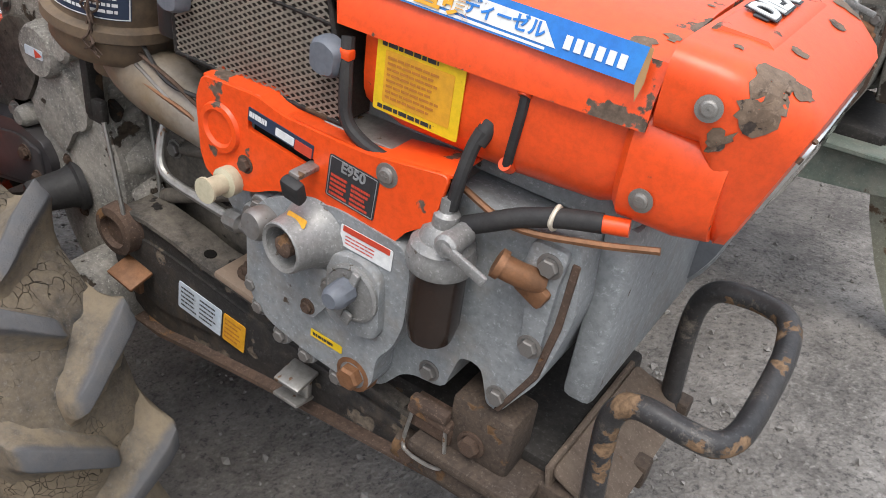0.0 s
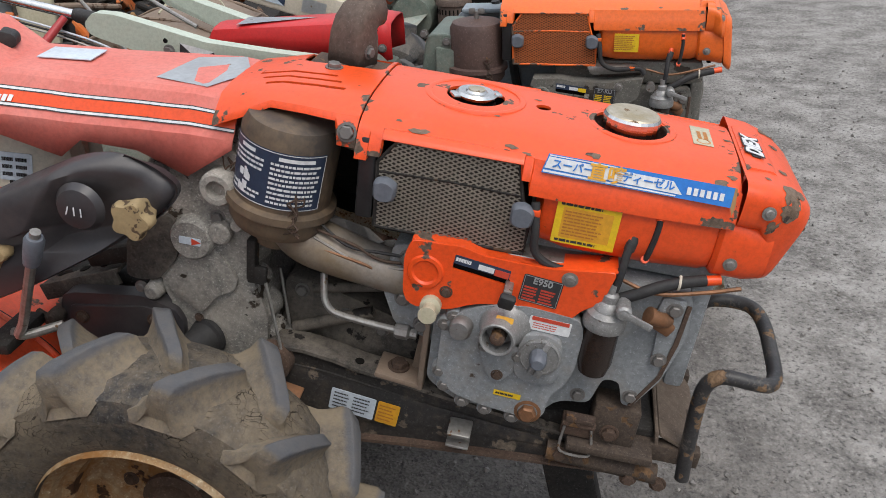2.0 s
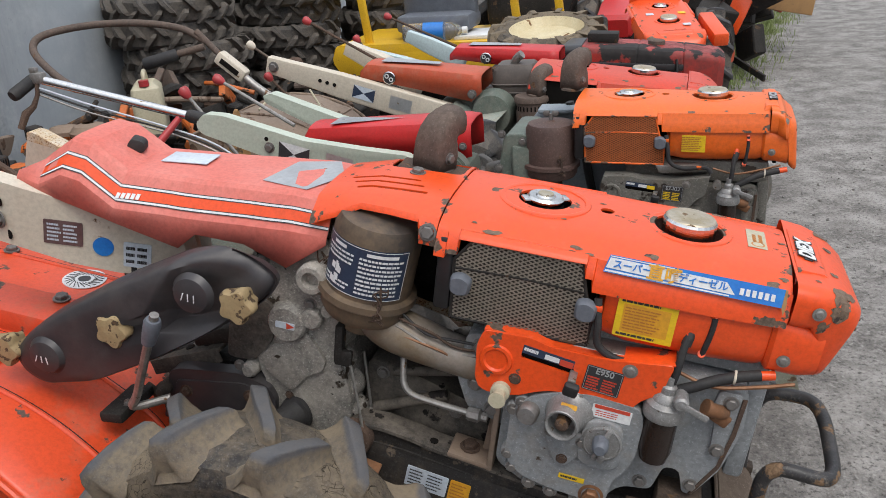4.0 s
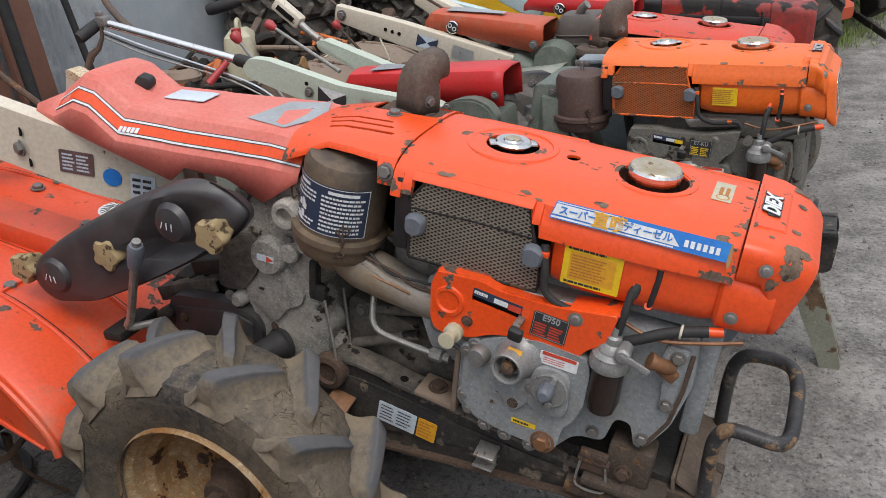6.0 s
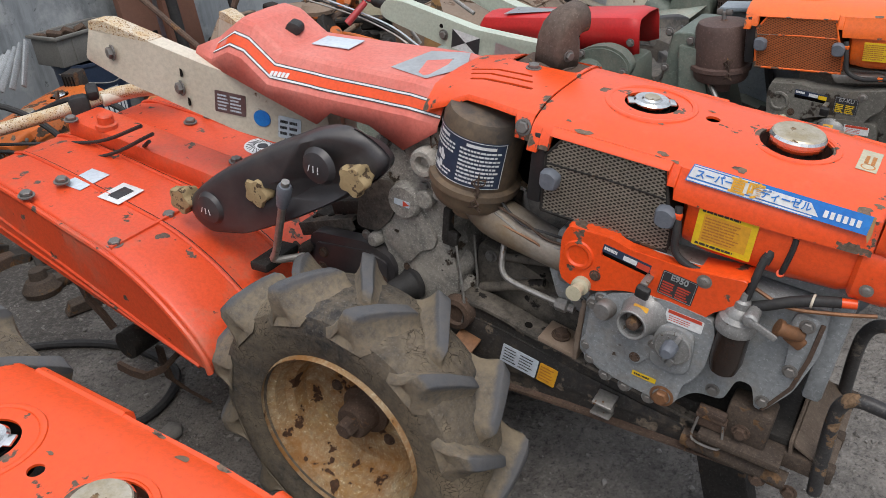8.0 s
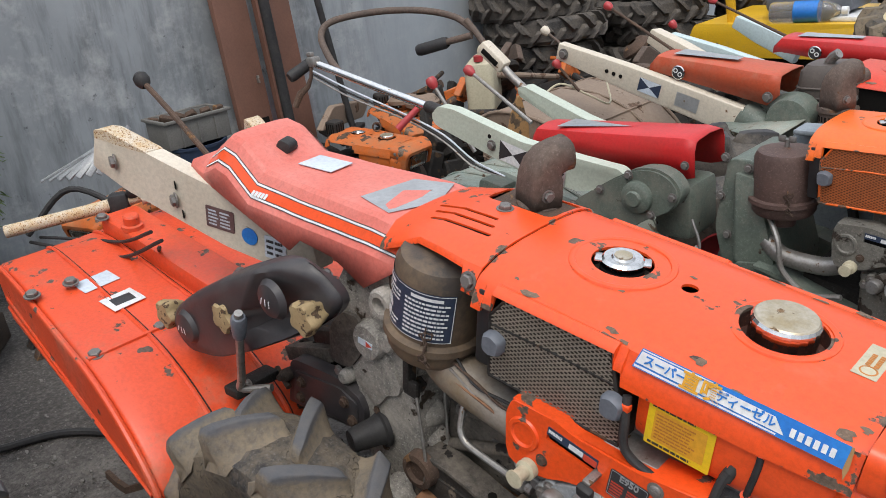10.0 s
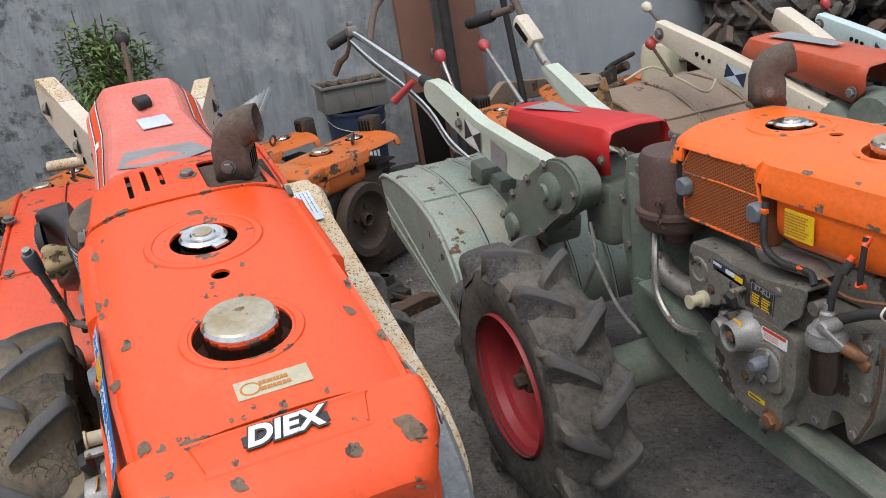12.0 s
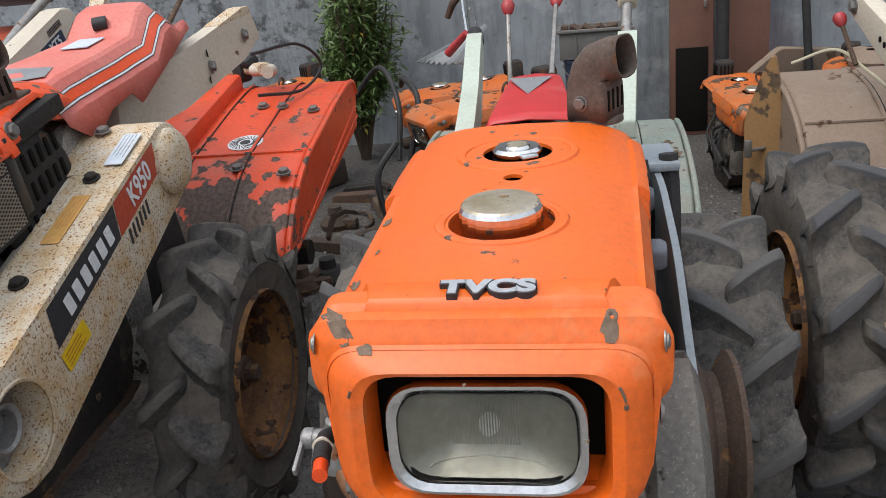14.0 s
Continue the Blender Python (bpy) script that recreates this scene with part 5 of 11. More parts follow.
def control_plate(T, paint, name_text, gold):
    bm = B()
    arc = [(0.10 + 0.115 * math.cos(a), -0.345 + 0.098 * math.sin(a)) for a in [radians(x) for x in (50, 62, 75, 90, 105, 118, 130)]]
    pts = [(-0.042, -0.172), (0.03, -0.170), (0.06, -0.178), (0.15, -0.178), (0.236, -0.164), (0.224, -0.218), (0.205, -0.226), (0.19, -0.247)] + arc + [(0.0, -0.276), (-0.034, -0.277), (-0.046, -0.262), (-0.050, -0.20)]
    prism(bm, rounded(pts, 0.010, 3), -0.163, -0.168, 0.0012, 1)
    p = part("control_plate", bm, paint, T)
    cut = B()
    prism(cut, rounded([(0.018, -0.206), (0.098, -0.216), (0.098, -0.205), (0.018, -0.195)], 0.003, 3), -0.2, -0.1, 0)
    carve(p, [cut])
    bm = B()
    prism(bm, [(-0.042, -0.172), (0.03, -0.170), (0.06, -0.178), (0.15, -0.178), (0.236, -0.164), (0.236, -0.168), (0.15, -0.182), (0.06, -0.182), (0.03, -0.174), (-0.042, -0.176)], -0.165, -0.12, 0.0008, 1)
    part("plate_return", bm, paint, p)
    bm = B()
    lathe(bm, [(0.026, 0.0), (0.024, 0.004), (0.019, 0.0045), (0.016, 0.0015), (0.0, 0.001)], (-0.018, -0.1675, -0.218), (0, -1, 0), 28)
    part("pressed_dish", bm, paint, p)
    # near-black backing paints the shade seen through the slot
    bm = B()
    prism(bm, [(0.018, -0.2), (0.1, -0.2), (0.1, -0.22), (0.018, -0.22)], -0.15, -0.16, 0)
    part("slot_shade", bm, HOLE, p)
    bm = B()
    m = side_frame(0.058, -0.1682, -0.194, -1, 7)
    plate(bm, m, 0.078, 0.0135, 0.0006, 0.001)
    s = part("scale_strip", bm, NAVY, p, "blue, white and red scale strip")
    bm = B()
    plate(bm, m @ pose(0.006, -0.001, 0.0006), 0.022, 0.008, 0.0004, 0.001)
    print_bars(bm, m @ pose(-0.022, 0.001, 0), 0.03, 0.007, 1, 1, 0.8, 3)
    part("scale_print", bm, WHITE, s)
    bm = B()
    plate(bm, m @ pose(0.028, -0.002, 0.0006), 0.02, 0.010, 0.0004, 0.001)
    part("scale_red", bm, gold, s)
    bm = B()
    rbox(bm, (0.098, -0.18, -0.211), (0.012, 0.03, 0.006), 0.002, turn(0, 8, 0))
    lv = part("throttle_lever", bm, STEEL, p)
    bm = B()
    rbox(bm, (0.099, -0.195, -0.224), (0.022, 0.012, 0.024), 0.004, turn(20, 8, 0))
    part("lever_tip", bm, HOSE, lv)
    bm = B()
    lathe(bm, [(0.015, 0), (0.015, 0.012), (0.010, 0.014), (0.010, 0.032), (0.013, 0.033), (0.013, 0.036), (0, 0.037)], (-0.004, -0.167, -0.268), (0, -1, 0.05), 18)
    part("stop_knob", bm, PLASTIC_WHITE, p, "yellowed stop knob")
    bolt(p, (0.014, -0.167, -0.244), (0, -1, 0), 0.007, BOLT_RUST_ME)
    bolt(p, (0.176, -0.167, -0.188), (0, -1, 0), 0.0075, SCREW_ME, "screw")
    m = side_frame(0.141, -0.1682, -0.214, -1, 5)
    bm = B()
    plate(bm, m, 0.054, 0.042, 0.0008, 0.003)
    n = part("name_plate", bm, INK, p, "black data plate with worn print")
    bm = B()
    print_bars(bm, m @ pose(0, -0.007, 0), 0.046, 0.023, 5, 2, 0.6, 5)
    part("plate_print", bm, gold, n)
    lettering("plate_letters", name_text, 0.0135, m @ pose(0, 0.0135, 0.001), SILVER, n, bold=0.0003)
    bm = B()
    for w, h, x, y in ((0.05, 0.0006, 0, 0.0195), (0.05, 0.0006, 0, -0.0195), (0.0006, 0.039, 0.0252, 0), (0.0006, 0.039, -0.0252, 0)):
        plate(bm, m @ pose(x, y, 0.0006), w, h, 0.0006, 0.0001)
    part("plate_edge", bm, SILVER, n)


def block_labels(T):
    # warning strip on the block
    m = side_frame(0.163, -0.1728, -0.2555, -1, 2)
    bm = B()
    plate(bm, m, 0.058, 0.022, 0.0006, 0.002)
    n = part("warning_label", bm, WHITE, T, "white and red warning label")
    bm = B()
    plate(bm, m @ pose(0, 0.008, 0.0006), 0.052, 0.006, 0.0005, 0.001)
    part("red_band", bm, RED_INK, n)
    bm = B()
    print_bars(bm, m @ pose(0, -0.003, 0), 0.046, 0.011, 3, 1, 0.4, 8, 0.0008)
    part("label_print", bm, RED_INK, n)
    m = side_frame(0.124, -0.1728, -0.386, -1, 2)
    bm = B()
    plate(bm, m, 0.040, 0.009, 0.0006, 0.001)
    n = part("grease_label", bm, YELLOW, T)
    bm = B()
    print_bars(bm, m, 0.034, 0.006, 1, 1, 0.6, 9, 0.0008)
    part("label_print", bm, INK, n)


def air_cleaner(T, mat, with_label=True, at=(-0.236, -0.105), top=-0.038, r=0.068):
    u, v = at
    bm = B()
    lathe(bm, [(0.0, 0.002), (r * 0.55, 0.0), (r * 0.9, -0.006), (r, -0.02), (r, -0.115), (r * 1.14, -0.118), (r * 1.15, -0.128), (r * 1.05, -0.132), (r * 1.04, -0.148), (r * 0.95, -0.158), (r * 0.45, -0.165), (r * 0.42, -0.19), (0, -0.19)], (u, v, top), (0, 0, 1), 40)
    a = part("air_cleaner", bm, mat, T)
    if with_label:
        bm = B()
        rr = r + 0.0012
        rows = []
        for h in (-0.030, -0.108):
            rows.append([(u + rr * math.cos(t), v + rr * math.sin(t), top + h) for t in [radians(-155 + i * 6) for i in range(22)]])
        loft(bm, rows)
        lb = part("instruction_label", bm, NAVY, a, "navy instruction label with white print")
        bm = B()
        rng = random.Random(4)
        rr += 0.0012

        def patch(t0, t1, h0, h1):
            n = max(1, int((t1 - t0) / 6))
            loft(bm, [[(u + rr * math.cos(radians(t0 + (t1 - t0) * i / n)), v + rr * math.sin(radians(t0 + (t1 - t0) * i / n)), top + h) for i in range(n + 1)] for h in (h0, h1)])
        for i in range(9):
            h = -0.045 - i * 0.0066
            for c0, c1 in ((-146, -100), (-92, -36)):
                if 3 <= i <= 6 and c0 == -146:
                    continue
                t = c0
                while t < c1 - 4:
                    l = rng.uniform(2.5, 7)
                    patch(t, min(t + l, c1), h, h - 0.0032)
                    t += l + 1.0
        patch(-134, -112, -0.036, -0.041)
        patch(-84, -44, -0.036, -0.041)
        for i in range(12):
            t = -128 + rng.uniform(-6, 8)
            h = -0.064 - rng.uniform(0, 0.028)
            patch(t, t + rng.uniform(3, 8), h, h - rng.uniform(0.004, 0.01))
        for h in (-0.032, -0.107):
            patch(-154, -30, h, h + 0.001)
        patch(-154, -153, -0.032, -0.107)
        patch(-31, -30, -0.032, -0.107)
        part("label_print", bm, WHITE, lb)
    else:
        bm = B()
        lathe(bm, [(0.006, 0), (0.006, 0.02), (0, 0.022)], (u, v, top), (0, 0, 1), 8)
        rbox(bm, (u - 0.012, v, top + 0.02), (0.018, 0.006, 0.016), 0.004)
        rbox(bm, (u + 0.012, v, top + 0.02), (0.018, 0.006, 0.016), 0.004)
        part("wing_nut", bm, BOLT, a)
    # twisted wire ties
    bm = B()
    rng = random.Random(2)
    for ang in (-60, -170):
        t = radians(ang)
        cx, cy = u + r * 1.12 * math.cos(t), v + r * 1.12 * math.sin(t)
        for k in range(5):
            pts = [(cx + rng.uniform(-0.012, 0.012), cy + rng.uniform(-0.006, 0.006), top - 0.085 - 0.011 * j + rng.uniform(-0.003, 0.003)) for j in range(6)]
            tube(bm, pts, 0.0012, 5, 4)
    part("wire_ties", bm, RUSTY, a, "rusty twisted wire ties")
    return a


def muffler(T, at=(-0.205, 0.05), base=0.0, mat=MUFFLER, turned=75, grow=0.75):
    """Bent sheet cowl on the exhaust stub, open at its mouth, with slots below the mouth."""
    mm = pose(at[0], at[1], base, 0, 0, turned) @ Matrix.Scale(grow, 4)
    bm = B()
    secs = []
    for x, z, dip, hw, hd, r in ((0, 0, 0, 0.041, 0.036, 0.4), (0, 0.03, 0, 0.041, 0.036, 0.4), (0, 0.058, 6, 0.040, 0.036, 0.5), (0.004, 0.076, 28, 0.039, 0.036, 0.7), (0.015, 0.090, 52, 0.038, 0.036, 0.9), (0.032, 0.097, 70, 0.037, 0.034, 1.0), (0.056, 0.101, 82, 0.037, 0.034, 1.0)):
        c, s2 = math.cos(radians(dip)), math.sin(radians(dip))
        ring = rounded([(-hd, -hw), (hd, -hw), (hd, hw), (-hd, hw)], r * 0.034, 4)
        secs.append([mm @ Vector((x + p[0] * c, p[1], z - p[0] * s2)) for p in ring])
    loft(bm, secs, close=True)
    c = thicken(part("exhaust_cowl", bm, mat, T, "scorched brown exhaust cowl"), 0.0025)
    # flat near-black sheet added for the shade inside the cowl mouth
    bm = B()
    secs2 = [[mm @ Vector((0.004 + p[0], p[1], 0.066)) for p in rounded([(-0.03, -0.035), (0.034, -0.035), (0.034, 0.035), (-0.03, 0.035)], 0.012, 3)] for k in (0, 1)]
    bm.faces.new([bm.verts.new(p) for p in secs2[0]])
    part("cowl_inside_shade", bm, HOLE, c)
    for k in range(4):
        bm = B()
        rbox(bm, mm @ Vector((0.0355, -0.024 + k * 0.016, 0.032)), (0.004, 0.006, 0.034), 0.001, mm.to_3x3().to_4x4())
        part("cowl_slot", bm, HOLE, c)
    bm = B()
    lathe(bm, [(0.0, 0), (0.046 * grow, 0), (0.045 * grow, 0.006), (0.03, 0.008), (0.0, 0.008)], (at[0], at[1], base - 0.006), (0, 0, 1), 28)
    part("cowl_base", bm, mat, c)
    for s in (-1, 1):
        bolt(c, mm @ Vector((-0.005, s * 0.0415, 0.03)), mm.to_3x3() @ Vector((0, s, 0)), 0.008)
    return c


def decal(T):
    """Long flank sticker: blue and white band with a katakana title."""
    m = side_frame(0.2345, -0.1412, -0.0335, -1, 0.5, 20) @ Matrix.Diagonal((0.965, 0.95, 1, 1))
    bm = B()
    pts = [(-0.128, -0.013), (0.124, -0.013), (0.124, 0.014), (-0.122, 0.014)]
    def sheet(bm, pts, t):
        bm.faces.new([bm.verts.new(m @ Vector((p[0], p[1], t))) for p in pts])
    sheet(bm, pts, 0.0030)
    d = part("flank_sticker", bm, BLUE, T, "blue and white diesel sticker")
    bm = B()
    sheet(bm, [(-0.125, -0.006), (0.058, -0.008), (0.044, 0.008), (-0.121, 0.010)], 0.0036)
    part("white_band", bm, WHITE, d)
    bm = B()
    sheet(bm, [(-0.126, -0.0115), (0.05, -0.0115), (0.05, -0.0095), (-0.126, -0.0085)], 0.0036)
    sheet(bm, [(-0.121, 0.0112), (-0.03, 0.0112), (-0.03, 0.0125), (-0.121, 0.0128)], 0.0036)
    part("white_line", bm, WHITE, d)
    lettering("title_letters", "スーパー", 0.014, m @ pose(-0.088, 0.001, 0.0042), BLUE, d, bold=0.0003)
    lettering("title_letters", "直噴", 0.025, m @ pose(-0.042, -0.0005, 0.0046), AMBER, d, bold=0.0006)
    lettering("title_letters", "ディーゼル", 0.014, m @ pose(0.012, 0.0005, 0.0042), BLUE, d, bold=0.0003)
    bm = B()
    for i in range(6):
        x = 0.066 + i * 0.0085
        rbox(bm, m @ Vector((x, -0.001, 0.0038)), (0.0055, 0.010, 0.0006), 0, m.to_3x3().to_4x4())
    part("maker_mark", bm, WHITE, d)
    bm = B()
    sheet(bm, [(0.122, -0.013), (0.126, -0.024), (0.128, -0.010), (0.126, 0.014), (0.123, 0.014)], 0.0034)
    part("curled_edge", bm, WOOD, d)


def tank_label(T, worn=False):
    m = side_frame(0.182, -0.1475, -0.107, -1, 0.5)
    bm = B()
    plate(bm, m, 0.084 if not worn else 0.06, 0.062 if not worn else 0.045, 0.0008, 0.002)
    n = part("tank_label", bm, YELLOW, T, "yellow warning label with worn print")
    if not worn:
        bm = B()
        plate(bm, m @ pose(0, 0, 0.0008), 0.066, 0.044, 0.0004, 0.001)
        part("label_field", bm, AMBER, n)
    bm = B()
    print_bars(bm, m @ pose(0, 0, 0.0006), 0.060, 0.038, 8, 1, 0.45, 6)
    part("label_print", bm, BROWN_INK, n)
    if not worn:
        bm = B()
        for y in (0.0265, -0.0265):
            print_bars(bm, m @ pose(0, y, 0), 0.074, 0.006, 1, 1, 0.6, 7)
        part("border_print", bm, INK, n)


def engine_unit(T, paint, block, mesh_mat, core_mat, frame_mat, plate_paint, name_text, gold, badge, sticker=True):
    bonnet(T, paint, badge, 0.0 if sticker else 0.10)
    grille(T, mesh_mat, core_mat, frame_mat, not sticker)
    # the two makes carry the same face a little higher or lower on the block
    low = Vector((0, 0, 0)) if sticker else Vector((0.004, -0.004, -0.040))
    nudged(T, low, engine_block, T, block)
    nudged(T, (-0.009, 0.014, 0.006) if sticker else (0.034, -0.002, -0.006), filter_unit, T)
    nudged(T, (0.0, -0.002, 0.009) if sticker else (-0.006, -0.006, -0.024), control_plate, T, plate_paint, name_text, gold)
    nudged(T, low, block_labels, T)
    tank_label(T, not sticker)
    if sticker:
        decal(T)
    bm = B()
    tube(bm, [(0.112, -0.15, -0.085), (0.118, -0.158, -0.12), (0.125, -0.160, -0.155), (0.16, -0.158, -0.172), (0.215, -0.158, -0.168), (0.232, -0.162, -0.182)], 0.0058, 10)
    part("overflow_hose", bm, HOSE, T)
    for p in ((0.114, -0.155, -0.098), (0.20, -0.158, -0.168)):
        bm = B()
        rbox(bm, p, (0.014, 0.010, 0.009), 0.002)
        part("hose_bracket", bm, paint, T)
    bm = B()
    prism(bm, rounded([(0.085, -0.168), (0.20, -0.166), (0.23, -0.18), (0.10, -0.19)], 0.006, 2), -0.15, -0.09, 0.003)
    part("head_plate", bm, STEEL, T, "dull aluminium head plate")
    bm = B()
    tube(bm, [(0.235, -0.15, -0.172), (0.29, -0.157, -0.182), (0.35, -0.15, -0.172), (0.40, -0.14, -0.16)], 0.003, 6)
    part("copper_fuel_line", bm, COPPER, T)

# ---------------------------------------------------------------- tractor A, orange-red
PITCH_A = 10
MA = pose(0, -0.012, 0.862, 0, PITCH_A, 0)


def world_part(name, bm, material, T, label="", smooth=35):
    """A part laid out in the yard's own axes, under a tilted thing."""
    bmesh.ops.transform(bm, matrix=T.matrix_world.inverted(), verts=bm.verts)
    return part(name, bm, material, T, label, smooth)


def wbolt(T, at, d=(0, -1, 0), r=0.008, me=None, parent=None):
    i = T.matrix_world.inverted()
    return bolt(parent or T, i @ Vector(at), i.to_3x3() @ Vector(d), r, me)


def rear_cover(T, paint):
    bm = B()
    st = [(-0.1365, [(0, -0.004), (0.06, -0.005), (0.10, -0.010), (0.128, -0.020), (0.141, -0.036), (0.143, -0.060)]),
          (-0.162, [(0, -0.005), (0.06, -0.006), (0.10, -0.011), (0.127, -0.021), (0.139, -0.036), (0.142, -0.060)]),
          (-0.168, [(0, -0.005), (0.06, -0.006), (0.10, -0.011), (0.127, -0.021), (0.131, -0.025), (0.133, -0.030)]),
          (-0.215, [(0, -0.007), (0.058, -0.008), (0.096, -0.012), (0.122, -0.021), (0.125, -0.025), (0.127, -0.030)]),
          (-0.262, [(0, -0.010), (0.055, -0.011), (0.092, -0.015), (0.118, -0.023), (0.121, -0.027), (0.122, -0.032)]),
          (-0.300, [(0, -0.019), (0.055, -0.020), (0.090, -0.025), (0.117, -0.042), (0.120, -0.047), (0.121, -0.053)]),
          (-0.345, [(0, -0.030), (0.050, -0.031), (0.086, -0.036), (0.117, -0.062), (0.121, -0.068), (0.122, -0.074)])]
    loft(bm, [mirror_half(h, u) for u, h in st])
    o = thicken(part("rear_cover", bm, paint, T), 0.003)
    cuts = []
    for k, v in enumerate((-0.022, -0.045, -0.068)):
        c = B()
        rbox(c, (-0.255 + 0.012 * k, v, -0.01), (0.115, 0.007, 0.08), 0.003)
        cuts.append(c)
    c = B()
    rbox(c, (-0.205, 0.075, -0.01), (0.125, 0.085, 0.08), 0.012)
    cuts.append(c)
    carve(o, cuts)
    for p in o.data.polygons:
        p.use_smooth = True
    o.data.set_sharp_from_angle(angle=radians(28))
    for s in (-1, 1):
        bolt(T, (-0.149, s * 0.140, -0.040), (0, s, 0.2), 0.010)
    bolt(T, (-0.214, 0.014, -0.008), (0, 0, 1), 0.010)
    bm = B()
    rbox(bm, (-0.21, 0.03, -0.052), (0.17, 0.22, 0.03), 0.004)
    part("inner_tray", bm, DARK, T)
    bm = B()
    rbox(bm, (-0.205, 0.075, -0.024), (0.12, 0.08, 0.012), 0.003)
    part("exhaust_flange", bm, RUSTY, T, "dust-caked exhaust flange plate")
    return o


def console(T, paint, band):
    """Folded sheet cover over the gear levers, with a stripe along the shoulder."""
    st = [(-0.893, -0.100, 0.062, 0.106, -0.113), (-0.850, -0.064, 0.062, 0.108, -0.120), (-0.803, -0.027, 0.062, 0.110, -0.128), (-0.765, -0.030, 0.064, 0.112, -0.134), (-0.700, -0.066, 0.066, 0.114, -0.146), (-0.600, -0.058, 0.072, 0.116, -0.163),
          (-0.578, -0.057, 0.073, 0.117, -0.166), (-0.545, -0.054, 0.075, 0.118, -0.134), (-0.457, -0.045, 0.080, 0.120, -0.132), (-0.420, -0.042, 0.082, 0.121, -0.144), (-0.381, -0.038, 0.084, 0.122, -0.157), (-0.316, -0.040, 0.085, 0.120, -0.105)]
    bm = B()

    def half(wt, tw, bw, wb):
        sh = max(wb + 0.012, wt - 0.055)
        return [(0, wt + 0.003), (tw * 0.7, wt + 0.002), (tw, wt), (tw + 0.008, wt - 0.006), (bw - 0.006, sh + 0.008), (bw, sh), (bw + 0.003, wb)]
    loft(bm, [mirror_half(half(*s[1:]), s[0]) for s in st])
    h = half(*st[0][1:])
    loft(bm, [mirror_half(h, st[0][0]), [(st[0][0] + 0.004, p[1] * 0.98, -0.118) for p in mirror_half(h, 0)]])
    c = thicken(part("console", bm, paint, T, "faded pinkish red sheet-metal console", 9), 0.002)
    for s in (-1, 1):
        def strip(f0, f1, lift, u0, u1):
            rows = []
            for u, wt, tw, bw, wb in st:
                if u < u0 or u > u1:
                    continue
                sh = max(wb + 0.012, wt - 0.055)
                a, b = Vector((tw + 0.008, wt - 0.006)), Vector((bw - 0.006, sh + 0.008))
                n = Vector((-(b - a).y, (b - a).x)).normalized()
                n = n if n.x > 0 else -n
                rows.append([(u, s * (a.lerp(b, f).x + n.x * lift), a.lerp(b, f).y + n.y * lift) for f in (f0, f1)])
            x = B()
            loft(x, rows)
            return x
        part("stripe", strip(0.42, 0.88, 0.0012, -0.86, -0.3), band, c)
        for f in (0.38, 0.86):
            part("stripe_line", strip(f - 0.03, f + 0.10, 0.0016, -0.86, -0.3), INK, c)
            part("stripe_edge", strip(f, f + 0.07, 0.0020, -0.86, -0.3), WHITE, c)
    bm = B()
    rbox(bm, (-0.625, 0.008, -0.0545), (0.085, 0.055, 0.002), 0.0005, turn(0, -5, 4))
    part("label", bm, PALE_LABEL, c, "pale worn instruction label")
    bm = B()
    v = [bm.verts.new(p) for p in ((-0.455, -0.060, -0.0415), (-0.37, -0.078, -0.036), (-0.335, 0.0, -0.0315), (-0.37, 0.074, -0.034), (-0.44, 0.05, -0.040))]
    bm.faces.new(v)
    part("silver_badge", bm, SILVER, c, "silver foil badge")
    bm = B()
    prism(bm, rounded([(-0.013, 0), (0.014, 0), (0.018, 0.016), (0.0, 0.03), (-0.014, 0.018)], 0.006, 3), -0.014, 0.014, 0.005, 2, pose(-0.722, 0, -0.058, 0, -20, 20))
    part("choke_knob", bm, HOSE, c, "black plastic knob")
    bm = B()
    for i in range(6):
        m = side_frame(-0.708 + i * 0.0095, -0.1012, -0.104 + 0.0012 * i, -1, 0, 50)
        plate(bm, m @ pose(0, 0, 0.0016), 0.0065, 0.011, 0.0004, 0.0005)
    part("maker_mark", bm, WHITE, c)
    return c


def splay(u):
    """How far a handle beam stands from the middle line; the two beams open like a V."""
    return max(0.005, 0.070 + 0.33 * (-0.748 - u))


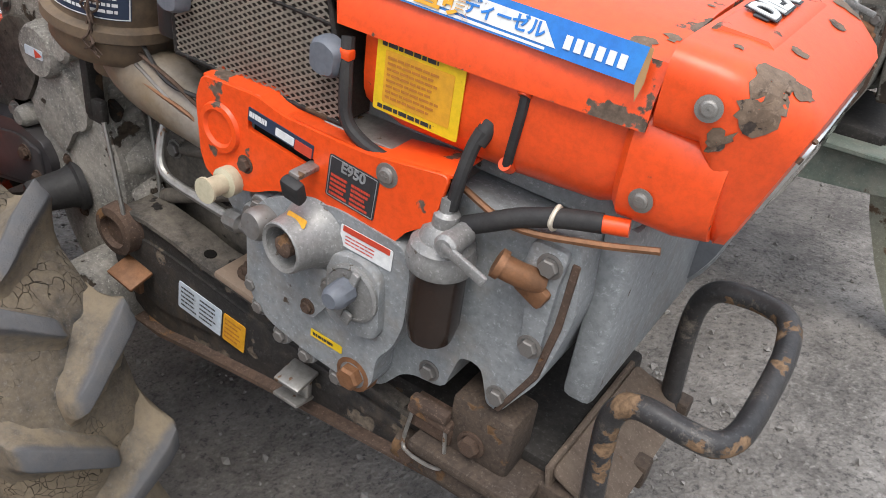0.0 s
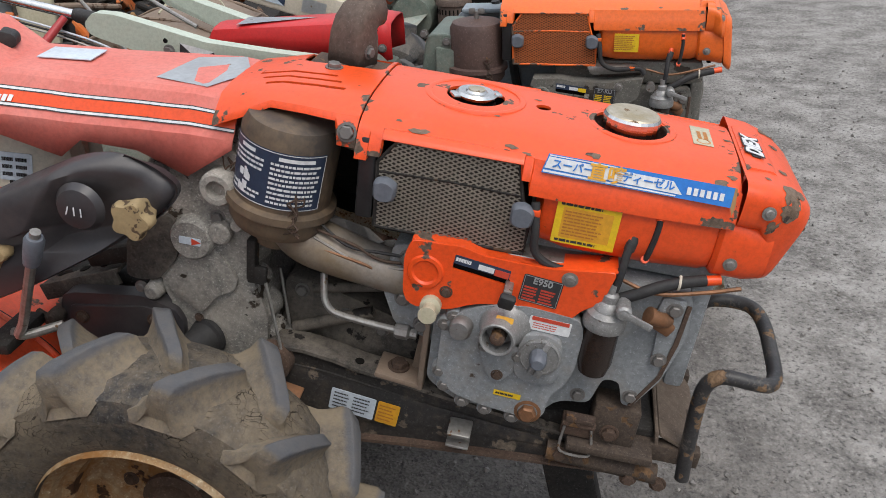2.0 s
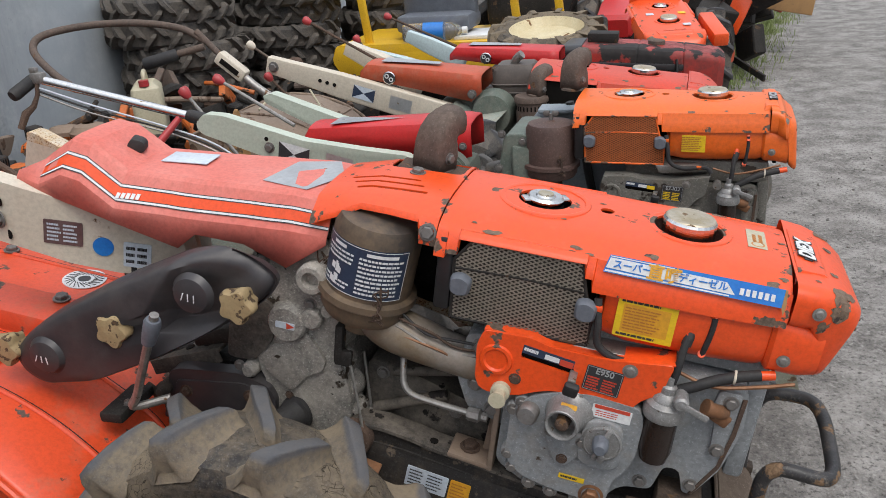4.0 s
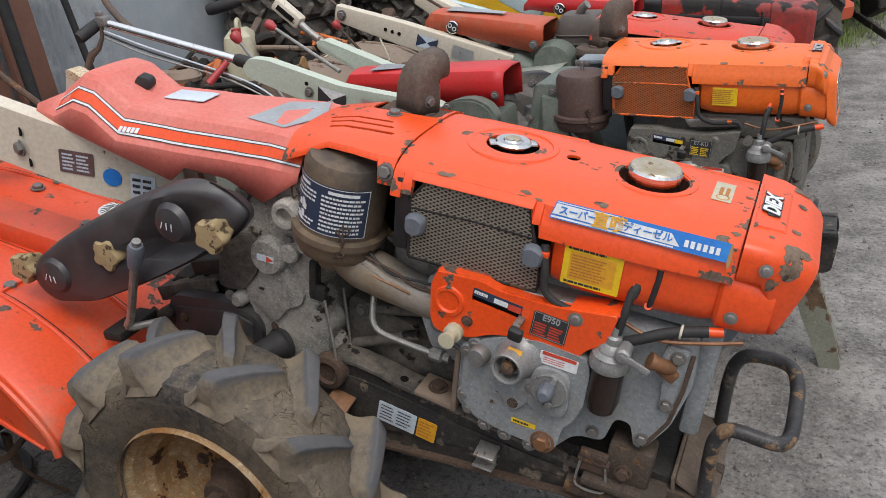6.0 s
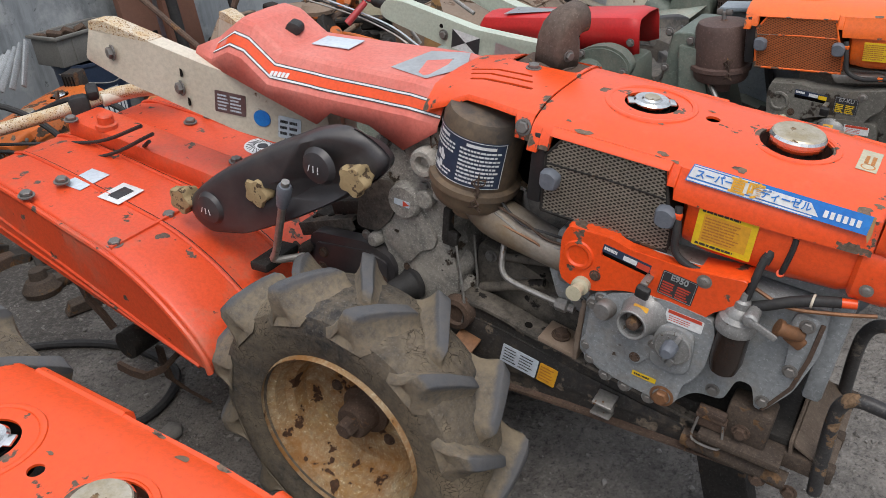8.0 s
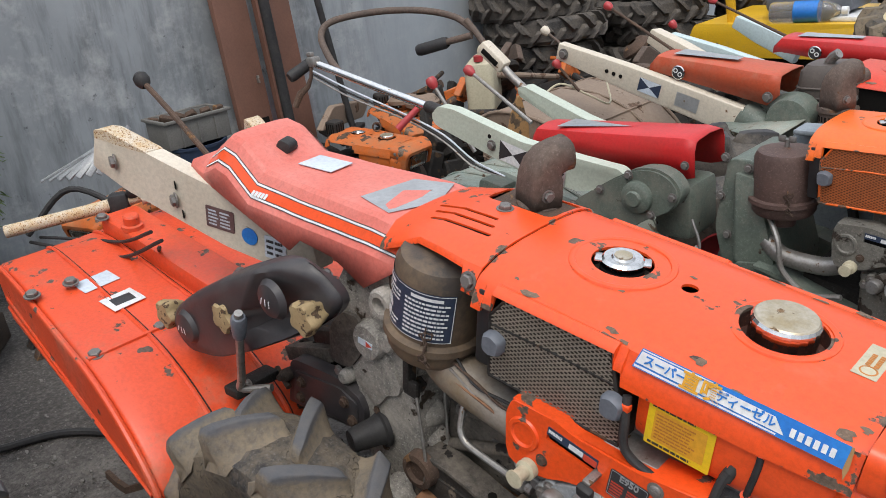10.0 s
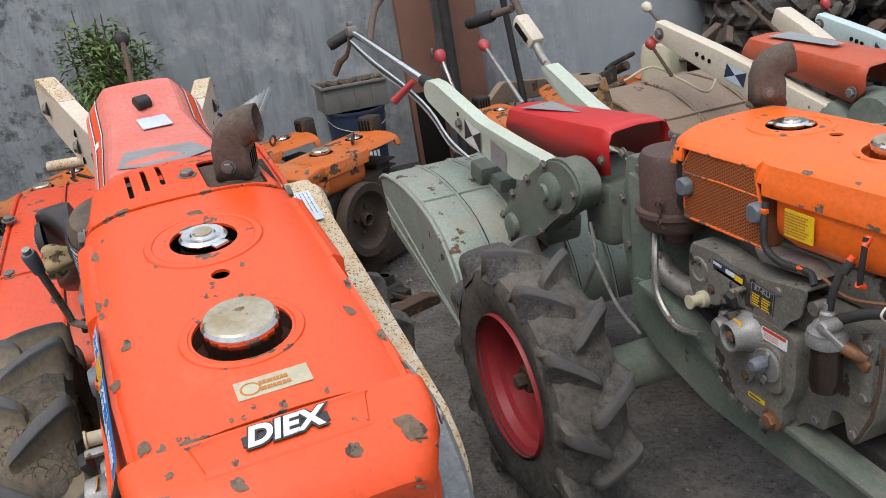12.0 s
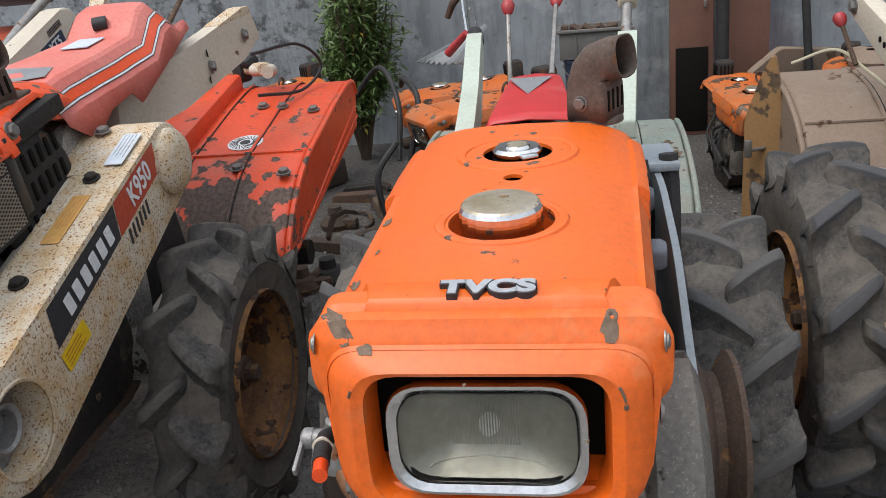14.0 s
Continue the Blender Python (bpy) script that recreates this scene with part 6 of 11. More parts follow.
def handle_beam(T, s, mat, rust_end=True):
    bm = B()
    prism(bm, rounded([(-1.083, -0.060), (-1.058, -0.057), (-0.941, -0.092), (-0.853, -0.117), (-0.62, -0.168), (-0.60, -0.25), (-0.716, -0.263), (-0.80, -0.249), (-0.921, -0.211), (-1.025, -0.178), (-1.106, -0.140)], 0.010, 3), -0.018, 0.018, 0.005, 2)
    sag = lambda q: 0.0 if s < 0 else 0.065 * max(0.0, min(1.0, (-0.70 - q.x) / 0.35))
    for v in bm.verts:
        v.co.y = s * splay(v.co.x) * (1.0 if s < 0 else 0.92) + v.co.y
        v.co.z -= sag(v.co)
    b = part("handle_beam", bm, mat, T, "cream box-section handle beam with rusty end")
    if rust_end:
        bm = B()
        prism(bm, rounded([(-1.085, -0.0580), (-1.058, -0.0550), (-0.965, -0.0830), (-0.965, -0.0870), (-1.088, -0.076)], 0.004, 2), -0.0186, 0.0186, 0.002, 1)
        for v in bm.verts:
            v.co.y = s * splay(v.co.x) * (1.0 if s < 0 else 0.92) + v.co.y
            v.co.z -= sag(v.co)
        part("rusted_end", bm, RUSTY_CREAM, b)
    k = 1.0 if s < 0 else 0.92
    for u, w in ((-0.908, -0.172), (-1.045, -0.118)):
        bolt(b, (u, s * (splay(u) * k + 0.018), w - sag(Vector((u, 0, 0)))), (-0.3, s, 0), 0.012)
    for u, w in ((-0.905, -0.140), (-0.895, -0.200)):
        x = B()
        lathe(x, [(0, 0), (0.0085, 0), (0.0085, 0.0015), (0, 0.0015)], (u, s * (splay(u) * k + 0.0182), w - sag(Vector((u, 0, 0)))), (-0.33, s, 0), 14)
        part("hole", x, HOLE, b)
    return b


def beam_sticker(T, u, w, ww, hh, mat, bars=None, bar_mat=None, round_=False, label="", name="beam_label"):
    m = side_frame(u, -(splay(u) + 0.0192), w, -1, 4) @ turn(0, 18.3, 0)
    bm = B()
    if round_:
        lathe(bm, [(0, 0.0012), (ww / 2, 0.0012), (ww / 2, 0)], m @ Vector((0, 0, 0)), m.to_3x3() @ Vector((0, 0, 1)), 28)
    else:
        plate(bm, m, ww, hh, 0.0012, 0.003)
    o = part(name, bm, mat, T, label)
    if bars:
        bm = B()
        print_bars(bm, m @ pose(0, 0, 0.0006), ww * 0.82, hh * 0.8, bars, 2, 0.5, int(u * -100))
        part("label_print", bm, bar_mat, o)
    return o


def gearbox(T, mat):
    bm = B()
    prism(bm, rounded([(-0.44, -0.135), (-0.33, -0.105), (-0.285, -0.15), (-0.275, -0.24), (-0.295, -0.31), (-0.265, -0.38), (-0.262, -0.47), (-0.27, -0.60), (-0.34, -0.62), (-0.40, -0.52), (-0.42, -0.44), (-0.425, -0.37), (-0.47, -0.31), (-0.475, -0.20)], 0.02, 3), -0.105, 0.105, 0.012, 2)
    g = part("gearbox", bm, mat, T, "dusty grey cast gearbox")
    bm = B()
    prism(bm, rounded([(-0.391, -0.282), (-0.352, -0.271), (-0.329, -0.298), (-0.310, -0.323), (-0.318, -0.349), (-0.342, -0.355), (-0.362, -0.387), (-0.374, -0.398), (-0.394, -0.383), (-0.418, -0.369), (-0.426, -0.351), (-0.404, -0.313)], 0.010, 3), -0.10, -0.113, 0.004, 2)
    part("cast_boss_plate", bm, mat, g)
    bm = B()
    prism(bm, rounded([(-0.489, -0.285), (-0.459, -0.242), (-0.415, -0.233), (-0.404, -0.260), (-0.409, -0.308), (-0.440, -0.352), (-0.469, -0.357), (-0.494, -0.357)], 0.012, 3), -0.095, -0.112, 0.005, 2)
    part("cast_side_plate", bm, GRIME, g)
    # webs and bolted lobes down the edge towards the clutch
    for k, (u, w, r) in enumerate(((-0.304, -0.287, 0.020), (-0.296, -0.338, 0.017), (-0.284, -0.384, 0.022), (-0.268, -0.432, 0.019), (-0.300, -0.466, 0.020), (-0.352, -0.486, 0.019))):
        x = B()
        lathe(x, [(r * 1.35, 0), (r, 0.030), (r * 0.92, 0.036), (r * 0.55, 0.037), (r * 0.5, 0.030), (0, 0.030)], (u, -0.060, w), (0, -1, 0), 18)
        l = part("flange_lobe", x, mat, g)
        bolt(l, (u, -0.088, w), (0, -1, 0), 0.0085, BOLT_DARK_ME if k % 2 else None)
    # return spring, forked rod and bracket beside the casting
    bm = B()
    tube(bm, [(-0.304 + 0.006 * math.cos(k * 1.1), -0.094 + 0.006 * math.sin(k * 1.1), -0.236 - 0.0008 * k) for k in range(56)], 0.0015, 5, 1)
    part("return_spring", bm, DARK, g)
    bm = B()
    rod(bm, (-0.305, -0.094, -0.225), (-0.302, -0.094, -0.30), 0.0028)
    rbox(bm, (-0.292, -0.092, -0.312), (0.034, 0.010, 0.022), 0.003, turn(0, 25, 0))
    part("spring_bracket", bm, DARK, g)
    bm = B()
    rod(bm, (-0.261, -0.062, -0.318), (-0.237, -0.074, -0.420), 0.0026)
    for dv in (-0.007, 0.007):
        rbox(bm, (-0.236, -0.074 + dv, -0.432), (0.014, 0.002, 0.026), 0.0008, turn(0, 8, 0))
    rbox(bm, (-0.237, -0.074, -0.420), (0.014, 0.016, 0.004), 0.001)
    part("forked_rod", bm, STEEL, g, "thin rod with bare steel fork")
    bm = B()
    lathe(bm, [(0.036, 0), (0.034, 0.02), (0.030, 0.026), (0, 0.026)], (-0.380, -0.100, -0.262), (0, -1, 0), 28)
    d = part("side_cap", bm, mat, g)
    bm = B()
    m = side_frame(-0.380, -0.1266, -0.262, -1, 0)
    plate(bm, m, 0.034, 0.012, 0.0008, 0.002)
    part("arrow_field", bm, PALE_LABEL, d)
    bm = B()
    bm.faces.new([bm.verts.new(m @ Vector(p)) for p in ((0.003, -0.006, 0.0014), (0.018, 0, 0.0014), (0.003, 0.006, 0.0014))])
    part("red_arrow", bm, RED_INK, d)
    bm = B()
    lathe(bm, [(0.027, 0), (0.027, 0.03), (0.023, 0.036), (0.015, 0.036), (0.012, 0.02), (0, 0.02)], (-0.335, -0.10, -0.166), (0, -1, 0), 24)
    part("breather_boss", bm, mat, g)
    bm = B()
    lathe(bm, [(0.018, 0), (0.018, 0.022), (0.014, 0.026), (0, 0.026)], (-0.337, -0.098, -0.245), (0, -1, 0), 18)
    part("small_boss", bm, mat, g)
    for u, w in ((-0.43, -0.16), (-0.40, -0.145), (-0.46, -0.225), (-0.30, -0.20), (-0.345, -0.225)):
        bolt(g, (u, -0.104, w), (0, -1, 0), 0.009)
    for u, w, r in ((-0.45, -0.375, 0.016), (-0.29, -0.17, 0.016), (-0.31, -0.225, 0.014)):
        x = B()
        lathe(x, [(r, 0), (r * 0.9, 0.025), (r * 0.6, 0.032), (0, 0.032)], (u, -0.09, w), (0, -1, 0), 16)
        part("cast_boss", x, mat, g)
    # rubber-capped shaft end
    bm = B()
    lathe(bm, [(0.034, 0), (0.034, 0.008), (0.029, 0.011), (0.026, 0.020), (0.0215, 0.062), (0.019, 0.067), (0, 0.068)], (-0.364, -0.100, -0.447), (-0.30, -1, -0.05), 24)
    sb = part("shaft_boot", bm, HOSE, T, "black rubber shaft boot")
    for u, w in ((-0.356, -0.482), (-0.378, -0.413)):
        bolt(sb, (u, -0.104, w), (0, -1, 0), 0.006, BOLT_RUST_ME)
    # axle
    bm = B()
    lathe(bm, [(0.0, -0.30), (0.028, -0.30), (0.03, -0.26), (0.05, -0.24), (0.055, -0.10), (0.055, 0.10), (0.05, 0.24), (0.03, 0.26), (0.028, 0.30), (0, 0.30)], (-0.296, 0, -0.568), (0, 1, 0), 24)
    part("axle_housing", bm, mat, T)
    bm = B()
    rbox(bm, (-0.52, 0.01, -0.48), (0.26, 0.15, 0.16), 0.02)
    rt = part("rear_transmission", bm, DARK, T)
    # oily drive box with a bolted side lid, and the drilled plate above it
    bm = B()
    prism(bm, rounded([(-0.605, -0.415), (-0.585, -0.405), (-0.47, -0.385), (-0.412, -0.398), (-0.398, -0.420), (-0.398, -0.470), (-0.62, -0.520)], 0.008, 3), -0.09, -0.118, 0.004, 2)
    box = part("drive_box", bm, COVER_BLACK, T, "oily black drive box")
    bm = B()
    prism(bm, rounded([(-0.590, -0.428), (-0.46, -0.402), (-0.415, -0.412), (-0.410, -0.465), (-0.600, -0.505)], 0.008, 3), -0.117, -0.1215, 0.0015, 2)
    part("box_lid", bm, COVER_BLACK, box)
    for u, w in ((-0.446, -0.424), (-0.570, -0.446), (-0.575, -0.484), (-0.425, -0.455)):
        bolt(box, (u, -0.121, w), (0, -1, 0), 0.009, BOLT_RUST_ME)
    bm = B()
    rbox(bm, (-0.592, -0.055, -0.400), (0.150, 0.060, 0.008), 0.002, turn(0, -24, 0))
    rbox(bm, (-0.592, -0.084, -0.412), (0.150, 0.006, 0.030), 0.002, turn(0, -24, 0))
    pl = part("drilled_plate", bm, GRIME, box, "dusty black drilled plate")
    for u in (-0.640, -0.598, -0.560):
        x = B()
        lathe(x, [(0, 0), (0.009, 0), (0.009, 0.0012), (0, 0.0012)], (u, -0.058, -0.3952 + (u + 0.592) * 0.445), (-0.407, 0, 0.914), 16)
        part("hole", x, HOLE, pl)
    bm = B()
    lathe(bm, [(0.013, 0), (0.013, 0.03), (0.010, 0.034), (0.006, 0.045), (0, 0.045)], (-0.612, -0.10, -0.452), (0, -1, 0.1), 14)
    lathe(bm, [(0.017, 0), (0.017, 0.02), (0.012, 0.024), (0, 0.024)], (-0.632, -0.09, -0.478), (0, -1, 0), 14)
    rod(bm, (-0.65, -0.12, -0.455), (-0.60, -0.13, -0.470), 0.006)
    part("lever_pivot", bm, DARK_RUST, box)
    return g


def black_cover(T):
    """Long pressed cover over the tiller drive, with hand nuts along it."""
    out = [(-0.845, -0.384), (-0.822, -0.345), (-0.761, -0.290), (-0.628, -0.197), (-0.511, -0.128), (-0.460, -0.114), (-0.405, -0.128), (-0.368, -0.153), (-0.390, -0.190), (-0.453, -0.247), (-0.571, -0.327), (-0.685, -0.398), (-0.788, -0.430), (-0.828, -0.414)]
    out = rounded(out, 0.03, 4)
    cx, cz = -0.6, -0.28
    secs = []
    for v, k in ((-0.170, 1.0), (-0.178, 1.02), (-0.205, 1.0), (-0.222, 0.965), (-0.230, 0.90), (-0.232, 0.7), (-0.232, 0.3)):
        secs.append([(cx + (p[0] - cx) * k, v + (0.045 * min(1, max(0, (p[0] + 0.52) / 0.12)) if v < -0.18 else 0), cz + (p[1] - cz) * k) for p in out])
    bm = B()
    loft(bm, secs, close=True, cap0=True, cap1=True)
    c = part("drive_cover", bm, COVER_BLACK, T, "satin black pressed drive cover", 50)
    for u, w, r in ((-0.762, -0.358, 0.036), (-0.490, -0.182, 0.036)):
        bm = B()
        lathe(bm, [(r, 0), (r * 0.8, 0.010), (r * 0.4, 0.014), (0, 0.015)], (u, -0.230 if u < -0.6 else -0.222, w), (0, -1, 0), 24)
        part("pressed_boss", bm, COVER_BLACK, c)
        bm = B()
        rng = random.Random(int(u * 1000))
        for k in range(3):
            m = side_frame(u - 0.01 + 0.01 * k, -0.2465 if u < -0.6 else -0.2385, w, -1, rng.uniform(-20, 20))
            plate(bm, m, 0.0016, 0.013, 0.0008, 0.0005)
        part("paint_marks", bm, WHITE, c)
    for (x, y, z) in ((-0.901, -0.236, 0.644), (-0.672, -0.238, 0.697), (-0.446, -0.226, 0.748)):
        i = MA.inverted() @ Vector((x, y, z))
        bm = B()
        pts = []
        for k in range(40):
            a = 2 * math.pi * k / 40
            rr = 0.0275 * (1 + 0.14 * math.cos(5 * a))
            pts.append((rr * math.cos(a), rr * math.sin(a)))
        secs = [[(i.x + p[0] * q, i.y + o, i.z + p[1] * q) for p in pts] for q, o in ((0.6, 0.032), (0.85, 0.014), (1.0, 0.006), (1.0, -0.006), (0.9, -0.012), (0.5, -0.013))]
        loft(bm, secs, close=True, cap0=True, cap1=True)
        part("hand_nut", bm, KNOB, c, "crazed yellowed plastic hand nut")
    # gear lever in front of the cover
    bm = B()
    a, b = MA.inverted() @ Vector((-0.664, -0.243, 0.556)), MA.inverted() @ Vector((-0.562, -0.274, 0.748))
    tube(bm, [a + Vector((0.05, 0.03, 0.012)), a, a + (b - a) * 0.15, a + (b - a) * 0.6, b], 0.0075, 10)
    lv = part("gear_lever", bm, STEEL, T, "bent steel gear lever with black grip")
    bm = B()
    lathe(bm, [(0.011, 0), (0.013, 0.02), (0.014, 0.045), (0.011, 0.052), (0, 0.053)], a + (b - a) * 0.72, b - a, 16)
    part("lever_grip", bm, GREYPLASTIC, lv)
    # linkage behind
    bm = B()
    rbox(bm, (-0.655, -0.175, -0.462), (0.045, 0.10, 0.020), 0.005, turn(0, -10, 0))
    part("linkage_casting", bm, DARK, T)
    bm = B()
    rbox(bm, (-0.530, -0.075, -0.345), (0.10, 0.02, 0.03), 0.005, turn(0, -20, 0))
    part("linkage_bar", bm, DARK, T)
    for p in ((-0.640, -0.190, -0.450), (-0.47, -0.110, -0.372)):
        bolt(T, p, (0, -1, 0), 0.008)


def frame_rails(T):
    top = [(-0.283, -0.470), (-0.272, -0.437), (-0.245, -0.420), (-0.200, -0.417), (-0.150, -0.425), (-0.110, -0.434), (0.012, -0.449), (0.23, -0.474), (0.33, -0.482)]
    bot = [(0.33, -0.518), (0.1, -0.540), (-0.012, -0.552), (-0.113, -0.566), (-0.186, -0.580), (-0.236, -0.573), (-0.272, -0.520)]
    for s in (-1, 1):
        bm = B()
        prism(bm, rounded(top + bot, 0.014, 3), s * 0.113, s * 0.122, 0.002, 1)
        r = part("frame_rail", bm, RAIL, T, "chipped black chassis rail")
        # pressed waist along the rail, and the flanges that stand out from it
        bm = B()
        prism(bm, rounded([(-0.252, -0.468), (-0.225, -0.450), (-0.16, -0.452), (0.0, -0.474), (0.20, -0.492), (0.20, -0.506), (0.0, -0.520), (-0.11, -0.536), (-0.18, -0.548), (-0.225, -0.540)], 0.014, 3), s * 0.121, s * 0.1255, 0.003, 2)
        part("pressed_panel", bm, RAIL, r)
        bm = B()
        t2 = [(-0.272, -0.437), (-0.245, -0.418), (-0.200, -0.415), (-0.150, -0.423), (-0.110, -0.432), (0.012, -0.447), (0.23, -0.473), (0.33, -0.480)]
        prism(bm, t2 + [(p[0], p[1] - 0.006) for p in t2[::-1]], s * 0.080, s * 0.128, 0.002, 1)
        part("top_flange", bm, GRIME, r, "dusty black top flange")
        bm = B()
        b2 = [(0.33, -0.518), (0.1, -0.540), (-0.012, -0.552), (-0.113, -0.566), (-0.186, -0.580), (-0.232, -0.575)]
        prism(bm, b2 + [(p[0], p[1] - 0.006) for p in b2[::-1]], s * 0.09, s * 0.136, 0.002, 1)
        part("bottom_flange", bm, RUSTY, r, "rust-brown lower flange")
    for u in (-0.111, 0.02):
        x = B()
        lathe(x, [(0, 0), (0.0075, 0), (0.0075, 0.0012), (0, 0.0012)], (u, -0.108, -0.4315 if u < 0 else -0.4475), (0.12, 0, 1), 16)
        part("hole", x, HOLE, T)
    bm = B()
    lathe(bm, [(0.034, 0), (0.032, 0.02), (0.022, 0.022), (0.02, 0.014), (0, 0.014)], (-0.246, -0.122, -0.447), (0, -1, 0), 24)
    part("rail_pivot", bm, RUSTY, T)
    m = side_frame(-0.113, -0.1262, -0.503, -1, 6)
    bm = B()
    plate(bm, m, 0.074, 0.042, 0.0008, 0.003)
    o = part("rail_label", bm, PALE_LABEL, T, "pale blue worn label")
    bm = B()
    print_bars(bm, m, 0.064, 0.034, 5, 2, 0.4, 21, 0.0011)
    part("label_print", bm, INK, o)
    m = side_frame(-0.055, -0.1262, -0.509, -1, 6)
    bm = B()
    plate(bm, m, 0.036, 0.042, 0.0008, 0.003)
    o = part("rail_label", bm, AMBER, T, "amber warning label")
    bm = B()
    print_bars(bm, m, 0.030, 0.034, 5, 1, 0.4, 22, 0.0011)
    part("label_print", bm, BROWN_INK, o)
    bm = B()
    rbox(bm, (0.064, -0.148, -0.488), (0.036, 0.035, 0.006), 0.002, turn(10, 0, 0))
    rbox(bm, (0.064, -0.144, -0.500), (0.034, 0.008, 0.026), 0.002)
    rbox(bm, (0.064, -0.152, -0.514), (0.036, 0.03, 0.005), 0.002, turn(-12, 0, 0))
    part("cable_clip", bm, STEEL, T, "folded bare steel clip")
    bm = B()
    rbox(bm, (-0.215, -0.146, -0.492), (0.045, 0.035, 0.006), 0.002, turn(18, 10, 0))
    rbox(bm, (-0.215, -0.140, -0.507), (0.024, 0.008, 0.03), 0.002)
    part("rusty_clip", bm, COPPER, T, "rust-red bent clip")
    # engine foot plates, latch and front carrier
    bm = B()
    rbox(bm, (-0.010, -0.110, -0.385), (0.010, 0.040, 0.125), 0.003)
    rbox(bm, (-0.045, -0.100, -0.438), (0.075, 0.060, 0.010), 0.003, turn(0, 6, 0))
    prism(bm, rounded([(-0.030, -0.435), (-0.012, -0.435), (-0.012, -0.340), (-0.022, -0.345)], 0.004, 2), -0.092, -0.084, 0.001, 1)
    part("engine_foot", bm, TANCOVER, T, "dusty bent engine foot")
    bolt(T, (-0.050, -0.100, -0.432), (0, 0, 1), 0.013, BOLT_RUST_ME)
    bm = B()
    rbox(bm, (0.15, 0, -0.462), (0.42, 0.22, 0.03), 0.006)
    part("engine_bed", bm, DARK, T)
    bm = B()
    rbox(bm, (0.238, -0.140, -0.432), (0.050, 0.026, 0.010), 0.002)
    rbox(bm, (0.238, -0.150, -0.420), (0.044, 0.012, 0.014), 0.003)
    rbox(bm, (0.238, -0.140, -0.448), (0.05, 0.014, 0.02), 0.002)
    lt = part("latch", bm, RUSTY, T, "rusty toggle latch with wire bail")
    bm = B()
    tube(bm, [(0.218, -0.150, -0.438), (0.216, -0.156, -0.475), (0.226, -0.160, -0.482), (0.254, -0.160, -0.482), (0.264, -0.156, -0.475), (0.258, -0.150, -0.438)], 0.0022, 6)
    part("wire_bail", bm, STEEL, lt)
    bm = B()
    rbox(bm, (0.29, -0.118, -0.432), (0.07, 0.05, 0.075), 0.006)
    rbox(bm, (0.29, -0.118, -0.468), (0.13, 0.09, 0.014), 0.003)
    part("carrier_block", bm, DARK_RUST, T)
    bolt(T, (0.285, -0.144, -0.44), (0, -1, 0), 0.011, BOLT_RUST_ME)
    bm = B()
    for v in (-0.115, -0.03, 0.085):
        rbox(bm, (0.365, v, -0.475), (0.13, 0.022, 0.03), 0.003)
    rbox(bm, (0.30, 0, -0.49), (0.05, 0.28, 0.02), 0.003)
    rod(bm, (0.20, -0.138, -0.500), (0.37, -0.138, -0.505), 0.016)
    part("front_carrier", bm, DARK_RUST, T, "rust-brown slotted front carrier")
    for p in ((0.22, -0.148, -0.495), (0.33, -0.148, -0.515), (0.38, -0.13, -0.53)):
        bolt(T, p, (0, -1, 0), 0.010, BOLT_RUST_ME)
    # sloping shelf plate and bumper hoop in yard axes
    bm = B()
    prism(bm, rounded([(-0.098, -0.034), (0.102, -0.034), (0.102, 0.016), (0.080, 0.036), (-0.080, 0.036), (-0.098, 0.022)], 0.010, 3), -0.003, 0.003, 0.001, 1, pose(0.308, -0.036, 0.346, 0, 0, 0) @ turn(0, 32, 0) @ turn(0, 0, 90) @ turn(90, 0, 0))
    rbox(bm, (0.276, -0.036, 0.345), (0.006, 0.20, 0.050), 0.002)
    world_part("bumper_plate", bm, BROWN_DUST, T, "dusty brown bumper plate")
    bm = B()
    tube(bm, [(0.318, -0.138, 0.285), (0.322, -0.138, 0.345), (0.330, -0.139, 0.43), (0.339, -0.141, 0.468), (0.360, -0.143, 0.484), (0.400, -0.144, 0.477), (0.424, -0.138, 0.471), (0.436, -0.112, 0.470), (0.439, -0.05, 0.474), (0.438, 0.005, 0.480), (0.428, 0.045, 0.485), (0.402, 0.060, 0.488), (0.362, 0.062, 0.488), (0.342, 0.064, 0.470), (0.331, 0.065, 0.43), (0.322, 0.066, 0.345), (0.320, 0.066, 0.29)], 0.0112, 14, 6)
    world_part("bumper_hoop", bm, HOOP, T, "chipped black tubular bumper hoop")
    bm = B()
    rbox(bm, (0.150, 0.0, 0.10), (0.085, 0.012, 0.26), 0.003, turn(0, -10, 0))
    rbox(bm, (0.185, 0.02, 0.10), (0.02, 0.05, 0.26), 0.003, turn(0, -10, 0))
    rbox(bm, (0.185, 0.0, 0.006), (0.12, 0.10, 0.012), 0.003)
    world_part("front_stand", bm, DARK, T, "dark steel front stand leg")
    # struts seen through between rail and engine
    bm = B()
    prism(bm, rounded([(-0.255, -0.330), (-0.17, -0.345), (-0.03, -0.385), (-0.02, -0.46), (-0.15, -0.46), (-0.255, -0.44)], 0.02, 3), -0.055, 0.08, 0.008)
    ch = part("clutch_housing", bm, GRIME, T, "dust-caked clutch housing")
    bm = B()
    rod(bm, (-0.230, -0.072, -0.418), (-0.105, -0.070, -0.360), 0.010)
    rod(bm, (-0.205, -0.060, -0.345), (-0.095, -0.058, -0.318), 0.008)
    part("clutch_rod", bm, GRIME, ch)
    for u, w in ((-0.225, -0.355), (-0.15, -0.385), (-0.09, -0.40)):
        bolt(ch, (u, -0.055, w), (0, -1, 0), 0.009)


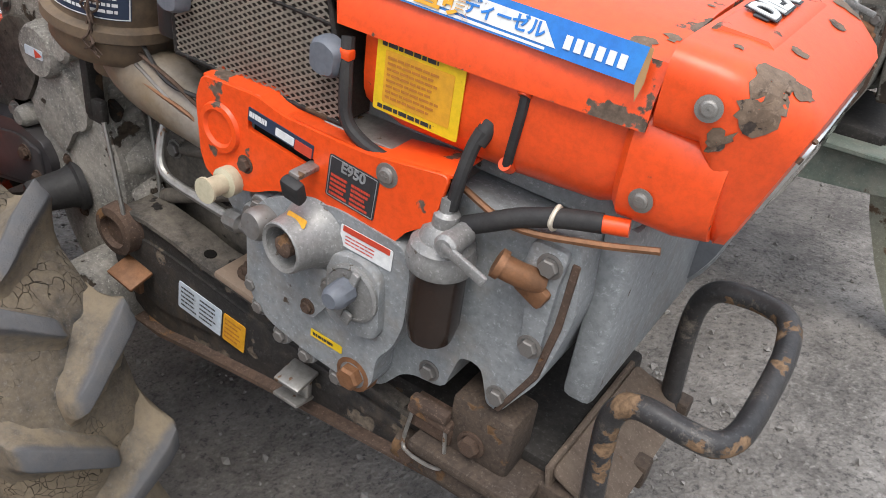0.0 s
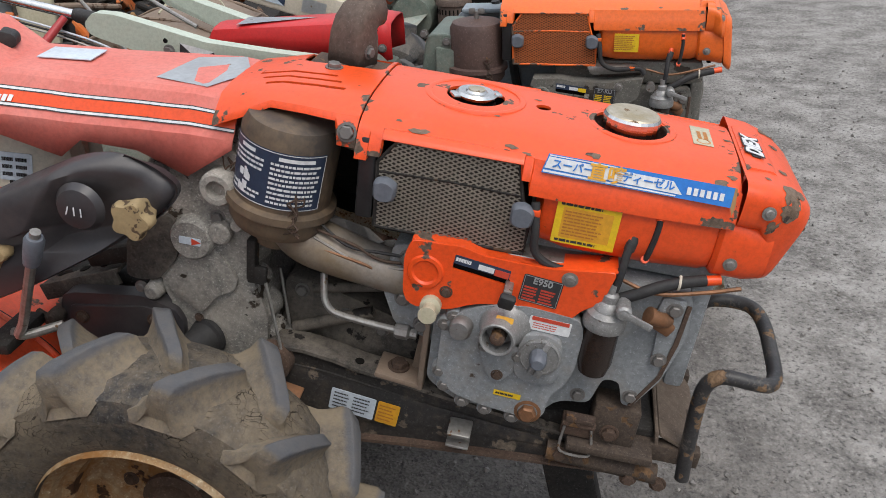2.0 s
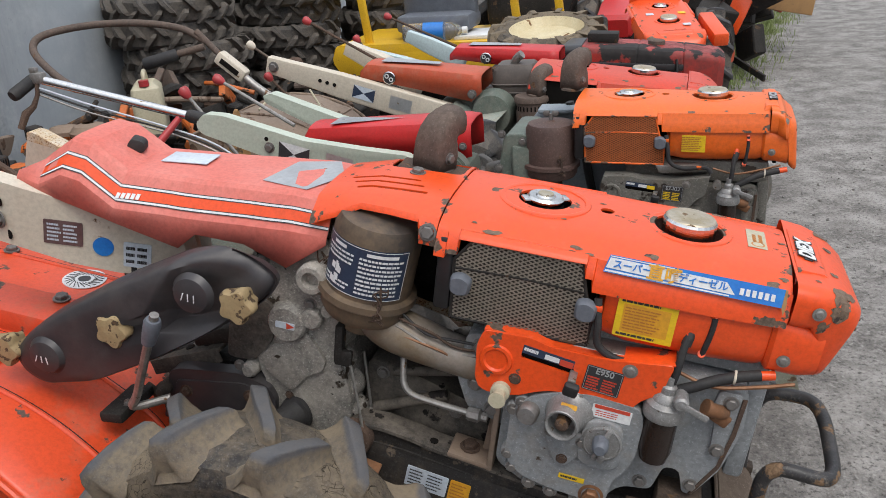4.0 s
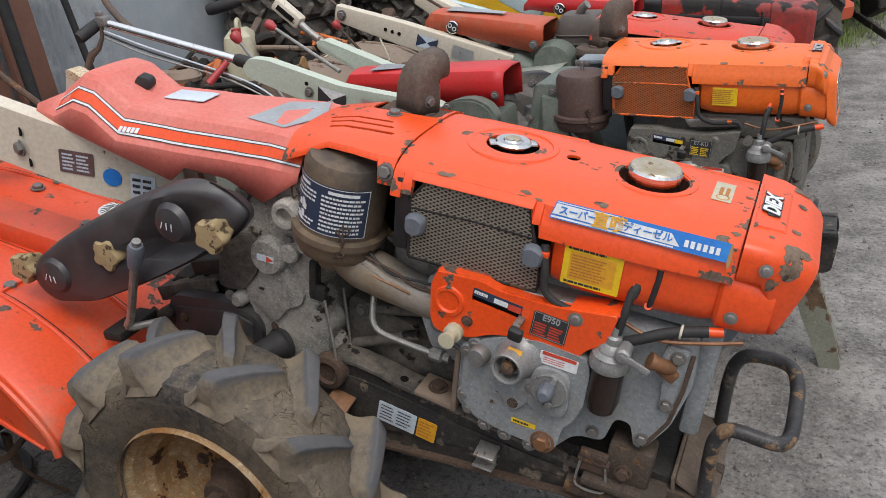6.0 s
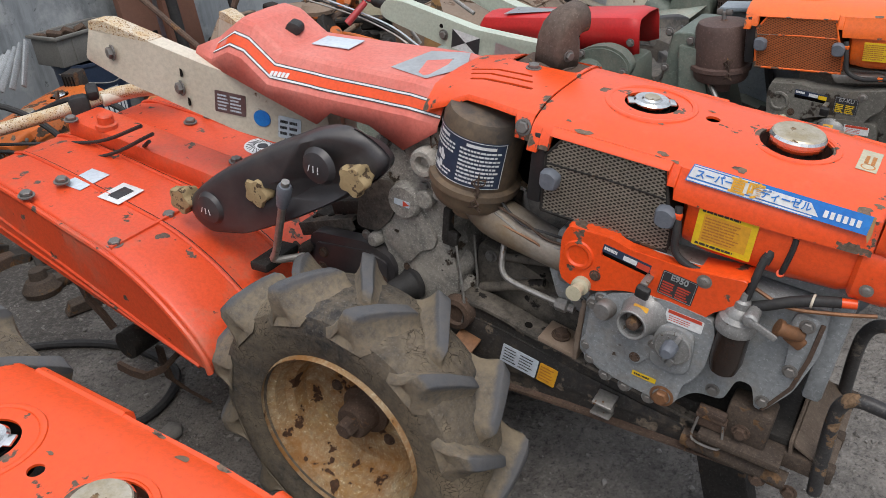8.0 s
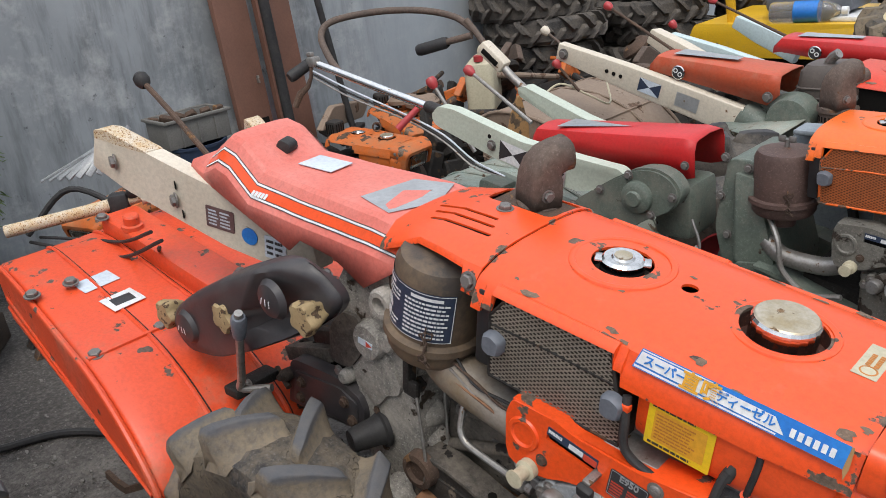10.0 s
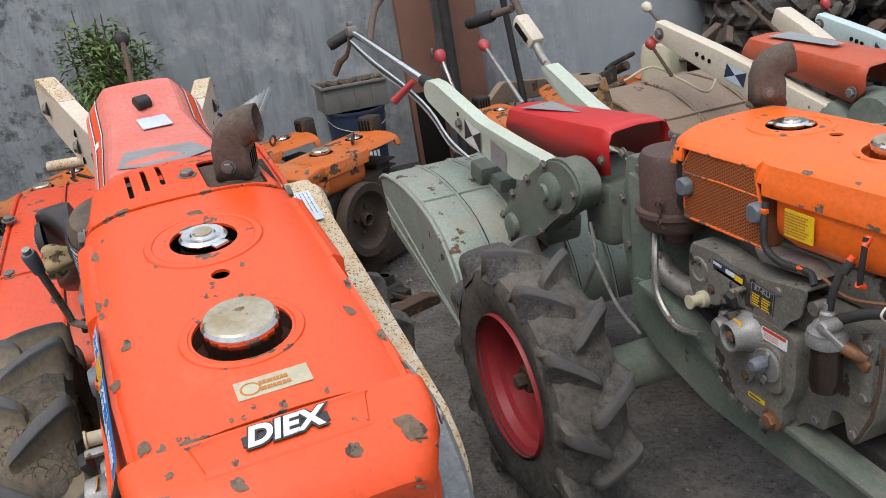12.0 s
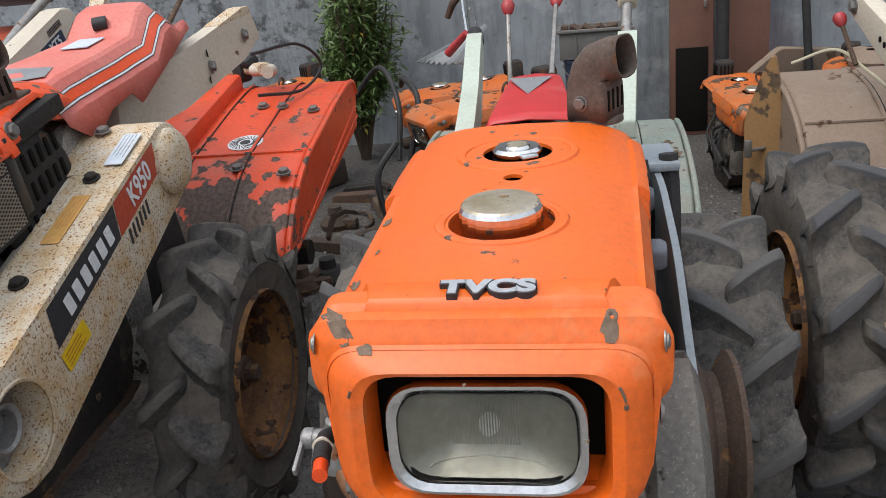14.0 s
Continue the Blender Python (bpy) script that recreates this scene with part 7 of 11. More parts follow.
def intake(T, m1=PIPE):
    bm = B()
    tube(bm, [(-0.240, -0.100, -0.188), (-0.232, -0.100, -0.212), (-0.208, -0.100, -0.234), (-0.165, -0.100, -0.246), (-0.115, -0.100, -0.256), (-0.050, -0.100, -0.266)], [0.034, 0.037, 0.038, 0.038, 0.036, 0.033, 0.031], 22, 8)
    part("intake_elbow", bm, m1, T, "heat-stained steel intake elbow")
    bm = B()
    prism(bm, rounded([(-0.075, -0.205), (0.0, -0.19), (0.01, -0.36), (-0.06, -0.34), (-0.085, -0.28)], 0.01, 3), -0.12, 0.10, 0.006)
    part("manifold", bm, ENGINE, T)
    for p in ((-0.052, -0.121, -0.222), (-0.052, -0.121, -0.29), (-0.02, -0.121, -0.33)):
        bolt(T, p, (0, -1, 0), 0.010)
    bm = B()
    tube(bm, [(-0.178, -0.105, -0.285), (-0.174, -0.115, -0.300), (-0.168, -0.124, -0.322), (-0.150, -0.128, -0.336), (-0.10, -0.128, -0.342), (-0.046, -0.128, -0.345)], 0.0055, 10)
    part("return_pipe", bm, STEEL, T, "pale steel return pipe")
    bm = B()
    lathe(bm, [(0.010, 0), (0.012, 0.004), (0.012, 0.02), (0.008, 0.024), (0.008, 0.034), (0, 0.034)], (-0.058, -0.128, -0.345), (1, 0, 0), 8)
    part("pipe_union", bm, STEEL, T)
    rng = random.Random(8)
    for k in range(4):
        bm = B()
        z = -0.19 - 0.012 * k
        tube(bm, [(-0.19, -0.12 - 0.004 * k, z), (-0.14 + 0.01 * k, -0.13, z - 0.02 + rng.uniform(-0.01, 0.01)), (-0.09, -0.125, z - 0.03), (-0.03, -0.12, -0.22 - 0.01 * k)], 0.0024, 6)
        part("wire", bm, [HOSE, RUSTY, BOLT, COPPER][k], T)
    bm = B()
    tube(bm, [(-0.262, -0.125, -0.31), (-0.245, -0.13, -0.37), (-0.23, -0.135, -0.43), (-0.232, -0.137, -0.47)], 0.0028, 6)
    part("brake_cable", bm, STEEL, T)
    bm = B()
    rbox(bm, (-0.285, -0.118, -0.275), (0.014, 0.02, 0.07), 0.003)
    rbox(bm, (-0.276, -0.122, -0.30), (0.03, 0.01, 0.03), 0.003)
    part("cable_bracket", bm, DARK, T)


def chain_case(T, y0=0.128, y1=0.224):
    """Cream chain case on the far flank, long capsule with a round opening in front."""
    c0, r0, c1, r1 = Vector((-0.424, 0.722)), 0.070, Vector((0.118, 0.522)), 0.086
    d = (c1 - c0).normalized()
    n = Vector((-d.y, d.x))
    base = math.atan2(n.y, n.x)

    def outline(grow):
        pts = []
        for c, r, a0 in ((c0, r0, base), (c1, r1, base + math.pi)):
            for k in range(17):
                a = a0 + math.pi * k / 16
                pts.append((c.x + (r + grow) * math.cos(a), c.y + (r + grow) * math.sin(a)))
        return pts
    bm = B()
    prism(bm, outline(0), y0, y1, 0.006, 3)
    c = world_part("chain_case", bm, RUSTY_CREAM, T, "cream chain case speckled with rust")
    cut = B()
    lathe(cut, [(0, -0.075), (0.060, -0.075), (0.060, 0.05), (0, 0.05)], (c1.x, y1, c1.y), (0, 1, 0), 36)
    bmesh.ops.transform(cut, matrix=T.matrix_world.inverted(), verts=cut.verts)
    carve(c, [cut])
    bm = B()
    lathe(bm, [(0.0605, 0.002), (0.0645, 0.003), (0.0660, 0.000), (0.0645, -0.003)], (c1.x, y1, c1.y), (0, 1, 0), 36)
    world_part("opening_rim", bm, RUSTY_CREAM, T)
    bm = B()
    lathe(bm, [(0.036, 0), (0.036, 0.006), (0.034, 0.048), (0.030, 0.050), (0.026, 0.046), (0.024, 0.016), (0, 0.016)], (c1.x, y1 - 0.072, c1.y), (0, 1, 0), 30)
    world_part("pulley_end", bm, ALLOY, T, "grey sleeve inside the case opening")
    # near-black disc paints the shade deep in the case opening
    bm = B()
    lathe(bm, [(0, 0), (0.0585, 0), (0.0585, 0.003), (0, 0.003)], (c1.x, y1 - 0.0735, c1.y), (0, 1, 0), 30)
    world_part("opening_shade", bm, HOLE, T)
    # lower flange along the inner edge, and the wider lid over the rear end
    bm = B()
    prism(bm, [(-0.28, 0), (0.30, 0), (0.30, 0.004), (-0.28, 0.004)], -0.006, 0.018, 0.001, 1)
    p = (c0 + c1) / 2 + n * ((r0 + r1) / 2 - 0.012)
    ang = math.degrees(math.atan2(d.y, d.x))
    bmesh.ops.transform(bm, matrix=pose(p.x, y0 - 0.014, p.y) @ turn(0, -ang, 0), verts=bm.verts)
    world_part("case_lip", bm, CREAM, T, "cream flange along the case")

    def on_side(f, off, lift=0.0012):
        p = c0.lerp(c1, f) + n * off
        return pose(p.x, y1 + lift, p.y) @ turn(0, -ang, 0) @ turn(90, 0, 180)

    def on_top(f, dy=0.0, lift=0.001):
        r = r0 + (r1 - r0) * f
        p = c0.lerp(c1, f) + n * (r + lift)
        return pose(p.x, (y0 + y1) / 2 + dy, p.y) @ turn(0, -ang - 1.6, 0)
    inv = T.matrix_world.inverted()
    bm = B()
    lid = on_top(0.105, -0.022, 0.001)
    prism(bm, rounded([(-0.068, -0.040), (0.074, -0.040), (0.074, 0.062), (-0.055, 0.062), (-0.068, 0.045)], 0.012, 3), 0, 0.0035, 0.001, 1, inv @ lid @ turn(90, 0, 0) @ Matrix.Diagonal((1, -1, 1, 1)))
    part("case_lid", bm, RUSTY_CREAM, c, "rust-speckled lid over the rear end")
    for f in (0.255, 0.685, 1.02):
        m = on_top(f, -0.008)
        bolt(c, inv @ m.translation, (inv @ m).to_3x3() @ Vector((0, 0, 1)), 0.0105, BOLT_DARK_ME)
    bolt(c, inv @ (on_top(0.02, -0.045).translation + Vector((0, 0, 0.004))), (0, 0, 1), 0.0105, BOLT_ME)
    for f, w, h, mat, lab in ((0.12, 0.092, 0.032, PALE_LABEL, "pale blue maker's label"), (0.435, 0.118, 0.030, AMBER_FADED, "faded amber lubrication label")):
        bm = B()
        plate(bm, inv @ on_top(f, 0.016 if f < 0.3 else -0.004, 0.0048 if f < 0.3 else 0.001), w, h, 0.001, 0.002)
        o = part("case_label", bm, mat, c, lab)
        bm = B()
        print_bars(bm, inv @ on_top(f, 0.016 if f < 0.3 else -0.004, 0.0048 if f < 0.3 else 0.001), w * 0.9, h * 0.8, 4, 1, 0.22, int(f * 50), 0.0014)
        part("label_print", bm, GREYPLASTIC if mat is PALE_LABEL else BROWN_INK, o)

    def band(f0, f1, o0, o1, lift, mat, name, label=""):
        x = B()
        q = [c0.lerp(c1, f) + n * o for f, o in ((f0, o0(f0)), (f1, o0(f1)), (f1 + 0.03, o1(f1)), (f0 + 0.03, o1(f0)))]
        x.faces.new([x.verts.new((k.x, y1 + lift, k.y)) for k in q])
        return world_part(name, x, mat, T, label)
    upper = lambda f: 0.064 + 0.012 * f
    lower = lambda f: 0.014
    band(0.36, 0.76, upper, lower, 0.0008, INK, "side_band", "black decal band on the case")
    band(0.06, 0.355, upper, lower, 0.0010, RED_BAND, "red_block", "red field of the decal")
    lettering("model_letters", "K950", 0.050, inv @ on_side(0.205, 0.040, 0.0018), WHITE, c, squeeze=0.80, bold=0.0010)
    for i in range(6):
        bm = B()
        plate(bm, inv @ on_side(0.435 + i * 0.050, 0.041, 0.0018) @ turn(0, 0, 0), 0.019, 0.030, 0.0005, 0.002)
        part("maker_mark", bm, WHITE, c)
    for i in range(6):
        bm = B()
        plate(bm, inv @ on_side(0.215 + i * 0.026, -0.004, 0.001) @ turn(0, 0, -15), 0.006, 0.026, 0.0005, 0.001)
        part("decal_bar", bm, INK, c)
    bm = B()
    plate(bm, inv @ on_side(0.735, -0.012, 0.001), 0.072, 0.032, 0.0006, 0.001)
    o = part("case_label", bm, YELLOW, c, "yellow caution label")
    bm = B()
    print_bars(bm, inv @ on_side(0.735, -0.012, 0.001), 0.06, 0.024, 4, 1, 0.35, 13, 0.0009)
    part("label_print", bm, BROWN_INK, o)
    bm = B()
    lathe(bm, [(0.060, -0.004), (0.059, 0.008), (0.050, 0.018), (0.030, 0.024), (0, 0.025)], (c0.x, y1, c0.y), (0, 1, 0), 32)
    world_part("rear_boss", bm, RUSTY_CREAM, T, "domed rear end of the case")
    # grey belt pulley beside the bonnet
    bm = B()
    lathe(bm, [(0.0, 0.006), (0.10, 0.004), (0.128, 0.010), (0.150, 0.014), (0.164, 0.010), (0.172, 0.002), (0.174, -0.010), (0.172, -0.022), (0.150, -0.026), (0, -0.026)], (0.186, 0.128, 0.583), (0, 1, 0), 64)
    pl = world_part("pulley_cover", bm, PULLEY, T, "smooth blue-grey belt pulley")
    bm = B()
    rbox(bm, (0.095, 0.1405, 0.690), (0.050, 0.0012, 0.022), 0.0004, turn(0, -38, 0))
    world_part("pulley_label", bm, PALE_LABEL, T)


def far_flank(T, paint):
    """Far side of the bonnet: a deep skirt with an arched screen and a sticker."""
    arch = [(0.080 - 0.088 * (1 - math.cos(radians(a))), -0.150 + 0.094 * math.sin(radians(a))) for a in range(0, 91, 10)]
    arch += [(-0.05, -0.055), (-0.112, -0.060)]
    bm = B()
    prism(bm, [(-0.112, -0.046), (0.366, -0.050), (0.366, -0.120), (0.20, -0.140), (0.088, -0.150)] + arch, 0.1405, 0.1465, 0.0015, 1)
    part("side_skirt", bm, paint, T)
    bm = B()
    tube(bm, [(u, 0.147, w) for u, w in arch], 0.0055, 8, smooth=False)
    tube(bm, [(0.366, 0.147, -0.121), (0.20, 0.147, -0.141), (0.084, 0.147, -0.151)], 0.0050, 8, smooth=False)
    part("rolled_edge", bm, paint, T)
    bm = B()
    q = [(0.098, -0.062), (0.330, -0.060), (0.330, -0.092), (0.104, -0.094)]
    bm.faces.new([bm.verts.new((u, 0.1478, w)) for u, w in q])
    o = part("flank_sticker", bm, BLUE, T, "blue and white diesel sticker")
    bm = B()
    for a, b in ((0.135, 0.30), (0.108, 0.128)):
        bm.faces.new([bm.verts.new((u, 0.1484, w)) for u, w in ((a, -0.067), (b, -0.067), (b, -0.085), (a, -0.087))])
    part("white_band", bm, WHITE, o)
    # fan housing with its slotted guard behind the screen
    bm = B()
    lathe(bm, [(0.10, 0), (0.105, 0.01), (0.105, 0.07), (0.09, 0.075), (0, 0.075)], (-0.175, 0.055, -0.16), (0, 1, 0), 30)
    fh = part("fan_housing", bm, DARK, T, "dark slotted fan housing")
    for r in range(3):
        for k in range(7):
            x = B()
            rbox(x, (-0.250 + 0.022 * k, 0.1315, -0.10 - 0.045 * r), (0.008, 0.003, 0.030), 0.001)
            part("slot", x, HOLE, fh)


def rotary(T, paint, prof, v0, v1, drop, seams=3, tine=True, bolts=(), name="rotary_cover", draw_in=0.0):
    """Tiller cover: a bent sheet with folded side cheeks, and the blades below it."""
    u0, u1 = prof[0][0], prof[-1][0]

    def warp(bm):
        for q in bm.verts:
            if q.co.y < 0:
                q.co.y *= 1 - draw_in * max(0.0, min(1.0, (q.co.x - u0) / (u1 - u0)))
        return bm
    bm = B()
    vs = [v0, v0 + 0.012] + [v0 + (v1 - v0) * k / 12 for k in range(1, 12)] + [v1 - 0.012, v1]
    rows = []
    for u, w in prof:
        rows.append([(u, v, w + (-0.008 if v in (v0, v1) else 0)) for v in vs])
    loft(bm, rows)
    c = thicken(part(name, warp(bm), paint, T, smooth=40), 0.004)
    for s, v in ((-1, v0), (1, v1)):
        bm = B()
        poly = list(prof) + [(prof[-1][0] + 0.05, prof[-1][1] - drop), (prof[0][0] - 0.05, prof[0][1] - 0.008)]
        prism(bm, poly, v, v + s * 0.006, 0.002, 1)
        part("side_cheek", warp(bm), paint, c)
        for f in (0.35, 0.7):
            bm = B()
            tube(bm, [(prof[0][0] - 0.03, v + s * 0.006, prof[0][1] - 0.004), (prof[-1][0] + 0.06 - 0.03 * f, v + s * 0.007, prof[-1][1] - drop * f)], 0.004, 6)
            part("cheek_rib", warp(bm), paint, c)
        bm = B()
        tube(bm, [(p[0], v + s * 0.005, p[1] - 0.006) for p in prof], 0.007, 8, 3)
        part("rolled_edge", warp(bm), paint, c)
    for k in range(seams):
        v = v0 + (v1 - v0) * (k + 1) / (seams + 1)
        bm = B()
        tube(bm, [(p[0], v, p[1] - 0.0005) for p in prof], 0.005, 6, 3)
        part("pressed_seam", warp(bm), paint, c)
        bm = B()
        tube(bm, [(p[0], v + 0.006, p[1] + 0.0005) for p in prof], 0.0016, 5, 3)
        part("seam_gap", warp(bm), DARK, c)
    um = prof[len(prof) // 2][0]
    bm = B()
    wm = prof[len(prof) // 2][1]
    tube(bm, [(um, v0 + 0.01, wm), (um, (v0 + v1) / 2, wm + 0.001), (um, v1 - 0.01, wm)], 0.005, 6, 3)
    part("cross_seam", warp(bm), paint, c)
    for p in bolts:
        bolt(c, p, (0, 0, 1), 0.013)
    if tine:
        cu, cw = (prof[0][0] + prof[-1][0]) / 2, prof[len(prof) // 2][1] - 0.36
        for k in range(10):
            a = k * 2.4
            v = v0 + 0.05 + (v1 - v0 - 0.1) * k / 9
            bm = B()
            pts = []
            for j in range(5):
                r = 0.05 + 0.045 * j
                t = a + 0.10 * j * j / 4
                pts.append((cu + r * math.cos(t), v + (0.02 * (j - 2) if j > 2 else 0), cw + r * math.sin(t)))
            rows = [[(p[0], p[1] - 0.005, p[2]), (p[0] + 0.02 * math.cos(a + 1.5), p[1] - 0.005, p[2] + 0.02 * math.sin(a + 1.5)), (p[0] + 0.02 * math.cos(a + 1.5), p[1] + 0.005, p[2] + 0.02 * math.sin(a + 1.5)), (p[0], p[1] + 0.005, p[2])] for p in pts]
            loft(bm, rows, close=True, cap0=True, cap1=True)
            part("tine", bm, RUSTY, c)
        bm = B()
        rod(bm, (cu, v0 + 0.11, cw), (cu, v1 - 0.09, cw), 0.035, seg=16)
        part("tine_shaft", bm, DARK, c)
    return c


TA = thing("walking_tractor", MA, "orange-red two-wheel walking tractor with grey diesel engine", "walking tractor", "parked walking tractors")
bpy.context.view_layer.update()
engine_unit(TA, ORANGE, ENGINE, MESH_A, CORE, DARK, ORANGE, "E950", RED_INK, "DIEX")
can = air_cleaner(TA, AIRCAN, True, (-0.234, -0.096), -0.041, 0.070)
can.matrix_basis = pose(-0.234, -0.096, -0.041, 0, 7, 0) @ Matrix.Diagonal((1, 1, 1.10, 1)) @ pose(0.234, 0.096, 0.041)
rear_cover(TA, ORANGE)
muffler(TA, (-0.205, 0.085), -0.016, MUFFLER, 68, 0.76)
console(TA, FADED, ORANGE)
for side in (-1, 1):
    handle_beam(TA, side, CREAM)
beam_sticker(TA, -0.808, -0.190, 0.066, 0.046, MAROON, 5, PALE_LABEL, label="maroon data plate", name="data_plate")
beam_sticker(TA, -0.745, -0.212, 0.036, 0.036, BLUE, None, None, True, "round blue sticker", "round_sticker")
beam_sticker(TA, -0.690, -0.225, 0.048, 0.048, PALE_LABEL, 3, INK, label="white instruction sticker")
gearbox(TA, CASTING)
black_cover(TA)
frame_rails(TA)
intake(TA)
chain_case(TA)
far_flank(TA, ORANGE)
wheel(TA, MA.inverted() @ Vector((-0.435, -0.330, 0.318)), -1, RIM_RUST, phase=0.20, R=0.317, rim_r=0.172, W=0.165, way=-1)
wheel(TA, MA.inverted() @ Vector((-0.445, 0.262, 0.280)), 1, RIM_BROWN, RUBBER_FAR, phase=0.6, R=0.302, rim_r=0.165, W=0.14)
# gear stick with a ball through the console
bm = B()
tube(bm, [MA.inverted() @ Vector(p) for p in ((-0.93, -0.02, 0.845), (-1.05, -0.012, 0.915), (-1.15, -0.005, 0.975), (-1.245, 0, 1.030))], 0.0065, 8)
gs = part("gear_stick", bm, RUSTY, TA, "thin rusty gear stick with black ball")
bm = B()
lathe(bm, [(0.008, -0.02), (0.014, -0.014), (0.0185, -0.003), (0.017, 0.01), (0.009, 0.018), (0, 0.019)], MA.inverted() @ Vector((-1.258, 0, 1.039)), (-0.8, 0, 0.6), 18)
part("ball", bm, HOSE, gs)
prof_a = [(-0.612, -0.575), (-0.622, -0.548), (-0.655, -0.518), (-0.735, -0.475), (-0.82, -0.447), (-0.905, -0.434), (-1.05, -0.431), (-1.20, -0.428), (-1.36, -0.432), (-1.43, -0.450), (-1.445, -0.49)]
rot = rotary(TA, FENDER_A, prof_a, -0.410, 0.315, 0.09, 4, draw_in=0.19)
for x, y, z in ((-0.974, -0.368, 0.590), (-1.23, -0.286, 0.655), (-1.239, -0.367, 0.655), (-0.972, -0.229, 0.588), (-0.761, -0.392, 0.460), (-0.62 - 0.1, -0.26, 0.44)):
    i = MA.inverted() @ Vector((x, y, z))
    bolt(rot, i, (0, 0, 1), 0.013)
bm = B()
rbox(bm, (-1.12, -0.045, -0.420), (0.54, 0.100, 0.062), 0.012)
ridge = part("ridge_box", bm, FENDER_A, rot)
bm = B()
lathe(bm, [(0.026, 0), (0.026, 0.012), (0.019, 0.014), (0.019, 0.032), (0.016, 0.036), (0, 0.036)], (-1.27, -0.070, -0.391), (0, 0, 1), 18)
part("filler_cap", bm, FENDER_A, ridge)
for u, v in ((-1.197, 0.121), (-1.187, 0.179), (-1.149, 0.275), (-0.801, 0.285), (-0.836, 0.161), (-1.36, -0.10), (-0.90, -0.02)):
    bolt(rot, (u, v, -0.386 if v < 0 else -0.426 if u < -0.9 else -0.440), (0, 0, 1), 0.0125)
for u, v, w, h, mm in ((-1.16, -0.225, 0.085, 0.055, PALE_LABEL), (-1.05, -0.222, 0.075, 0.062, WHITE), (-0.971, 0.14, 0.0, 0.0, WHITE)):
    if w:
        bm = B()
        rbox(bm, (u, v, -0.4275), (h, w, 0.0016), 0.0005, turn(0, 0, 4))
        o = part("cover_label", bm, mm, rot, "worn pale label" if mm is PALE_LABEL else "white hand-warning label")
        if mm is WHITE:
            bm = B()
            rbox(bm, (u, v, -0.4266), (h * 0.5, w * 0.62, 0.0012), 0.0004)
            part("pictogram", bm, INK, o)
    else:
        bm = B()
        lathe(bm, [(0.045, 0), (0.045, 0.0015), (0, 0.0015)], (u, v, -0.4325), (0, 0, 1), 30)
        o = part("round_label", bm, WHITE, rot, "round white label")
        bm = B()
        for k in range(22):
            a = 2 * math.pi * k / 22
            rod(bm, (u + 0.020 * math.cos(a), v + 0.020 * math.sin(a), -0.4305), (u + 0.040 * math.cos(a + 0.5), v + 0.040 * math.sin(a + 0.5), -0.4305), 0.0010, 0.0010, 4)
        lathe(bm, [(0.013, 0), (0.013, 0.0012), (0, 0.0012)], (u, v, -0.4310), (0, 0, 1), 24)
        part("pictogram", bm, INK, o)
# folded handlebar tubes and cables over the tiller cover
bm = B()
tube(bm, [(-1.62, -0.27, 0.700), (-1.51, -0.06, 0.715), (-1.44, 0.06, 0.73), (-1.33, 0.10, 0.74)], 0.016, 12, 3)
hb = world_part("handlebar_tube", bm, RUSTY_CREAM, TA, "rust-stained cream handlebar tube")
bm = B()
tube(bm, [(-1.46, 0.02, 0.72), (-1.42, 0.09, 0.725), (-1.30, 0.12, 0.735)], 0.0168, 12, 3)
world_part("tube_sleeve", bm, CREAM, TA)
bm = B()
rbox(bm, (-1.49, -0.025, 0.715), (0.05, 0.045, 0.06), 0.012, turn(0, 0, 55))
rbox(bm, (-1.475, 0.01, 0.745), (0.03, 0.05, 0.03), 0.010, turn(20, 0, 55))
world_part("tube_clamp", bm, HOSE, TA, "black rubber clamp")
for k, pts in enumerate(([(-1.60, -0.20, 0.665), (-1.45, -0.14, 0.665), (-1.30, -0.12, 0.68), (-1.12, -0.13, 0.74)], [(-1.62, -0.22, 0.655), (-1.46, -0.18, 0.650), (-1.28, -0.14, 0.652), (-1.10, -0.12, 0.72)], [(-1.55, -0.05, 0.70), (-1.40, -0.02, 0.664), (-1.22, -0.08, 0.662), (-1.12, -0.12, 0.70)],
                         [(-1.20, 0.12, 0.80), (-1.35, 0.20, 0.80), (-1.42, 0.24, 0.73), (-1.34, 0.20, 0.675), (-1.15, 0.14, 0.70)])):
    bm = B()
    tube(bm, pts, 0.0045, 6)
    world_part("cable", bm, HOSE, TA)
# cable lever standing by the drive cover
bm = B()
rbox(bm, (-0.74, -0.075, 0.735), (0.03, 0.02, 0.12), 0.006, turn(0, 4, 0))
rbox(bm, (-0.737, -0.075, 0.80), (0.010, 0.012, 0.05), 0.003)
world_part("release_lever", bm, DARK, TA, "dark steel release lever")
# badges on the bonnet
bm = B()
rbox(bm, (0.322, 0.008, -0.0118), (0.028, 0.072, 0.001), 0.0003, turn(0, 1.2, 0))
lb = part("caution_label", bm, PLASTIC_WHITE, TA, "cream no-fire caution label")
bm = B()
ring_hoop(bm, (0.323, -0.014, -0.0112), 0.009, 0.0012, 20, 5, 0.3)
part("caution_ring", bm, BROWN_INK, lb)
bm = B()
m = pose(0.323, 0.016, -0.0117, 1.2, 0, 90)
print_bars(bm, m, 0.042, 0.018, 2, 1, 0.6, 31, 0.001)
part("caution_print", bm, BROWN_INK, lb)
bm = B()
rbox(bm, (0.3925, 0.002, -0.0124), (0.012, 0.078, 0.0010), 0.0003, turn(0, 6.5, 0))
bd = part("badge_field", bm, INK, TA)
lean = Matrix(((1, 0.25, 0, 0), (0, 1, 0, 0), (0, 0, 1, 0), (0, 0, 0, 1)))
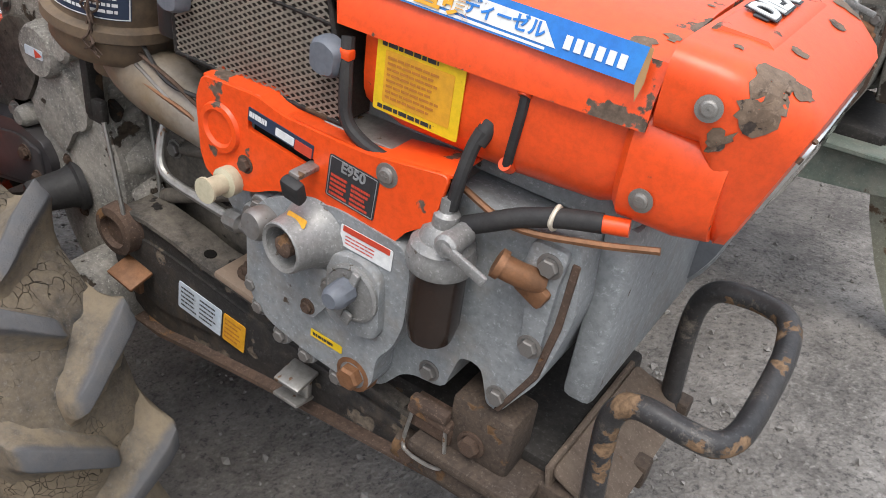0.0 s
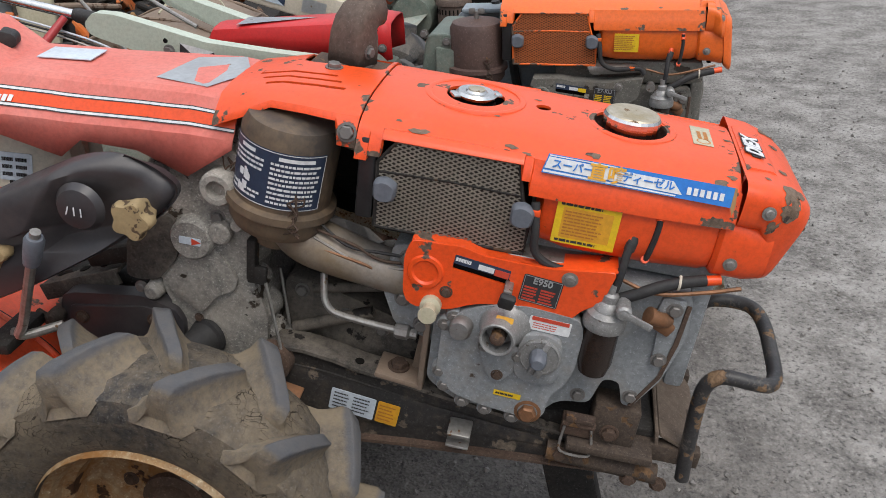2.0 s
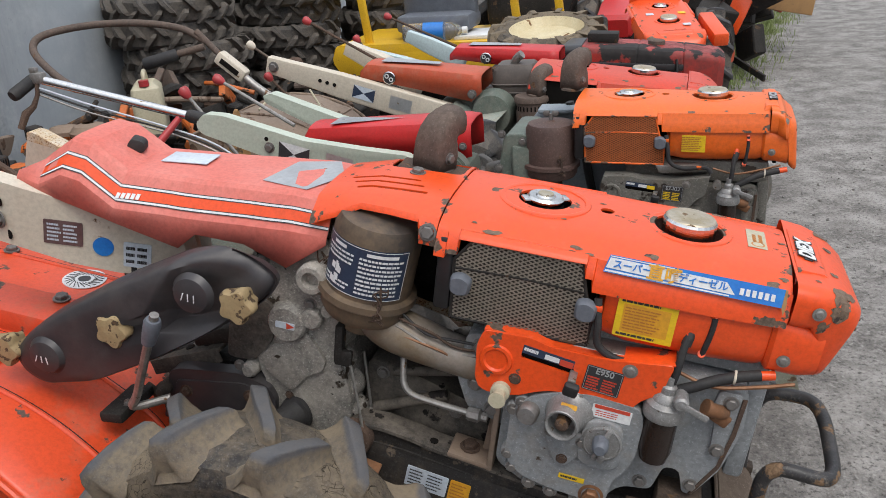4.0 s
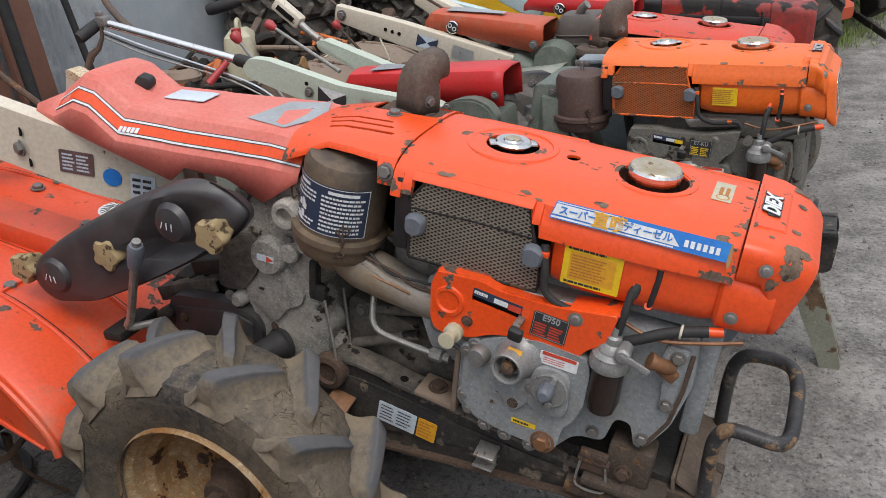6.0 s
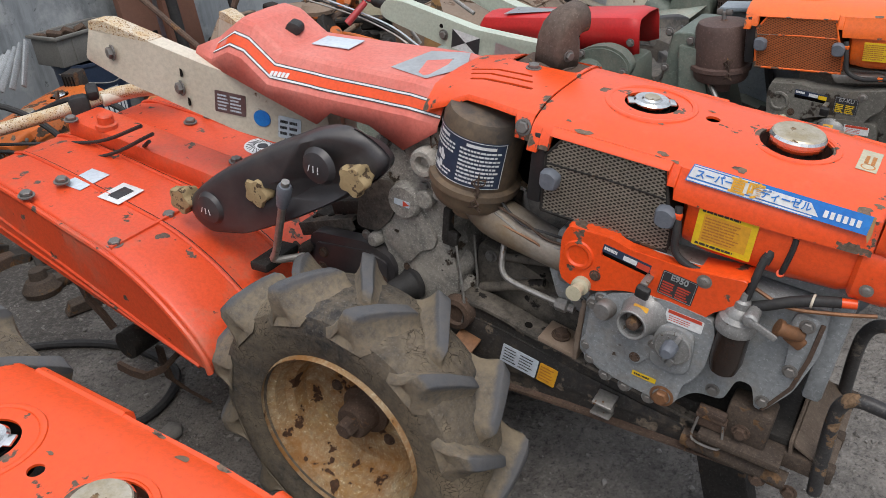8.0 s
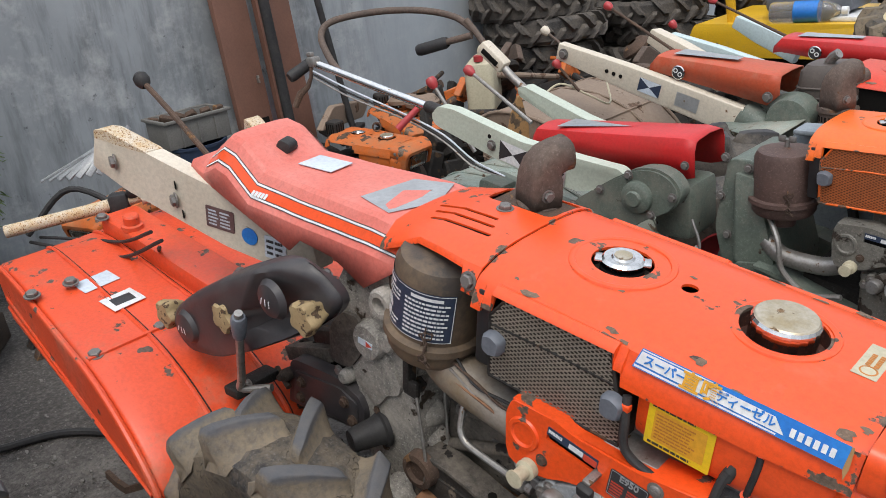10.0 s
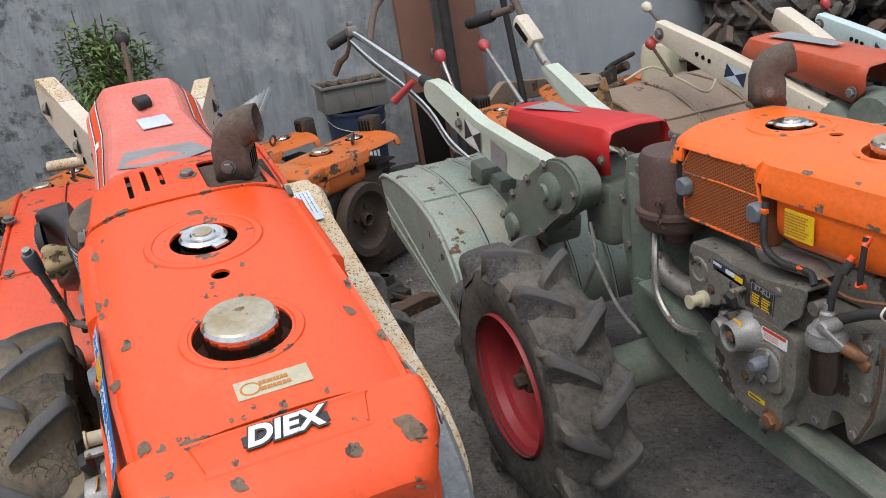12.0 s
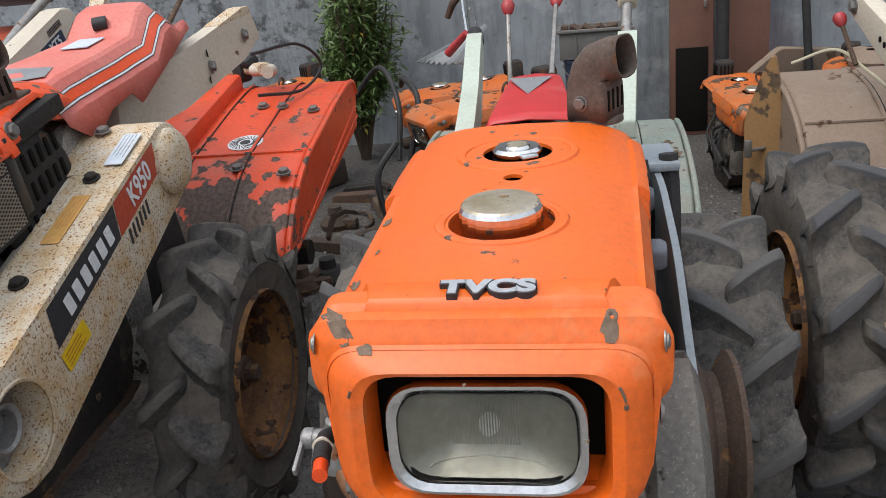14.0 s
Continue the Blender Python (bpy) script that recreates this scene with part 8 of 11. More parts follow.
lettering("letter_backing", "DIEX", 0.031, pose(0.392, 0.002, -0.0110, 6.5, 0, 90) @ lean, INK, bd, "black edge of the badge letters", bold=0.0030)
lettering("badge_letters", "DIEX", 0.031, pose(0.392, 0.002, -0.0102, 6.5, 0, 90) @ lean, WHITE, bd, "white badge letters", bold=0.0012)

# ---------------------------------------------------------------- tractor B, orange with green chassis
MB = pose(0.072, 0.866, 0.840, 0, 1.0, -2) @ Matrix.Scale(0.89, 4)
TB = thing("walking_tractor", MB, "orange two-wheel walking tractor with grey-green chassis", "walking tractor", "parked walking tractors")
bpy.context.view_layer.update()
engine_unit(TB, ORANGE_B, ENGINE_B, MESH_B, CORE_B, ORANGE_B, ENGINE_B, "E7-KU", YELLOW, "TVCS", sticker=False)
air_cleaner(TB, RUSTCAN, False, (-0.205, -0.09), -0.066, 0.071)
muffler(TB, (-0.17, 0.095), -0.010, MUFFLER, 62, 0.82)
for y, sd in ((0.600, -1), (1.165, 1)):
    w = wheel(TB, (0, 0, 0), sd, RIM_RED, RUBBER_GREY, phase=0.1 + 0.2 * sd, R=0.334, rim_r=0.172, W=0.165, way=-1)
    w.matrix_local = MB.inverted() @ pose(-0.355, y, 0.290, 0, 0, -2) @ Matrix.Scale(0.89, 4)
lettering("badge_backing", "TVCS", 0.0255, pose(0.377, 0.003, -0.0132, 6.5, 0, 90), INK, TB, "black edge of the badge letters", thick=0.003, bold=0.0022, squeeze=1.25)
lettering("badge_letters", "TVCS", 0.0255, pose(0.377, 0.003, -0.0122, 6.5, 0, 90), SILVER, TB, "raised silver badge letters", thick=0.003, bold=0.0014, squeeze=1.25)


def green_chassis(T):
    for s in (-1, 1):
        bm = B()
        prism(bm, rounded([(-0.30, -0.36), (-0.22, -0.35), (0.10, -0.455), (0.42, -0.485), (0.42, -0.56), (0.20, -0.555), (-0.05, -0.545), (-0.22, -0.50), (-0.30, -0.45)], 0.015, 3), s * 0.128, s * 0.140, 0.002, 1)
        r = part("frame_rail", bm, GREEN, T, "grey-green chassis rail")
        bm = B()
        t2 = [(-0.24, -0.345), (-0.20, -0.352), (0.10, -0.450), (0.42, -0.480)]
        prism(bm, t2 + [(p[0], p[1] - 0.01) for p in t2[::-1]], s * 0.10, s * 0.165, 0.002, 1)
        part("top_flange", bm, GREEN, r)
    bm = B()
    prism(bm, rounded([(-0.335, -0.10), (-0.262, -0.10), (-0.185, -0.38), (-0.21, -0.45), (-0.33, -0.45), (-0.365, -0.28)], 0.02, 3), -0.12, 0.10, 0.015, 3)
    part("gear_housing", bm, GREEN, T, "grey-green cast gear housing")
    bm = B()
    prism(bm, rounded([(-0.31, -0.13), (-0.255, -0.14), (-0.20, -0.35), (-0.235, -0.39), (-0.305, -0.36)], 0.01, 3), -0.12, -0.135, 0.004, 2)
    part("housing_panel", bm, GREEN, T)
    for u, w in ((-0.34, -0.10), (-0.28, -0.12), (-0.35, -0.20), (-0.24, -0.24), (-0.33, -0.30), (-0.23, -0.33)):
        bolt(T, (u, -0.121, w), (0, -1, 0), 0.009)
    bm = B()
    lathe(bm, [(0.0, -0.32), (0.03, -0.32), (0.05, -0.26), (0.055, 0.26), (0.03, 0.32), (0, 0.32)], (-0.300, 0, -0.575), (0, 1, 0), 20)
    rbox(bm, (-0.30, 0, -0.45), (0.16, 0.2, 0.2), 0.03)
    part("axle_housing", bm, GREEN, T)
    bm = B()
    prism(bm, [(-0.14, -0.40), (0.38, -0.49), (0.38, -0.46), (-0.14, -0.36)], -0.11, 0.11, 0.004)
    part("engine_bed", bm, DARK, T)


green_chassis(TB)
# front hitch of B with the prop leg that stands on the ground
bm = B()
for y in (0.815, 0.905):
    prism(bm, rounded([(0.43, 0.405), (0.485, 0.410), (0.492, 0.385), (0.482, 0.300), (0.455, 0.290), (0.43, 0.33)], 0.01, 3), y - 0.004, y + 0.004, 0.001, 1)
rbox(bm, (0.455, 0.86, 0.400), (0.06, 0.13, 0.012), 0.003)
rbox(bm, (0.434, 0.86, 0.37), (0.012, 0.22, 0.11), 0.003)
world_part("hitch_bracket", bm, RAIL, TB, "worn black steel hitch bracket")
bm = B()
prism(bm, rounded([(0.375, 0.385), (0.420, 0.385), (0.462, 0.24), (0.512, 0.09), (0.530, 0.012), (0.522, 0.0), (0.482, 0.0), (0.470, 0.04), (0.425, 0.15), (0.395, 0.25)], 0.010, 4), 0.850, 0.905, 0.014, 3)
world_part("prop_leg", bm, surf("pale_olive_leg_paint", (0.235, 0.240, 0.19), (0.17, 0.165, 0.125), 8, (0.15, 0.09, 0.05), 10, 0.56, rough=0.55, bump=0.2, grain=0.45), TB, "grey-green steel prop leg")
# right-hand drive case of B with its round cap
bm = B()
out = [(-0.340, 0.705), (-0.380, 0.722), (-0.430, 0.718), (-0.500, 0.682), (-0.600, 0.620), (-0.668, 0.545), (-0.668, 0.505), (-0.640, 0.487), (-0.560, 0.512), (-0.495, 0.540), (-0.416, 0.596), (-0.345, 0.630), (-0.318, 0.668)]
prism(bm, rounded(out, 0.02, 4), 0.716, 0.775, 0.008, 3)
world_part("drive_case", bm, GREEN, TB, "grey-green cast drive case")
bm = B()
cx, cz = -0.49, 0.61
prism(bm, rounded([(cx + (x - cx) * 1.035, cz + (z - cz) * 1.05) for x, z in out], 0.02, 4), 0.722, 0.736, 0.003, 2)
world_part("case_flange", bm, GREEN, TB)
bm = B()
lathe(bm, [(0.040, 0), (0.038, 0.012), (0.030, 0.018), (0.020, 0.019), (0.017, 0.026), (0, 0.026)], (-0.425, 0.717, 0.655), (0, -1, 0), 30)
world_part("drive_cap", bm, GREEN, TB)
bm = B()
lathe(bm, [(0.030, 0), (0.026, 0.012), (0.015, 0.016), (0, 0.016)], (-0.620, 0.717, 0.530), (0, -1, 0), 24)
world_part("drive_boss", bm, GREEN, TB)
for x, z in ((-0.446, 0.706), (-0.526, 0.660), (-0.605, 0.610), (-0.664, 0.545), (-0.633, 0.496), (-0.480, 0.553), (-0.390, 0.616), (-0.335, 0.665)):
    wbolt(TB, (x, 0.715, z), r=0.0095)
bm = B()
lathe(bm, [(0.04, 0), (0.052, 0.01), (0.052, 0.07), (0.04, 0.08), (0, 0.08)], (-0.415, 0.80, 0.655), (0, 1, 0), 30)
rbox(bm, (-0.38, 0.86, 0.60), (0.10, 0.14, 0.14), 0.02)
world_part("cross_drive", bm, GREEN, TB)
bm = B()
rbox(bm, (-0.80, 0.84, 0.53), (0.40, 0.10, 0.07), 0.012, turn(0, 12, 0))
rbox(bm, (-0.92, 0.80, 0.585), (0.07, 0.07, 0.05), 0.01, turn(0, 12, 0))
rbox(bm, (-0.80, 0.79, 0.58), (0.05, 0.05, 0.04), 0.01, turn(0, 12, 0))
world_part("tiller_arm", bm, GREEN, TB)
# red console of B
bm = B()
st = [(-0.80, 0.745, 0.048, 0.056, 0.025), (-0.785, 0.765, 0.050, 0.058, 0.05), (-0.60, 0.772, 0.058, 0.066, 0.080), (-0.355, 0.782, 0.064, 0.074, 0.100), (-0.322, 0.776, 0.065, 0.074, 0.085)]
rows = []
for x, zt, tw, bw, h in st:
    y = 0.866
    rows.append([(x, y - bw, zt - h), (x, y - bw, zt - 0.025), (x, y - tw, zt - 0.004), (x, y - tw + 0.01, zt), (x, y, zt + 0.004), (x, y + tw - 0.01, zt), (x, y + tw, zt - 0.004), (x, y + bw, zt - 0.025), (x, y + bw, zt - h)])
loft(bm, rows)
thicken(world_part("console", bm, RED, TB, "bright red sheet-metal console", 30), 0.003)
bm = B()
bm.faces.new([bm.verts.new(p) for p in ((-0.72, 0.815, 0.7735), (-0.72, 0.90, 0.7735), (-0.52, 0.858, 0.7795))])
world_part("silver_badge", bm, SILVER, TB)
wbolt(TB, (-0.345, 0.791, 0.718), r=0.009)


def mint_handle(T, pts, mat, r=(0.050, 0.030), label="pale green handle beam"):
    """A box beam along two points, tapering a little."""
    a, b = Vector(pts[0]), Vector(pts[1])
    d = (b - a).normalized()
    side = Vector((0, 1, 0))
    side = (side - d * side.dot(d)).normalized()
    up = side.cross(d) * -1
    if up.z < 0:
        up = -up
    bm = B()
    secs = []
    for p, k in ((a, 1.0), (a.lerp(b, 0.6), 0.9), (b, 0.62)):
        secs.append([p + side * (q[0] * r[1]) + up * (q[1] * r[0] * k) for q in rounded([(-1, -1), (1, -1), (1, 1), (-1, 1)], 0.3, 2)])
    loft(bm, secs, close=True, cap0=True, cap1=True)
    return world_part("handle_beam", bm, mat, T, label), a, b, d, side, up


def plate_beam(T, outline, y0, y1, mat, label, lean=0.0):
    """A pressed box beam cut to an outline in the upright plane along the tractor."""
    bm = B()
    prism(bm, rounded(outline, 0.008, 3), y0, y1, 0.004, 2)
    for v in bm.verts:
        v.co.y += lean * (v.co.x + 0.75)
    return world_part("handle_beam", bm, mat, T, label)


plate_beam(TB, [(-1.058, 0.783), (-1.062, 0.806), (-1.035, 0.830), (-0.980, 0.824), (-0.760, 0.754), (-0.600, 0.728), (-0.480, 0.712), (-0.450, 0.690), (-0.530, 0.655), (-0.600, 0.643), (-0.820, 0.690), (-1.040, 0.772)], 0.716, 0.750, MINT, "pale green handle beam", 0.03)
up = Vector((0.2, 0, 1)).normalized()
d = Vector((-1, 0, 0.27)).normalized()
for c, w, hh in ((Vector((-0.789, 0.7135, 0.716)), 0.088, 0.027), (Vector((-0.665, 0.7165, 0.686)), 0.075, 0.026)):
    first = w > 0.08
    bm = B()
    bm.faces.new([bm.verts.new(c + d * (q[0] * w) + up * (q[1] * hh)) for q in ((-0.5, -1), (0.5, -1), (0.5, 1), (-0.5, 1))])
    o = world_part("beam_sticker", bm, WHITE if first else SILVER, TB, "black and white diamond sticker" if first else "silver sticker")
    if first:
        bm = B()
        for q in (((-0.5, 1), (0, 0), (-0.5, -1)), ((0.5, 1), (0, 0), (0.5, -1))):
            bm.faces.new([bm.verts.new(c + Vector((0, -0.0006, 0)) + d * (x * w) + up * (z * hh)) for x, z in q])
        world_part("sticker_print", bm, INK, TB)
wbolt(TB, (-0.856, 0.712, 0.737), r=0.012)
bm = B()
lathe(bm, [(0, 0), (0.006, 0), (0.006, 0.0012), (0, 0.0012)], (-0.862, 0.7132, 0.760), (0, -1, 0), 12)
world_part("hole", bm, HOLE, TB)
bm = B()
lathe(bm, [(0.018, 0), (0.018, 0.05), (0.014, 0.06), (0, 0.06)], (-1.035, 0.727, 0.808), (-0.955, -0.12, 0.276), 14)
world_part("tube_socket", bm, RAIL, TB, "dark socket at the end of the beam")
bm = B()
tube(bm, [(-1.06, 0.724, 0.815), (-1.20, 0.706, 0.855), (-1.40, 0.680, 0.913), (-1.507, 0.666, 0.944)], 0.0120, 14)
world_part("handlebar_tube", bm, CHROME, TB, "scratched chrome handlebar tube")
bm = B()
lathe(bm, [(0.013, 0), (0.017, 0.008), (0.018, 0.085), (0.015, 0.095), (0, 0.095)], (-1.512, 0.680, 0.946), (-0.22, -0.86, -0.38), 18)
world_part("grip", bm, HOSE, TB, "black rubber hand grip")
bm = B()
tube(bm, [(-1.495, 0.655, 0.935), (-1.500, 0.650, 0.900), (-1.512, 0.640, 0.872), (-1.526, 0.620, 0.856), (-1.538, 0.601, 0.818)], [0.006, 0.006, 0.008, 0.011, 0.009], 8, 1)
world_part("clutch_lever", bm, RUSTY, TB)
bm = B()
rbox(bm, (-1.495, 0.664, 0.945), (0.035, 0.032, 0.030), 0.006)
rbox(bm, (-1.505, 0.664, 0.966), (0.022, 0.016, 0.016), 0.004)
world_part("lever_clamp", bm, STEEL, TB)
for k in range(3):
    bm = B()
    tube(bm, [(-1.495, 0.655, 0.92 - 0.01 * k), (-1.35, 0.668, 0.868 - 0.012 * k), (-1.15, 0.695, 0.800 - 0.008 * k), (-1.02, 0.703, 0.752 - 0.010 * k), (-0.92, 0.706, 0.690 - 0.010 * k), (-0.82, 0.712, 0.655)], 0.0028, 6)
    world_part("cable", bm, [PALE_LABEL, HOSE, STEEL][k], TB)
# far handle with the gate, and the shift levers
plate_beam(TB, [(-1.030, 0.782), (-1.036, 0.806), (-1.005, 0.812), (-0.78, 0.738), (-0.62, 0.70), (-0.62, 0.66), (-0.80, 0.682)], 1.022, 1.064, MINT, "pale green handle beam", -0.10)
bm = B()
tube(bm, [(-1.01, 1.066, 0.796), (-1.06, 1.070, 0.828), (-1.11, 1.078, 0.866)], 0.0125, 12)
world_part("handlebar_tube", bm, STEEL, TB)
bm = B()
rbox(bm, (-1.137, 1.076, 0.893), (0.105, 0.046, 0.042), 0.010, turn(0, 42, 6))
world_part("lever_gate", bm, CREAM, TB, "cream lever gate box")
bm = B()
rbox(bm, (-1.134, 1.051, 0.894), (0.066, 0.004, 0.016), 0.001, turn(0, 42, 6))
world_part("gate_slot", bm, HOLE, TB)
bm = B()
tube(bm, [(-1.165, 1.080, 0.918), (-1.21, 1.088, 0.960), (-1.25, 1.09, 1.00)], 0.010, 12)
tube(bm, [(-1.22, 1.075, 0.955), (-1.27, 1.06, 0.945), (-1.32, 1.045, 0.935)], 0.011, 12)
world_part("handlebar_tube", bm, MUFFLER, TB)
for base, top, kr in (((-0.867, 0.898, 0.750), (-1.095, 0.914, 0.882), 0.016), ((-1.00, 0.800, 0.68), (-1.138, 0.799, 0.870), 0.017)):
    bm = B()
    rod(bm, base, top, 0.006, 0.005, 8)
    world_part("shift_lever", bm, STEEL, TB, "thin shift lever with red knob")
    bm = B()
    dd = Vector(top) - Vector(base)
    lathe(bm, [(0.006, -0.02), (kr * 0.75, -0.012), (kr, 0.004), (kr * 0.8, 0.014), (0, 0.019)], top, dd, 16)
    world_part("lever_knob", bm, REDPLASTIC, TB)
bm = B()
rod(bm, (-1.104, 0.698, 0.822), (-1.139, 0.645, 0.772), 0.009, 0.011, 12)
world_part("red_grip", bm, REDPLASTIC, TB)
# pale green rotary cover of B
prof_b = [(-0.615, 0.270), (-0.640, 0.360), (-0.690, 0.445), (-0.77, 0.513), (-0.88, 0.552), (-1.02, 0.574), (-1.16, 0.572), (-1.217, 0.552)]
ib = MB.inverted()
pl = [(ib @ Vector((x, 0.86, z))) for x, z in prof_b]
GREENCOVER = surf("pale_grey_green_paint", (0.27, 0.33, 0.285), (0.22, 0.265, 0.23), 5, (0.15, 0.095, 0.055), 16, 0.63, dust=(0.30, 0.27, 0.22), dust_level=0.54, dust_scale=7, rough=0.45, bump=0.2, seed=4, streak=(0.17, 0.16, 0.13), grain=0.5)
rotary(TB, GREENCOVER, [(p.x, p.z) for p in pl], -0.345, 0.32, 0.16, 5)
# belt guard and pulley on the far flank
bm = B()
prism(bm, rounded([(-0.20, 0.755), (-0.03, 0.755), (0.10, 0.72), (0.25, 0.62), (0.25, 0.33), (-0.10, 0.33), (-0.20, 0.50)], 0.03, 4), 1.026, 1.034, 0.003)
GUARD = surf("grey_blue_guard_paint", (0.28, 0.32, 0.35), (0.22, 0.25, 0.27), 7, (0.20, 0.13, 0.08), 16, 0.70, rough=0.5, bump=0.2, grain=0.4)
world_part("belt_guard", bm, GUARD, TB, "grey-blue belt guard")
bm = B()
rbox(bm, (-0.13, 1.02, 0.762), (0.10, 0.075, 0.012), 0.004)
world_part("guard_cap", bm, GUARD, TB)
bm = B()
lathe(bm, [(0.02, 0), (0.10, 0), (0.10, 0.006), (0.075, 0.02), (0.075, 0.03), (0.10, 0.044), (0.10, 0.05), (0.02, 0.05)], (0.10, 1.045, 0.49), (0, 1, 0), 40)
world_part("belt_pulley", bm, RUSTY, TB, "rusty belt pulley")
bm = B()
tube(bm, [(-0.07, 1.005, 0.775), (-0.06, 1.012, 0.72), (-0.05, 1.012, 0.60), (-0.02, 1.01, 0.45)], 0.012, 8)
world_part("drive_belt", bm, HOSE, TB)
bm = B()
tube(bm, [(-0.10, 1.045, 0.775), (-0.09, 1.048, 0.70), (-0.08, 1.048, 0.60), (-0.02, 1.048, 0.45)], 0.012, 8)
world_part("drive_belt", bm, HOSE, TB)
bm = B()
tube(bm, [ib @ Vector(p) for p in ((-0.135, 0.76, 0.645), (-0.10, 0.73, 0.60), (-0.085, 0.72, 0.54), (-0.03, 0.715, 0.50), (0.04, 0.71, 0.51))], 0.007, 8)
part("fuel_pipe", bm, STEEL, TB)
bm = B()
tube(bm, [ib @ Vector(p) for p in ((-0.14, 0.77, 0.58), (-0.10, 0.76, 0.555), (-0.02, 0.755, 0.55), (0.02, 0.755, 0.56))], 0.022, 14)
part("intake_elbow", bm, STEEL, TB)
bm = B()
tube(bm, [ib @ Vector(p) for p in ((-0.29, 0.72, 0.62), (-0.27, 0.715, 0.55), (-0.31, 0.70, 0.46), (-0.33, 0.69, 0.40))], 0.004, 6)
tube(bm, [ib @ Vector(p) for p in ((-0.28, 0.715, 0.56), (-0.20, 0.71, 0.48), (-0.12, 0.705, 0.45))], 0.004, 6)
part("cable", bm, STEEL, TB)
bm = B()
rbox(bm, (-0.215, -0.09, -0.13), (0.02, 0.08, 0.02), 0.004)
part("support", bm, DARK, TB)

# B's hoop between the grips
bm = B()
tube(bm, [(-1.40, 0.685, 0.908), (-1.50, 0.73, 0.945), (-1.60, 0.79, 1.000), (-1.605, 0.85, 1.035), (-1.53, 0.97, 1.045), (-1.42, 1.06, 1.035), (-1.30, 1.09, 1.010), (-1.22, 1.09, 0.968)], 0.0108, 12)
world_part("handlebar_hoop", bm, MUFFLER, TB, "bare brown steel hoop between the grips")
bm = B()
lathe(bm, [(0.015, 0), (0.019, 0.01), (0.019, 0.10), (0.016, 0.11), (0, 0.11)], (-1.30, 1.05, 0.938), (-0.9, -0.35, -0.2), 16)
world_part("grip", bm, HOSE, TB, "black rubber hand grip")


def sheet_console(T, x0, x1, y, hw, z0, z1, h0, h1, mat, label):
    """Plain folded console; x0 is its rear end."""
    bm = B()
    st = [(x0, z0 - 0.03, hw * 0.7, h0 * 0.5), (x0 + 0.03, z0, hw * 0.75, h0), (x0 + (x1 - x0) * 0.5, (z0 + z1) / 2 + 0.002, hw * 0.9, (h0 + h1) / 2 * 1.1), (x1 - 0.04, z1, hw, h1 * 1.15), (x1, z1 - 0.004, hw, h1 * 0.7)]
    rows = []
    for x, zt, w, h in st:
        rows.append([(x, y - w * 1.12, zt - h), (x, y - w * 1.1, zt - 0.02), (x, y - w, zt - 0.003), (x, y - w * 0.9, zt), (x, y, zt + 0.003), (x, y + w * 0.9, zt), (x, y + w, zt - 0.003), (x, y + w * 1.1, zt - 0.02), (x, y + w * 1.12, zt - h)])
    loft(bm, rows)
    c = thicken(world_part("console", bm, mat, T, label, 30), 0.003)
    bm = B()
    bm.faces.new([bm.verts.new(p) for p in ((x0 + 0.08, y - hw * 0.5, z0 + 0.004), (x0 + 0.30, y - hw * 0.25, (z0 + z1) / 2 + 0.0065), (x0 + 0.30, y + hw * 0.25, (z0 + z1) / 2 + 0.0065), (x0 + 0.08, y + hw * 0.5, z0 + 0.004))])
    world_part("console_plate", bm, SILVER, T, "silver plate on the console")
    return c


def emblem(T, at, r=0.024):
    bm = B()
    lathe(bm, [(r, 0), (r, 0.003), (r * 0.86, 0.005), (r * 0.84, 0.003), (0, 0.003)], at, (0, -1, 0), 28)
    world_part("emblem", bm, CHROME, T, "round chrome-rimmed emblem")
    bm = B()
    lathe(bm, [(r * 0.83, 0.0), (r * 0.83, 0.0042), (0, 0.0042)], at, (0, -1, 0), 24)
    world_part("emblem_field", bm, INK, T)
    bm = B()
    for a, b in ((-0.35, 0.3), (0.3, -0.25)):
        ring_h = Vector(at) + Vector((a * r, -0.0048, b * r))
        lathe(bm, [(r * 0.36, 0), (r * 0.36, 0.0006), (r * 0.2, 0.0006)], ring_h, (0, -1, 0), 14)
    world_part("emblem_mark", bm, WHITE, T)


def beam_marks(T, hb, first=0.42):
    _, a, b, d, sd, up = hb
    for f, w, mat in ((first, 0.085, NAVY), (first - 0.2, 0.085, SILVER)):
        c = a.lerp(b, f) - sd * 0.0235
        bm = B()
        bm.faces.new([bm.verts.new(c + d * (q[0] * w) + up * (q[1] * 0.024)) for q in ((-0.5, -1), (0.5, -1), (0.5, 1), (-0.5, 1))])
        world_part("beam_sticker", bm, mat, T, "scuffed sticker on the beam")
        if mat is NAVY:
            bm = B()
            e = -sd * 0.0008
            for q in (((-0.5, 1), (0.5, 1), (0, 0)), ((-0.5, -1), (0, 0), (0.5, -1))):
                bm.faces.new([bm.verts.new(c + e + d * (x * w) + up * (z * 0.024)) for x, z in q])
            world_part("sticker_print", bm, PALE_LABEL, T)
    for f in (0.62, 0.66, 0.70):
        bm = B()
        lathe(bm, [(0, 0), (0.007, 0), (0.007, 0.002), (0, 0.002)], a.lerp(b, f) - sd * 0.0226, -sd, 12)
        world_part("hole", bm, HOLE, T)
    wbolt(T, a.lerp(b, 0.96) - sd * 0.022, tuple(-sd), 0.014)


